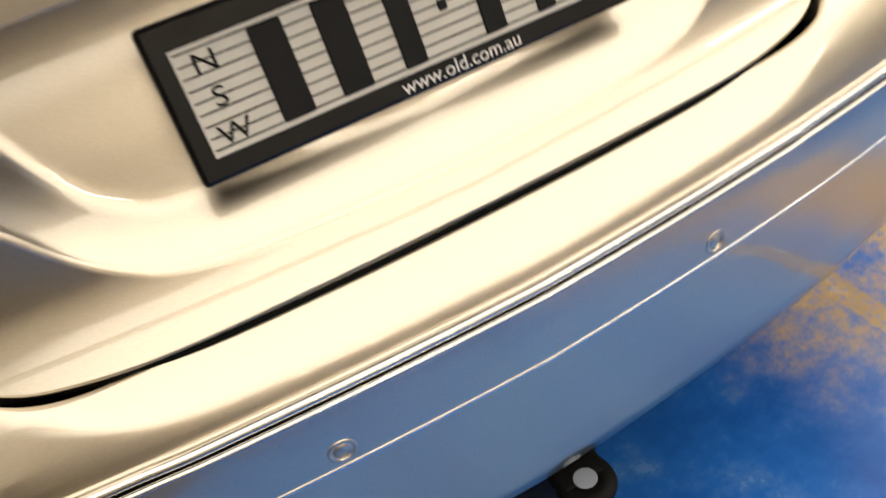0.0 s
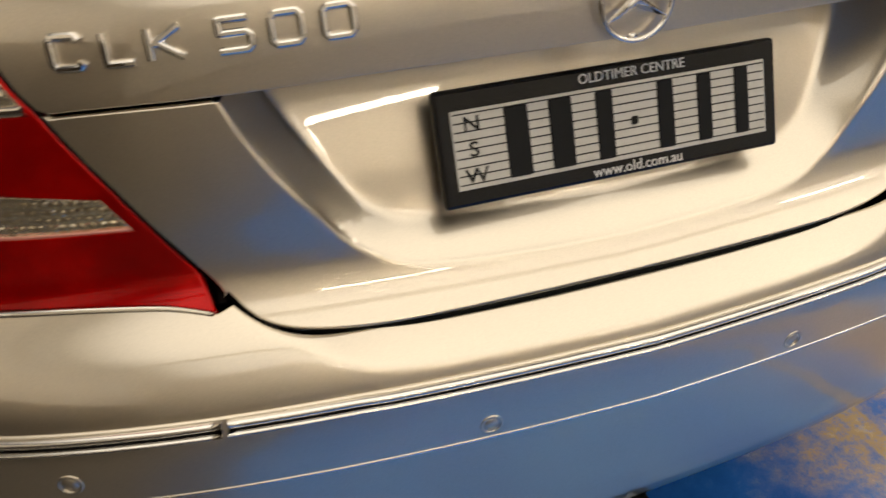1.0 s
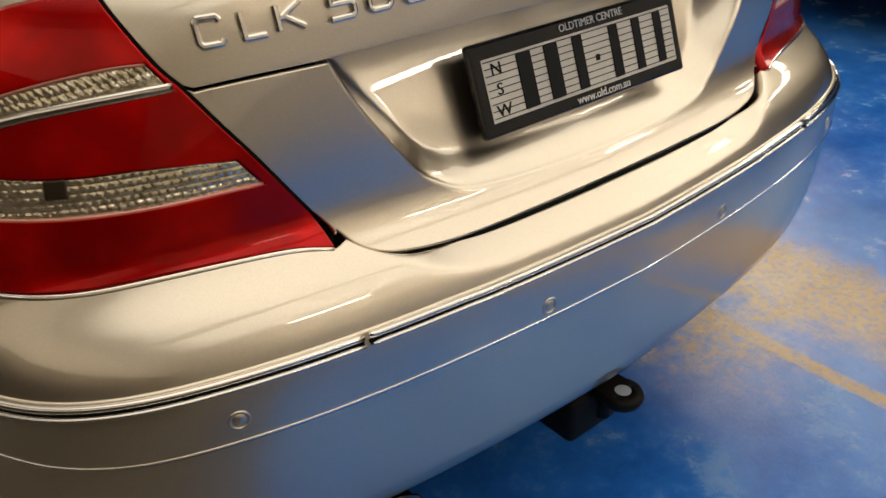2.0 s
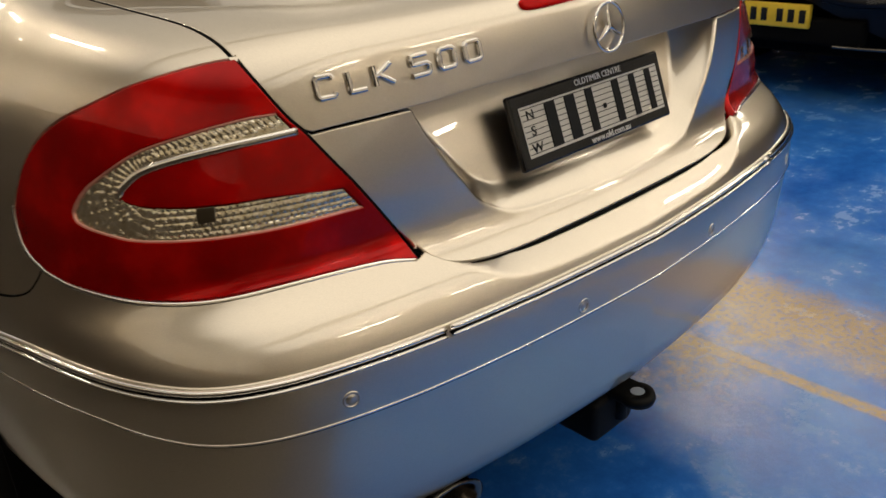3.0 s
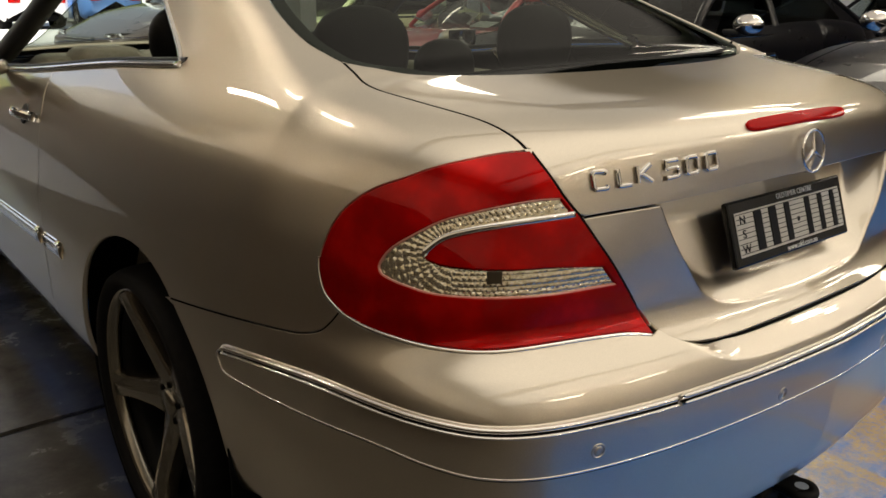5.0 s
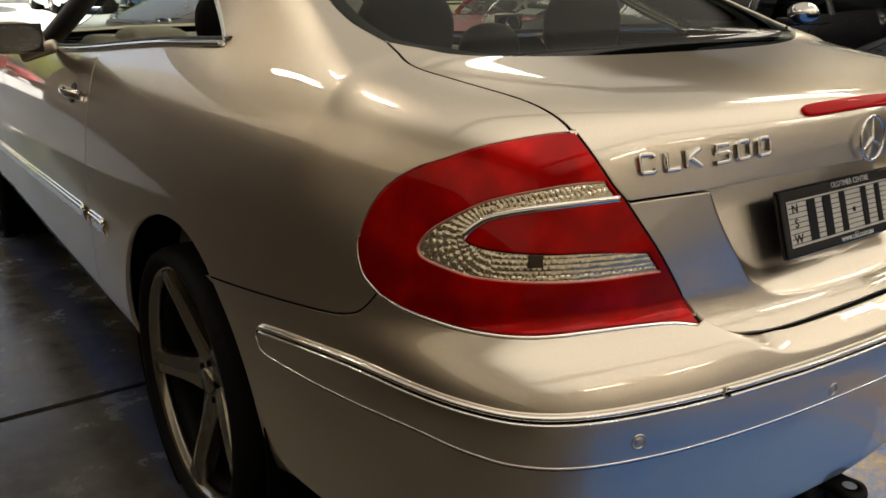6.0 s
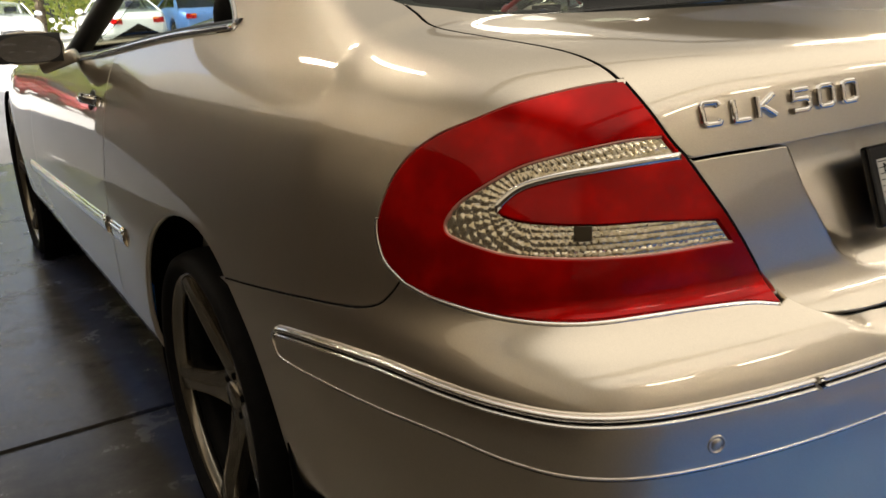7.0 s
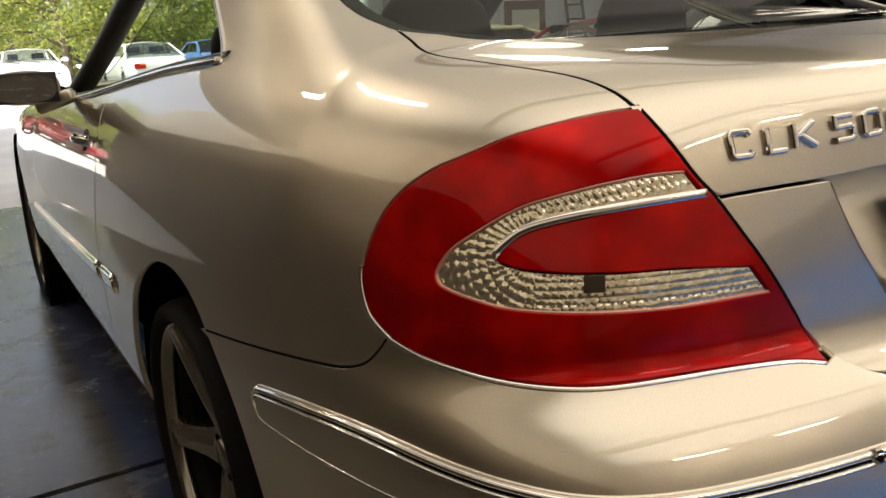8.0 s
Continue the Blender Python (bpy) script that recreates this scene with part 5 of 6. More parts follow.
    for v in shell.verts:
        x, y, z = v.co
        y2 = max(y, -0.12)
        k = 2.6
        r = (abs(x) ** k + abs(z) ** k) ** (1 / k)
        r0 = math.hypot(x, z)
        sc = r0 / r if r > 1e-6 else 1
        v.co = mm @ Vector((x * sc * 0.088, y2 * 0.095, z * sc * 0.046))
    mirror_shell = part("door_mirror", shell, SILVER, car, "silver door mirror on a short arm")
    glass_bm = bmesh.new()
    bmesh.ops.create_circle(glass_bm, cap_ends=True, segments=40, radius=1.0)
    for v in glass_bm.verts:
        x, z = v.co.x, v.co.y
        k = 2.8
        r = (abs(x) ** k + abs(z) ** k) ** (1 / k)
        sc = 1 / r
        v.co = mm @ Euler((math.radians(5), 0, 0)).to_matrix().to_4x4() @ Vector((x * sc * 0.078, -0.0195, z * sc * 0.037))
    part("mirror_rim", rbox(-0.082, 0.082, -0.0155, -0.0100, -0.040, 0.040, 0.002, 2, mm), BLACK, mirror_shell)
    bmesh.ops.recalc_face_normals(glass_bm, faces=glass_bm.faces)
    part("mirror_glass", glass_bm, material("mirror", (0.55, 0.55, 0.57), 0.01, 1.0), mirror_shell, "mirror glass", smooth=False)
    part("mirror_arm", rbox(-0.055, 0.055, -0.03, 0.03, -0.02, 0.02, 0.012, 3, Matrix.Translation((s * 0.845, 2.14, 0.965)) @ Euler((0, s * math.radians(18), s * math.radians(20))).to_matrix().to_4x4()), SILVER, mirror_shell)


# ---- wheels ----
def make_wheel():
    """A five-spoke wheel about the x axis, its face towards -x, at the origin."""
    hub_ = empty("wheel")
    turn_ = Euler((0, -math.pi / 2, 0)).to_matrix().to_4x4()
    tyre = [(0.262, -0.17), (0.270, -0.185), (0.294, -0.182), (0.312, -0.165), (0.318, -0.14), (0.318, -0.036), (0.315, -0.012), (0.308, 0.006), (0.297, 0.013), (0.284, 0.011), (0.275, 0.002), (0.268, -0.010), (0.262, -0.024)]
    part("tyre", lathe(tyre, turn_, 64, True), RUBBER, hub_, "low-profile black tyre")
    rim = [(0.256, -0.034), (0.259, -0.020), (0.264, -0.010), (0.268, -0.002), (0.273, -0.003), (0.274, -0.010), (0.266, -0.018), (0.262, -0.034)]
    part("rim", lathe(rim, turn_, 64, True), ALLOY, hub_, "silver alloy rim")
    # barrel, disc and back sheet carry the shade behind the spokes as near-black
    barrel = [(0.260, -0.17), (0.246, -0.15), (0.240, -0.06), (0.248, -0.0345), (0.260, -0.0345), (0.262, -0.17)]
    part("barrel", lathe(barrel, turn_, 48, True), HITCH_RIM_BLACK, hub_, "inside of the rim, shade put in as black")
    part("brake_disc", lathe([(0.0, -0.105), (0.165, -0.105), (0.165, -0.085), (0.0, -0.085)], turn_, 40), varied("shaded_disc_steel", (0.03, 0.028, 0.026), (0.05, 0.046, 0.042), 40, 0.45, 0.8, bump=0.1), hub_, "steel brake disc, darkened for the shade behind the spokes")
    part("wheel_shade_sheet", lathe([(0.0, -0.125), (0.214, -0.125), (0.214, -0.135), (0.0, -0.135)], turn_, 40), GAP_SHADE, hub_)
    part("hub_cap", lathe([(0.0, -0.040), (0.024, -0.041), (0.030, -0.044), (0.033, -0.052), (0.036, -0.062), (0.036, -0.08)], turn_, 36), ALLOY, hub_, "round hub cap")
    for k in range(5):
        a = math.radians(118 + 72 * k)
        d, e = Vector((0, -math.cos(a), math.sin(a))), Vector((0, math.sin(a), math.cos(a)))
        bm = bmesh.new()
        rows_ = []
        for r, w, h, g in ((0.020, 0.048, 0.056, -0.004), (0.060, 0.042, 0.052, -0.006), (0.100, 0.034, 0.044, -0.008), (0.155, 0.029, 0.032, -0.008), (0.210, 0.027, 0.019, -0.006), (0.262, 0.032, 0.008, -0.002)):
            prof = [(-w - 0.004, h + 0.034), (-w, h + 0.006), (-w * 0.86, h), (-w * 0.06, h + g), (w * 0.06, h + g), (w * 0.86, h), (w, h + 0.006), (w + 0.004, h + 0.034)]
            rows_.append([bm.verts.new(d * r + e * u + Vector((t, 0, 0))) for u, t in prof])
        for p_, q_ in zip(rows_[:-1], rows_[1:]):
            for j in range(7):
                bm.faces.new((p_[j], p_[j + 1], q_[j + 1], q_[j]))
            bm.faces.new((p_[7], p_[0], q_[0], q_[7]))
        bmesh.ops.recalc_face_normals(bm, faces=bm.faces)
        part("spoke", bm, ALLOY, hub_, "", smooth=False)
        c5 = Vector((0, -math.cos(a + 0.63), math.sin(a + 0.63))) * 0.045
        part("wheel_bolt", lathe([(0.0, -0.048), (0.007, -0.048), (0.008, -0.054), (0.008, -0.07)], Matrix.Translation(c5) @ turn_, 12), GAP_SHADE, hub_)
    return hub_


first = make_wheel()
spots = [(-0.835, 1.045, 0.318, 0), (-0.835, 3.765, 0.318, 25), (0.835, 1.03, 0.318, 40), (0.835, 3.765, 0.318, 10)]
for i, (x, y, z, spin) in enumerate(spots):
    m = Matrix.Translation((x, y, z)) @ (Matrix.Identity(4) if x < 0 else Euler((0, 0, math.pi)).to_matrix().to_4x4()) @ Euler((math.radians(spin), 0, 0)).to_matrix().to_4x4()
    wh = first if i == 0 else copy_thing(first, m)
    if i == 0:
        keep_first = m
    wh.parent = car
    wh.matrix_parent_inverse = Matrix.Translation((0, -2.2, 0))
first.matrix_basis = keep_first


# ---- cabin ----
def seat(x, y, back_h=0.62, head=True, hz=1.07, hy=-0.20, deep=0.52):
    """A dark leather seat with a rounded headrest, as parts of the car."""
    m = Matrix.Translation((x, y, 0.0))
    s_ = part("seat", join(rbox(-0.25, 0.25, 0.0, deep, 0.30, 0.50, 0.06, 3, m),
                           rbox(-0.25, 0.25, -0.09, 0.05, 0.0, back_h, 0.05, 3, m @ Matrix.Translation((0, -0.02, 0.44)) @ Euler((math.radians(14), 0, 0)).to_matrix().to_4x4())), LEATHER, car, "dark leather seat")
    if head:
        hd = bmesh.new()
        bmesh.ops.create_uvsphere(hd, u_segments=24, v_segments=16, radius=1.0)
        for v in hd.verts:
            k = 2.5
            a, b, c = v.co
            r = (abs(a) ** k + abs(b) ** k + abs(c) ** k) ** (1 / k)
            v.co = m @ (Vector((a / r * 0.125, hy + b / r * 0.055, hz + c / r * 0.10)))
        h_ = part("headrest", hd, LEATHER, s_, "rounded dark headrest")
        for s2 in (-0.05, 0.05):
            part("headrest_post", rod((x + s2, y + hy + 0.01, hz - 0.14), (x + s2, y + hy, hz - 0.05), 0.007), CHROME, s_)
    return s_


seat(-0.42, 1.82, 0.56, hz=1.065)
seat(0.50, 1.86, 0.44, hz=0.945)
for x in (-0.28, 0.28):
    seat(x, 1.16, 0.48, hz=1.075, hy=-0.16, deep=0.42)
part("parcel_shelf", rbox(-0.56, 0.56, 0.50, 0.96, 0.985, 1.005, 0.008, 2), BLACK, car, "black parcel shelf")
dash = part("dashboard", join(rbox(-0.66, 0.66, 2.22, 2.52, 0.70, 0.985, 0.05, 3), rbox(-0.64, 0.64, 2.40, 2.72, 0.70, 0.945, 0.04, 3), rbox(-0.58, -0.36, 2.16, 2.36, 0.88, 1.018, 0.05, 4)), TRIM, car, "grey dashboard with a hooded binnacle")
sw = Matrix.Translation((0.36, 2.22, 0.90)) @ Euler((math.radians(-65), 0, 0)).to_matrix().to_4x4()
part("steering_wheel", join(lathe([(0.18 + 0.014 * math.cos(a), 0.014 * math.sin(a)) for a in np.linspace(0, 2 * math.pi, 10, endpoint=False)], sw, 40, True),
                            rbox(-0.17, 0.17, -0.02, 0.02, -0.01, 0.01, 0.008, 2, sw), rbox(-0.06, 0.06, -0.06, 0.06, -0.02, 0.03, 0.02, 3, sw)), BLACK, car, "black steering wheel")
for s in (-1, 1):
    part("door_lining", join(rbox(s * 0.70 - 0.03, s * 0.70 + 0.03, 1.0, 2.70, 0.40, 0.93, 0.02, 2)), TRIM, car, "grey door lining")
part("cabin_floor", rbox(-0.68, 0.68, 0.95, 2.8, 0.27, 0.30, 0.005, 1), BLACK, car)
# ---- the other cars ----
DARK_GLASS = pane_glass("dark_window_glass", (0.16, 0.18, 0.17))
CLEAR_GLASS = pane_glass("clear_window_glass", (0.72, 0.78, 0.76))
BLACK_PAINT = paint("black_car_paint", (0.006, 0.006, 0.008), 0.0, 0.30)
principled(BLACK_PAINT).inputs["Coat IOR"].default_value = 1.27
principled(BLACK_PAINT).inputs["Specular IOR Level"].default_value = 0.1
principled(BLACK_PAINT).inputs["Coat Weight"].default_value = 0.5
RED_PAINT = paint("red_car_paint", (0.42, 0.02, 0.025), 0.2, 0.30)
PALE_PAINT = paint("pale_yellow_car_paint", (0.62, 0.62, 0.36), 0.1, 0.35)
WHITE_PAINT = paint("white_car_paint", (0.78, 0.78, 0.76), 0.0, 0.35)
BLUE_PAINT = paint("blue_car_paint", (0.10, 0.22, 0.52), 0.3, 0.3)
GREY_PAINT = paint("silver_grey_car_paint", (0.48, 0.47, 0.44), 0.7, 0.3)
# a silver car's paint, darkened to stand for the dark reflections on it
DARKENED_SILVER_PAINT = paint("darkened_silver_car_paint", (0.075, 0.055, 0.048), 0.4, 0.3)
LENS = pane_glass("headlamp_lens", (0.90, 0.92, 0.92))
PLATE_YELLOW = varied("plate_yellow", (0.70, 0.48, 0.02), (0.80, 0.56, 0.04), 30, 0.4, bump=0.05)
AMBER = material("amber_lens", (0.75, 0.22, 0.02), 0.15, 0.0, 1.0)


def skin_mesh(name, P, material_, parent, label="", smooth=True):
    """A grid of places as one sheet."""
    a, b = P.shape[:2]
    faces = [(i * b + j, (i + 1) * b + j, (i + 1) * b + j + 1, i * b + j + 1) for i in range(a - 1) for j in range(b - 1)]
    return mesh(name, P.reshape(-1, 3), faces, material_, parent, label, smooth)


def small_wheel(parent, m, r, w):
    """Tyre, rim and five spokes about the local y axis, facing -y."""
    t = m @ Euler((math.pi / 2, 0, 0)).to_matrix().to_4x4()
    tyre_ = part("tyre", lathe([(r * 0.70, -w), (r * 0.92, -w), (r, -w * 0.8), (r, -w * 0.2), (r * 0.93, 0.0), (r * 0.74, 0.005), (r * 0.70, -0.01)], t, 36, True), RUBBER, parent, "black tyre")
    part("rim", lathe([(r * 0.62, -w * 0.9), (r * 0.60, -0.06), (r * 0.66, -0.015), (r * 0.72, 0.0), (r * 0.71, -w * 0.9)], t, 36, True), ALLOY, tyre_, "alloy rim")
    sp = []
    for k in range(5):
        a = 2 * math.pi * k / 5 + 0.3
        sp.append(rbox(0.02, r * 0.68, -0.025, 0.025, -0.045, -0.015, 0.008, 2, t @ Euler((0, 0, a)).to_matrix().to_4x4()))
    sp.append(lathe([(0.0, -0.008), (0.05, -0.012), (0.06, -0.03), (0.06, -0.08)], t, 20))
    part("spokes", join(*sp), ALLOY, tyre_, "five alloy spokes")


def saloon(m, paint_, label, L=4.5, W=1.8, H=1.42, cowl=1.45, roof0=2.15, roof1=3.15, tail=4.05, nose_z=0.70, cowl_z=0.98, belt=0.95, boot_z=1.02, axle=(0.82, 3.58), r=0.32,
           glass=DARK_GLASS, chrome_line=False, yellow=False, group="parked cars", face="plain", round_nose=0.55):
    """A car with its nose towards local -x, built of shell, roof, glass, doors, lamps and wheels."""
    base = tagged(empty("car"), label, "car", group)
    hw = W / 2
    top = spline([0.0, 0.25, cowl * 0.6, cowl, tail, L - 0.30, L], [nose_z - 0.06, nose_z + 0.02, (nose_z + cowl_z) / 2 + 0.05, cowl_z, boot_z, boot_z - 0.02, boot_z - 0.14])
    low = spline([0.0, 0.3, 0.8, L - 0.8, L - 0.2, L], [0.30, 0.22, 0.20, 0.20, 0.25, 0.36])

    def plan(x):
        a = np.clip(1 - x / round_nose, 0, 1) ** 2.2
        b = np.clip(1 - (L - x) / 0.5, 0, 1) ** 2.2
        return hw * (1 - 0.24 * a - 0.20 * b)
    # the lower shell with wheel arches cut as raised sills
    xs = np.unique(np.concatenate([np.linspace(0, L, 70), np.linspace(axle[0] - r * 1.2, axle[0] + r * 1.2, 24), np.linspace(axle[1] - r * 1.2, axle[1] + r * 1.2, 24)]))
    prof = np.array([(0.0, 0.86), (0.10, 0.965), (0.22, 0.985), (0.40, 1.0), (0.58, 0.998), (0.74, 0.985), (0.86, 0.955), (0.93, 0.92), (0.97, 0.88), (1.0, 0.80), (1.012, 0.55), (1.02, 0.25), (1.022, 0.0)])
    P = np.zeros((len(xs), len(prof), 3))
    for i, x in enumerate(xs):
        z0 = float(low(x))
        for a in axle:
            if abs(x - a) < r * 1.14:
                z0 = max(z0, r + math.sqrt((r * 1.14) ** 2 - (x - a) ** 2))
        z1 = float(top(x))
        bulge = 0.03 * math.sin(math.pi * min(1, x / cowl)) if x < cowl else 0.0
        for j, (t, k) in enumerate(prof):
            z = z0 + (z1 - z0) * t + (bulge if t > 1.0 else 0)
            P[i, j] = (x + (0.05 * (1 - t) if x < 0.01 else 0), plan(x) * k, z)
    left = P * np.array([1, -1, 1])
    full = np.concatenate([left, P[:, ::-1][:, 1:]], axis=1)
    skin_mesh("shell", full, paint_, base)
    # closed nose and tail
    for name, row, s in (("front_bumper", full[0], -1), ("rear_bumper", full[-1], 1)):
        c = row.mean(0)
        rings = []
        for k, out in ((1.0, 0.0), (0.97, 0.035), (0.90, 0.06), (0.6, 0.075), (0.2, 0.08), (0.0, 0.08)):
            ring = c + (row - c) * k
            ring[:, 0] += s * out
            rings.append(ring)
        skin_mesh(name, np.array(rings), paint_, base)
    # underbody and wells near-black, shade under the car put into the colour
    part("underbody", rbox(0.15, L - 0.15, -hw * 0.84, hw * 0.84, 0.2, 0.36, 0.02), GAP_SHADE, base)
    for a in axle:
        for s in (-1, 1):
            part("wheel_well", lathe([(0.0, 0.0), (r * 1.13, 0.0), (r * 1.13, 0.22), (0.0, 0.22)], Matrix.Translation((a, s * hw * 0.60, r)) @ Euler((-s * math.pi / 2, 0, 0)).to_matrix().to_4x4(), 24), GAP_SHADE, base)
            hub = Matrix.Translation((a, s * (hw - 0.03), r)) @ (Matrix.Identity(4) if s < 0 else Euler((0, 0, math.pi)).to_matrix().to_4x4())
            small_wheel(base, hub, r, 0.20)
    # cabin: edges of the glass
    lean = 0.16 * (H - belt) / 0.47
    yb, yt = hw * 0.925, hw * 0.925 - lean - 0.04

    def side(x, z, s, out=0.0):
        k = (z - belt) / (H - 0.06 - belt)
        return (x, s * (yb + (yt - yb) * k + out), z)
    zt = H - 0.07
    roof_x = np.linspace(roof0, roof1, 16)
    Y = np.linspace(-yt, yt, 13)
    R = np.array([[(x, y, zt + 0.07 * (1 - (y / yt) ** 2) * (1 - 0.25 * ((2 * x - roof0 - roof1) / (roof1 - roof0)) ** 4) + 0.02 * math.sin(math.pi * (x - roof0) / (roof1 - roof0))) for y in Y] for x in roof_x])
    skin_mesh("roof", R, paint_, base)
    # windscreen and rear window, bowed
    for name, row, x_low, z_low, s in (("windscreen", R[0], cowl, cowl_z + 0.012, -1), ("rear_window", R[-1], tail, boot_z + 0.01, 1)):
        G = []
        for k in np.linspace(0, 1, 9):
            line = []
            for p in row:
                q = p[1] / yt
                foot = np.array((x_low + s * (0.10 - 0.16 * q * q), q * yb * 0.97, z_low - 0.02 * q * q))
                v = foot * (1 - k) + p * k
                v[0] += s * 0.05 * math.sin(math.pi * k)
                line.append(v)
            G.append(line)
        g = skin_mesh(name, np.array(G), glass, base, "glass " + name.replace("_", " "))
        g.visible_shadow = False
        edge = np.array([ln[0] for ln in G])
        for side_s, col in ((1, 0), (-1, -1)):
            edge = np.array([ln[col] for ln in G])
            v, f = sweep(edge, np.tile([[s * 0.3, -side_s * 0.8, 0.5]], (len(edge), 1)), [(0.035 * math.cos(a), 0.022 * math.sin(a)) for a in np.linspace(0, 2 * math.pi, 10, endpoint=False)])
            mesh("pillar", v, f, paint_, base)
        if s < 0:
            for y0 in (-0.25, 0.30):
                part("wiper", rod((x_low - 0.02, y0, z_low + 0.02), (x_low + 0.12, y0 + 0.48, z_low + 0.09), 0.009, 6), BLACK, base, "black wiper")
    # side glass, door lines and handles
    mid = roof0 + (roof1 - roof0) * 0.42
    for s in (-1, 1):
        for a0, a1, b0, b1 in ((cowl + 0.28, mid - 0.03, roof0 + 0.05, mid - 0.03), (mid + 0.03, tail - 0.32, mid + 0.03, roof1 + 0.02)):
            G = [[side(a0 + (a1 - a0) * u + ((b0 + (b1 - b0) * u) - (a0 + (a1 - a0) * u)) * w, belt + 0.015 + (zt - belt - 0.015) * w, s, 0.010 * math.sin(math.pi * w)) for w in np.linspace(0, 1, 7)] for u in np.linspace(0, 1, 7)]
            g = skin_mesh("side_window", np.array(G), glass, base, "dark side window")
            g.visible_shadow = False
        v, f = sweep(np.array([side(mid, z, s) for z in np.linspace(belt - 0.02, zt + 0.01, 6)]), np.tile([[0, s, 0.3]], (6, 1)), [(0.04, -0.02), (0.04, 0.01), (-0.04, 0.01), (-0.04, -0.02)])
        mesh("pillar", v, f, BLACK, base)
        # panel behind the rear side glass
        G = np.array([[side(tail - 0.34 + u * 0.50 + (roof1 - tail + 0.36 - u * 0.42) * w, belt + (zt - belt) * w, s, 0.006) for w in np.linspace(0, 1, 5)] for u in np.linspace(0, 1, 4)])
        skin_mesh("rear_quarter", G, paint_, base)
        line = np.array([side(x, belt + 0.004, s, 0.012) for x in np.linspace(cowl + 0.12, tail - 0.25, 24)])
        v, f = sweep(line, np.tile([[0, s, 0.2]], (24, 1)), bead(0.022, 0.010, 7, 0.02))
        mesh("window_line", v, f, CHROME if chrome_line else BLACK, base, "trim line under the windows")
        rail = np.array([side(x, zt, s, 0.0) for x in np.linspace(roof0, roof1, 12)])
        v, f = sweep(rail, np.tile([[0, s * 0.7, 0.7]], (12, 1)), [(0.03 * math.cos(a), 0.025 * math.sin(a)) for a in np.linspace(0, 2 * math.pi, 10, endpoint=False)])
        mesh("roof_rail", v, f, paint_, base)
        for x in (cowl + 0.16, mid, tail - 0.42):
            seam = np.array([(x, s * (np.interp((z - 0.2) / (belt - 0.2), prof[:9, 0], prof[:9, 1]) * hw + 0.0015), z) for z in np.linspace(0.34, belt - 0.03, 10)])
            v, f = sweep(seam, np.tile([[0, s, 0]], (10, 1)), [(0.004, -0.004), (0.004, 0.001), (-0.004, 0.001), (-0.004, -0.004)])
            mesh("door_gap", v, f, GAP_SHADE, base)
        for x in (mid - 0.22, tail - 0.62):
            ys = s * (hw * 0.99 + 0.02)
            part("door_handle", rbox(x - 0.09, x + 0.09, min(ys, ys - s * 0.045), max(ys, ys - s * 0.045), belt - 0.15, belt - 0.12, 0.010, 3), CHROME if chrome_line else paint_, base, "door handle")
        # mirror
        mb = bmesh.new()
        bmesh.ops.create_uvsphere(mb, u_segments=20, v_segments=12, radius=1.0)
        for v in mb.verts:
            v.co = Vector((cowl + 0.42 + min(v.co.x, 0.25) * 0.10, s * (hw + 0.10) + v.co.y * 0.115, belt + 0.10 + v.co.z * 0.075))
        mr = part("door_mirror", mb, CHROME if chrome_line else paint_, base, "door mirror")
        part("mirror_foot", rbox(cowl + 0.38, cowl + 0.46, min(s * hw * 0.9, s * (hw + 0.05)), max(s * hw * 0.9, s * (hw + 0.05)), belt + 0.02, belt + 0.06, 0.012, 2), BLACK, mr)
        # seats behind the glass
    for x, y in ((mid - 0.35, -0.36), (mid - 0.35, 0.36), (mid + 0.55, -0.34), (mid + 0.55, 0.34)):
        part("seat", join(rbox(x, x + 0.14, y - 0.24, y + 0.24, 0.45, belt + 0.14, 0.05, 3), rbox(x + 0.03, x + 0.12, y - 0.12, y + 0.12, belt + 0.17, belt + 0.34, 0.04, 3)), LEATHER, base, "dark seat with headrest")
    part("cabin_floor", rbox(cowl, tail, -hw * 0.8, hw * 0.8, 0.36, 0.42, 0.01), LEATHER, base)
    part("dashboard", rbox(cowl + 0.10, cowl + 0.50, -hw * 0.82, hw * 0.82, 0.62, cowl_z - 0.02, 0.04, 3), LEATHER, base)
    sw_ = Matrix.Translation((cowl + 0.62, 0.36, cowl_z - 0.02)) @ Euler((0, math.radians(62), 0)).to_matrix().to_4x4()
    part("steering_wheel", join(lathe([(0.18 + 0.014 * math.cos(a), 0.014 * math.sin(a)) for a in np.linspace(0, 2 * math.pi, 8, endpoint=False)], sw_, 32, True), rbox(-0.02, 0.02, -0.17, 0.17, -0.01, 0.01, 0.006, 1, sw_)), BLACK, base, "black steering wheel")
    # bonnet gap
    for s in (-1, 1):
        gx = np.linspace(0.22, cowl - 0.05, 16)
        gp = np.array([(x, s * plan(x) * 0.80, float(low(x)) + (float(top(x)) - float(low(x))) + 0.001) for x in gx])
        v, f = sweep(gp, np.tile([[0, 0, 1]], (16, 1)), [(0.004, -0.004), (0.004, 0.001), (-0.004, 0.001), (-0.004, -0.004)])
        mesh("bonnet_gap", v, f, GAP_SHADE, base)
    # lamps
    zl = nose_z - (0.150 if face == "twin" else 0.10)
    lamp_x = -0.036 if face == "twin" else 0.0
    for s in (-1, 1):
        y0, y1 = s * hw * 0.46, s * hw * 0.80
        G, B = [], []
        for u in np.linspace(0, 1, 10):
            y = y0 + (y1 - y0) * u
            x = lamp_x - 0.062 + 0.30 * max(0, u - 0.15) ** 1.9
            tall = 0.075 - 0.02 * u * u
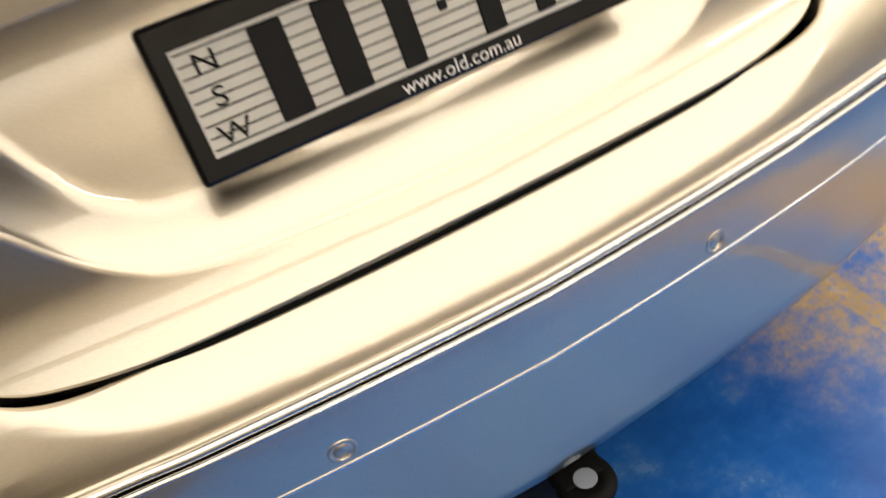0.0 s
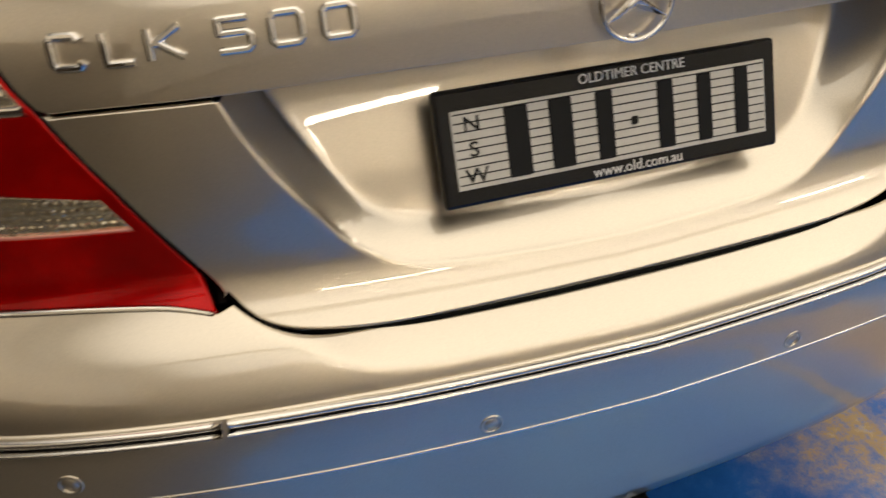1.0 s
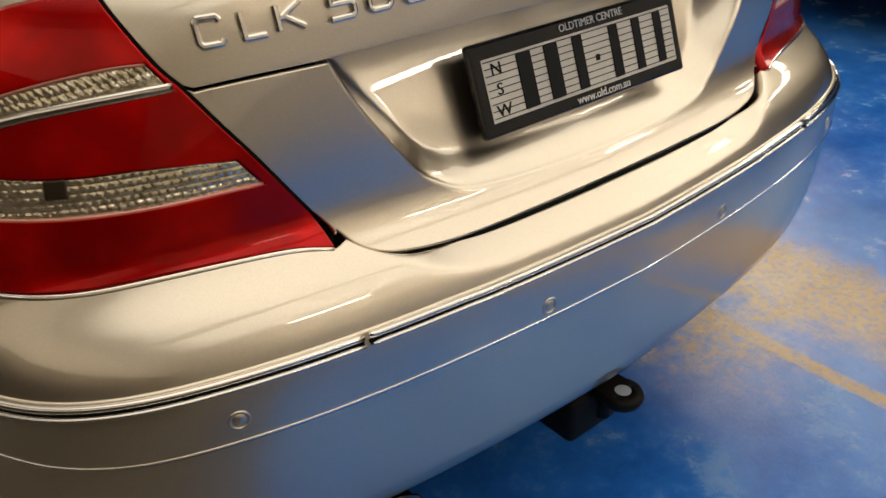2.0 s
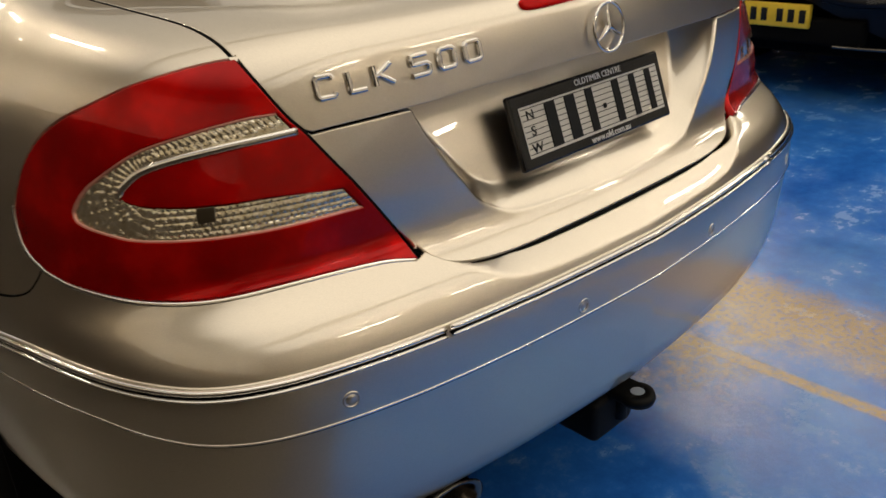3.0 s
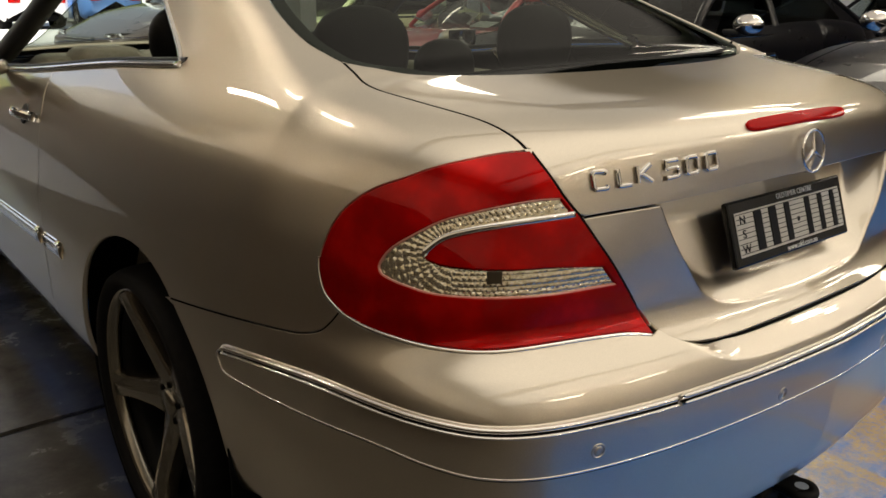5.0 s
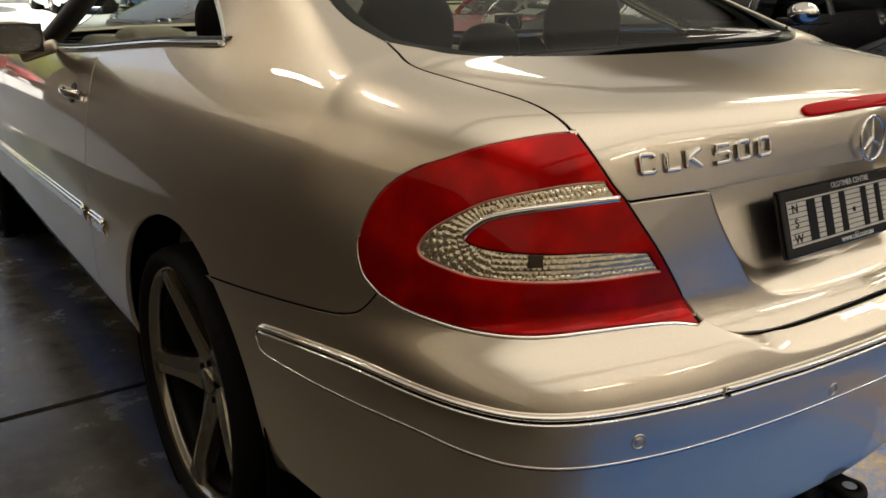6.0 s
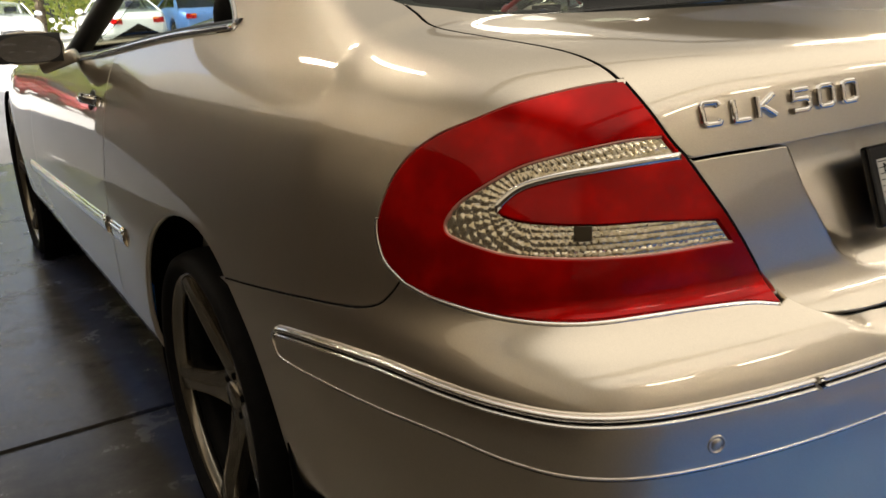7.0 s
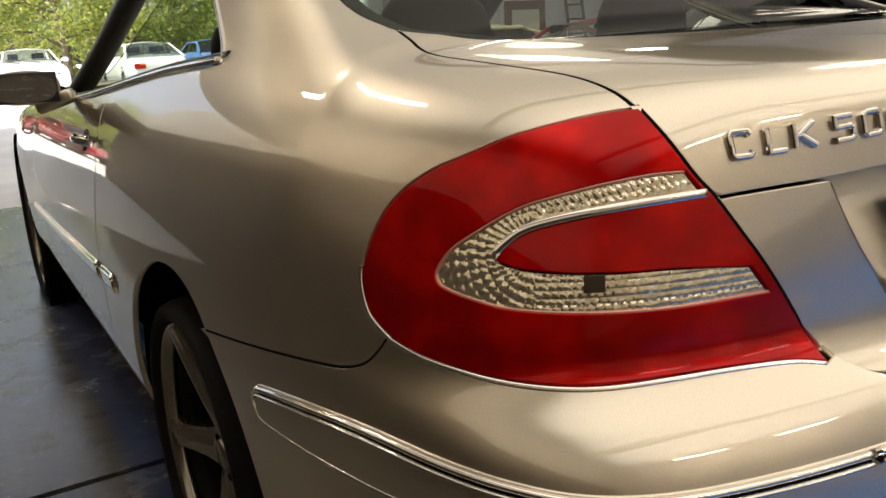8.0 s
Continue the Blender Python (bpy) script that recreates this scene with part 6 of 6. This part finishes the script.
            G.append([(x + 0.05 * w - 0.012, y, zl + 0.035 * u + tall * (2 * w - 1)) for w in np.linspace(0, 1, 6)])
            B.append([(x + 0.07, y, zl + 0.035 * u + tall * (2 * w - 1)) for w in np.linspace(0, 1, 4)])
        hb = skin_mesh("headlamp", np.array(B), GLOSS_BLACK, base, "headlamp with two round reflectors")
        lens = skin_mesh("lens", np.array(G), LENS, hb, "clear lens")
        lens.visible_shadow = False
        for k, rad in ((0.25, 0.058), (0.62, 0.062)):
            yc = y0 + (y1 - y0) * k
            xc = lamp_x - 0.03 + 0.30 * max(0, k - 0.15) ** 1.9
            tm = Matrix.Translation((xc, yc, zl + 0.035 * k)) @ Euler((0, -math.pi / 2, 0)).to_matrix().to_4x4()
            part("reflector", lathe([(0.0, -0.03), (rad * 0.5, -0.024), (rad * 0.85, -0.004), (rad, 0.006), (rad * 1.06, 0.002), (rad * 1.06, -0.03)], tm, 24), CHROME, hb, "round chrome reflector")
            part("bulb_glass", lathe([(0.0, 0.012), (rad * 0.35, 0.006), (rad * 0.48, -0.012)], tm, 16), GLOSS_BLACK, hb)
        yr0, yr1 = s * hw * 0.46, s * hw * 0.80
        rl = part("tail_lamp", rbox(L - 0.02, L + 0.085, min(yr0, yr1), max(yr0, yr1), boot_z - 0.30, boot_z - 0.15, 0.02, 2), LAMP_RED, base, "red tail lamp")
        part("amber_lens", rbox(L + 0.02, L + 0.09, min(yr0, (yr0 + yr1) / 2), max(yr0, (yr0 + yr1) / 2), boot_z - 0.20, boot_z - 0.16, 0.008, 2), AMBER, rl)
    part("lower_grille", rbox(-0.083, 0.0, -hw * 0.45, hw * 0.45, 0.30, 0.42, 0.015, 2), GAP_SHADE, base, "black lower grille")
    if face == "twin":
        # two rounded grilles with upright chrome slats
        for s in (-1, 1):
            yc, zc, a, b = s * 0.165, nose_z - 0.105, 0.140, 0.066
            ring = [Vector((-0.10, yc + a * np.sign(math.cos(t)) * abs(math.cos(t)) ** 0.55, zc + b * np.sign(math.sin(t)) * abs(math.sin(t)) ** 0.55)) for t in np.linspace(0, 2 * math.pi, 40, endpoint=False)]
            v, f = sweep(ring, np.tile([[-1, 0, 0]], (40, 1)), [(0.0045 * math.cos(t), 0.010 * math.sin(t)) for t in np.linspace(0, 2 * math.pi, 8, endpoint=False)], True)
            gr = mesh("grille", v, f, CHROME, base, "rounded grille with upright chrome slats")
            part("grille_back", rbox(-0.098, -0.03, yc - a * 0.97, yc + a * 0.97, zc - b * 0.96, zc + b * 0.96, 0.02, 2), GAP_SHADE, gr)
            for k in range(14):
                y = yc - a * 0.90 + k * a * 0.1385
                part("slat", rbox(-0.112, -0.09, y - 0.0026, y + 0.0026, zc - b * 0.9, zc + b * 0.9, 0.002, 1), DARK_CHROME, gr)
        part("emblem", lathe([(0.0, 0.010), (0.030, 0.009), (0.036, 0.006), (0.041, 0.0), (0.041, -0.01)], Matrix.Translation((0.02, 0, nose_z + 0.018)) @ Euler((0, math.radians(-28), 0)).to_matrix().to_4x4(), 28), CHROME, base, "plain round chrome emblem")
        part("number_plate", rbox(-0.105, -0.07, -0.16, 0.22, 0.374, 0.485, 0.006, 2), PLATE_YELLOW, base, "yellow number plate")
        for k in range(6):
            y = -0.115 + k * 0.056 + (0.012 if k > 2 else -0.012)
            part("plate_bar", rbox(-0.108, -0.1045, y - 0.016, y + 0.016, 0.400, 0.462, 0.001, 1), PRINT_BLACK, base)
        for s in (-1, 1):
            run = through_points([(-0.083, s * 0.28, 0.300), (-0.079, s * 0.42, 0.302), (-0.068, s * 0.56, 0.306), (-0.055, s * 0.60, 0.308)], 5)
            v, f = sweep(run, np.tile([[-1, 0, 0]], (len(run), 1)), bead(0.014, 0.006, 6, 0.02))
            mesh("bumper_strip", v, f, DARK_CHROME, base, "thin chrome strip low on the bumper")
            fm = Matrix.Translation((-0.030, s * 0.64, 0.365)) @ Euler((0, -math.pi / 2, s * 0.35)).to_matrix().to_4x4()
            fog = part("fog_lamp", lathe([(0.0, 0.0), (0.018, 0.003), (0.026, 0.010), (0.030, 0.009), (0.030, -0.05)], fm, 24), GLOSS_BLACK, base, "round fog lamp")
            part("fog_ring", lathe([(0.025, 0.008), (0.027, 0.012), (0.030, 0.009), (0.030, 0.0)], fm, 24), DARK_CHROME, fog, "thin chrome ring")
            # bumper ledge under the lamp
            ledge = through_points([(-0.090, s * 0.20, 0.530), (-0.088, s * 0.36, 0.512), (-0.075, s * 0.50, 0.520), (-0.02, s * 0.66, 0.545)], 5)
            v, f = sweep(ledge, np.tile([[-1, 0, 0.3]], (len(ledge), 1)), bead(0.050, 0.020, 9, 0.02))
            mesh("bumper_ledge", v, f, paint_, base)
    elif face == "plain":
        gr = part("grille", rbox(-0.095, -0.02, -0.30, 0.30, nose_z - 0.19, nose_z - 0.06, 0.02, 3), BLACK, base, "black front grille")
        for k in range(4):
            part("slat", rbox(-0.102, -0.09, -0.27, 0.27, nose_z - 0.175 + k * 0.032, nose_z - 0.165 + k * 0.032, 0.002, 1), CHROME, gr)
    if yellow:
        part("number_plate", rbox(L + 0.07, L + 0.09, -0.19, 0.19, boot_z - 0.34, boot_z - 0.23, 0.006, 2), PLATE_YELLOW, base, "yellow number plate")
    base.matrix_world = m
    return base


saloon(pose(3.09, 1.22, 0), BLACK_PAINT, "black sedan with two slatted chrome grilles and a yellow plate", face="twin", nose_z=0.735, cowl_z=0.94, belt=0.92, H=1.40, boot_z=0.98, chrome_line=True)
saloon(pose(2.3, 3.75, 0), BLACK_PAINT, "black sedan with chrome mirrors, handles and window line", nose_z=0.70, cowl_z=0.92, belt=0.885, H=1.42, boot_z=0.95, chrome_line=True)
red_car = saloon(pose(2.9, 6.3, 0), RED_PAINT, "low red sports car with papers behind its windscreen", L=4.0, W=1.68, H=1.17, cowl=1.4, roof0=1.85, roof1=2.35, tail=3.2, nose_z=0.58, cowl_z=0.80, belt=0.80, boot_z=0.84, axle=(0.75, 3.2), r=0.29, glass=CLEAR_GLASS)
saloon(pose(3.0, 9.0, 0), PALE_PAINT, "pale yellow-green coupe with dark windows", L=4.0, W=1.68, H=1.22, cowl=1.10, roof0=1.65, roof1=2.5, tail=3.4, nose_z=0.62, cowl_z=0.85, belt=0.84, boot_z=0.88, axle=(0.78, 3.15), r=0.30)
saloon(pose(8.2, 3.95, 0), BLACK_PAINT, "dark coupe with bluish windows behind the black sedan", L=3.9, W=1.7, H=1.24, cowl=1.0, roof0=1.5, roof1=2.3, tail=3.2, nose_z=0.66, cowl_z=0.86, belt=0.84, boot_z=0.88, axle=(0.75, 2.95), r=0.30, glass=CLEAR_GLASS)
saloon(pose(1.55, 9.45, 0, 0, 0, 14), DARKENED_SILVER_PAINT, "silver sedan parked by the open roller door, paint darkened for its dark reflections", L=3.9, W=1.75, cowl=1.3, roof0=1.9, roof1=2.7, tail=3.4, axle=(0.8, 3.1))
for x0, y0, wid, tall, lean_ in ((1.78, 0.18, 0.22, 0.30, -38), (1.66, -0.30, 0.30, 0.22, -18)):
    sheet_m = red_car.matrix_world @ Matrix.Translation((x0, y0, 0.86)) @ Euler((0, math.radians(lean_), 0)).to_matrix().to_4x4()
    sheet = part("paper_sheet", rbox(-tall / 2, tall / 2, -wid / 2, wid / 2, -0.0015, 0.0015, 0, 1, sheet_m), PLATE_WHITE, None, smooth=False)
    tagged(sheet, "white paper sheet lying behind the red car's windscreen", "paper")
# cars out in the yard
saloon(pose(4.65, 28.6, 0, 0, 0, -90), WHITE_PAINT, "white sedan with red and amber tail lamps out in the yard", group="cars in the yard", boot_z=0.98, glass=CLEAR_GLASS)
saloon(pose(1.7, 26.0, 0, 0, 0, 90), WHITE_PAINT, "white car facing the hall in bright sunlight", group="cars in the yard", glass=CLEAR_GLASS)
saloon(pose(7.0, 29.5, 0, 0, 0, -90), BLUE_PAINT, "blue sedan out in the sunny yard", group="cars in the yard")
saloon(pose(-1.2, 30.0, 0, 0, 0, 84), GREY_PAINT, "silver car across the yard in bright sunlight", group="cars in the yard")
saloon(pose(-5.4, 24.0, 0, 0, 0, 60), RED_PAINT, "dull red car parked across the yard", group="cars in the yard")
# ---- trees in the yard ----
BARK = varied("bark", (0.10, 0.075, 0.05), (0.17, 0.13, 0.09), 14, 0.9, bump=0.8, dist=0.01)


def leaf_material():
    m = material("sunlit_leaves", (0.10, 0.16, 0.03), 0.5)
    g = node(m, "ShaderNodeNewGeometry")
    wire(m, ramp(m, g, "Random Per Island", [(0.0, (0.07, 0.12, 0.02)), (0.45, (0.15, 0.21, 0.045)), (0.8, (0.28, 0.30, 0.06)), (1.0, (0.42, 0.37, 0.09))]), "Color", principled(m), "Base Color")
    p = principled(m)
    tr, mixer = node(m, "ShaderNodeBsdfTranslucent"), node(m, "ShaderNodeMixShader")
    tr.inputs["Color"].default_value = (0.30, 0.34, 0.06, 1)
    mixer.inputs[0].default_value = 0.45
    wire(m, p, "BSDF", mixer, 1)
    wire(m, tr, "BSDF", mixer, 2)
    m.node_tree.links.new(mixer.outputs[0], m.node_tree.nodes["Material Output"].inputs["Surface"])
    return m


LEAF = leaf_material()


def tree(x, y, h, spread, seed, count=2600, first=0.3):
    """A tapered trunk with limbs and a crown of single leaves in uneven clumps."""
    rng = np.random.default_rng(seed)
    base = tagged(empty("tree", x, y, 0), "leafy green tree with a brown trunk in sunlight", "tree", "trees in the yard")
    spine = through_points([(x, y, -0.05), (x + 0.10, y, h * 0.18), (x - 0.05, y + 0.1, h * 0.36), (x + 0.15, y, h * 0.6), (x, y, h * 0.9)], 6)
    bits, tips = [], []
    r0 = 0.018 * h + 0.06
    for i in range(len(spine) - 1):
        bits.append(rod(spine[i], spine[i + 1], r0 * (1 - 0.85 * i / len(spine)), 9, r0 * (1 - 0.85 * (i + 1) / len(spine))))
    for k in range(16):
        i = int(len(spine) * (first + (0.95 - first) * k / 16))
        a = rng.uniform(0, 2 * math.pi)
        reach_ = spread * rng.uniform(0.55, 1.0) * (1 - 0.4 * i / len(spine))
        end = spine[i] + np.array((math.cos(a) * reach_, math.sin(a) * reach_, rng.uniform(0.1, 0.5) * reach_))
        midp = (spine[i] + end) / 2 + np.array((0, 0, 0.12 * reach_))
        rr = r0 * 0.35
        bits += [rod(spine[i], midp, rr, 6, rr * 0.6), rod(midp, end, rr * 0.6, 6, rr * 0.2)]
        tips += [(midp, 0.30), (end, 0.42), (end * 0.7 + midp * 0.3, 0.36), (end + rng.normal(0, 0.3, 3), 0.4)]
    part("trunk", join(*bits), BARK, base, "brown bark trunk and limbs")
    verts, faces = [], []
    for k in range(count):
        c, s = tips[rng.integers(len(tips))]
        p = c + rng.normal(0, s * spread * 0.42, 3) * np.array((1, 1, 0.7))
        d, e = rng.normal(size=3), rng.normal(size=3)
        d /= np.linalg.norm(d)
        e = np.cross(d, e)
        e /= np.linalg.norm(e)
        ln, wd = rng.uniform(0.06, 0.12), rng.uniform(0.028, 0.05)
        n = np.cross(d, e)
        j = len(verts)
        verts += [p - d * ln, p + e * wd + n * 0.01, p + d * ln, p - e * wd + n * 0.01, p - n * 0.012]
        faces += [(j, j + 1, j + 4), (j + 1, j + 2, j + 4), (j + 2, j + 3, j + 4), (j + 3, j, j + 4)]
    mesh("crown", verts, faces, LEAF, base, "sunlit green and yellow leaves", smooth=False)
    return base


for i, (x, y, h, sp, first) in enumerate(((3.4, 33, 8.0, 3.2, 0.22), (7.8, 34, 7.5, 3.4, 0.15), (-0.6, 36, 8.5, 3.4, 0.25), (11.5, 36, 7.5, 3.4, 0.15), (5.6, 31.5, 5.0, 2.3, 0.10), (-6.0, 36, 8.0, 3.5, 0.25), (1.6, 41, 9.0, 3.6, 0.2), (15.5, 38, 8, 3.6, 0.15), (9.5, 30.5, 4.2, 2.0, 0.08))):
    tree(x, y, h, sp, 40 + i, 6500, first)
hedge_rng = np.random.default_rng(5)
hv, hf = [], []
for k in range(9000):
    p = np.array((hedge_rng.uniform(-30, 34), 46 + hedge_rng.normal(0, 0.8), abs(hedge_rng.normal(0, 2.4))))
    d, e = hedge_rng.normal(size=3), hedge_rng.normal(size=3)
    d *= 0.26 / np.linalg.norm(d)
    e = np.cross(d, e)
    e *= 0.12 / max(np.linalg.norm(e), 1e-6)
    j = len(hv)
    hv += [p - d, p + e, p + d, p - e]
    hf.append((j, j + 1, j + 2, j + 3))
tagged(mesh("hedge", hv, hf, LEAF, None, "", smooth=False), "tall leafy green hedge along the far side of the yard", "hedge", kind="stuff")
# things on the white front wall
BROWN_WOOD = varied("brown_frame", (0.13, 0.08, 0.045), (0.19, 0.12, 0.07), 8, 0.5, bump=0.1)
board = tagged(part("notice_board", rbox(6.9, 8.1, Y1 - 0.05, Y1 - 0.012, 1.05, 1.85, 0.01), PLATE_WHITE, None, smooth=False), "white notice board with dark lettering on the wall", "board")
for k, (x0, x1, z) in enumerate(((7.35, 7.75, 1.62), (7.45, 7.85, 1.38), (7.40, 7.80, 1.24))):
    part("writing_bar", rbox(x0, x1, Y1 - 0.056, Y1 - 0.0505, z - 0.025, z + 0.025, 0.001, 1), PRINT_BLACK, board, smooth=False)
pic = tagged(part("picture", join(rbox(8.22, 9.15, Y1 - 0.06, Y1 - 0.012, 1.05, 1.12, 0.01), rbox(8.22, 9.15, Y1 - 0.06, Y1 - 0.012, 1.50, 1.66, 0.01), rbox(8.22, 8.36, Y1 - 0.06, Y1 - 0.012, 1.122, 1.498, 0.01), rbox(9.02, 9.15, Y1 - 0.06, Y1 - 0.012, 1.122, 1.498, 0.01)), BROWN_WOOD, None, smooth=False), "pale picture in a broad brown frame on the wall", "picture")
part("sheet", rbox(8.362, 9.018, Y1 - 0.04, Y1 - 0.02, 1.124, 1.496, 0.002, 1), CREAM, pic, "pale sheet", smooth=False)
ladder = tagged(empty("ladder", 9.75, Y1 - 0.2, 0), "dark metal ladder leaning on the white wall", "ladder")
for x in (9.55, 9.95):
    part("rail", rod((x, Y1 - 0.45, 0.0), (x, Y1 - 0.06, 2.3), 0.028, 8), BLACK, ladder)
for k in range(8):
    z = 0.2 + 0.27 * k
    yy = Y1 - 0.45 + 0.39 * z / 2.3
    part("rung", rod((9.55, yy, z), (9.95, yy, z), 0.018, 8), BLACK, ladder)
banner = tagged(part("banner", rbox(X1 - 0.04, X1 - 0.012, 7.6, 9.6, 1.02, 1.26, 0.004, 1), PRINT_BLACK, None, smooth=False), "long black sign on the white side wall", "sign")
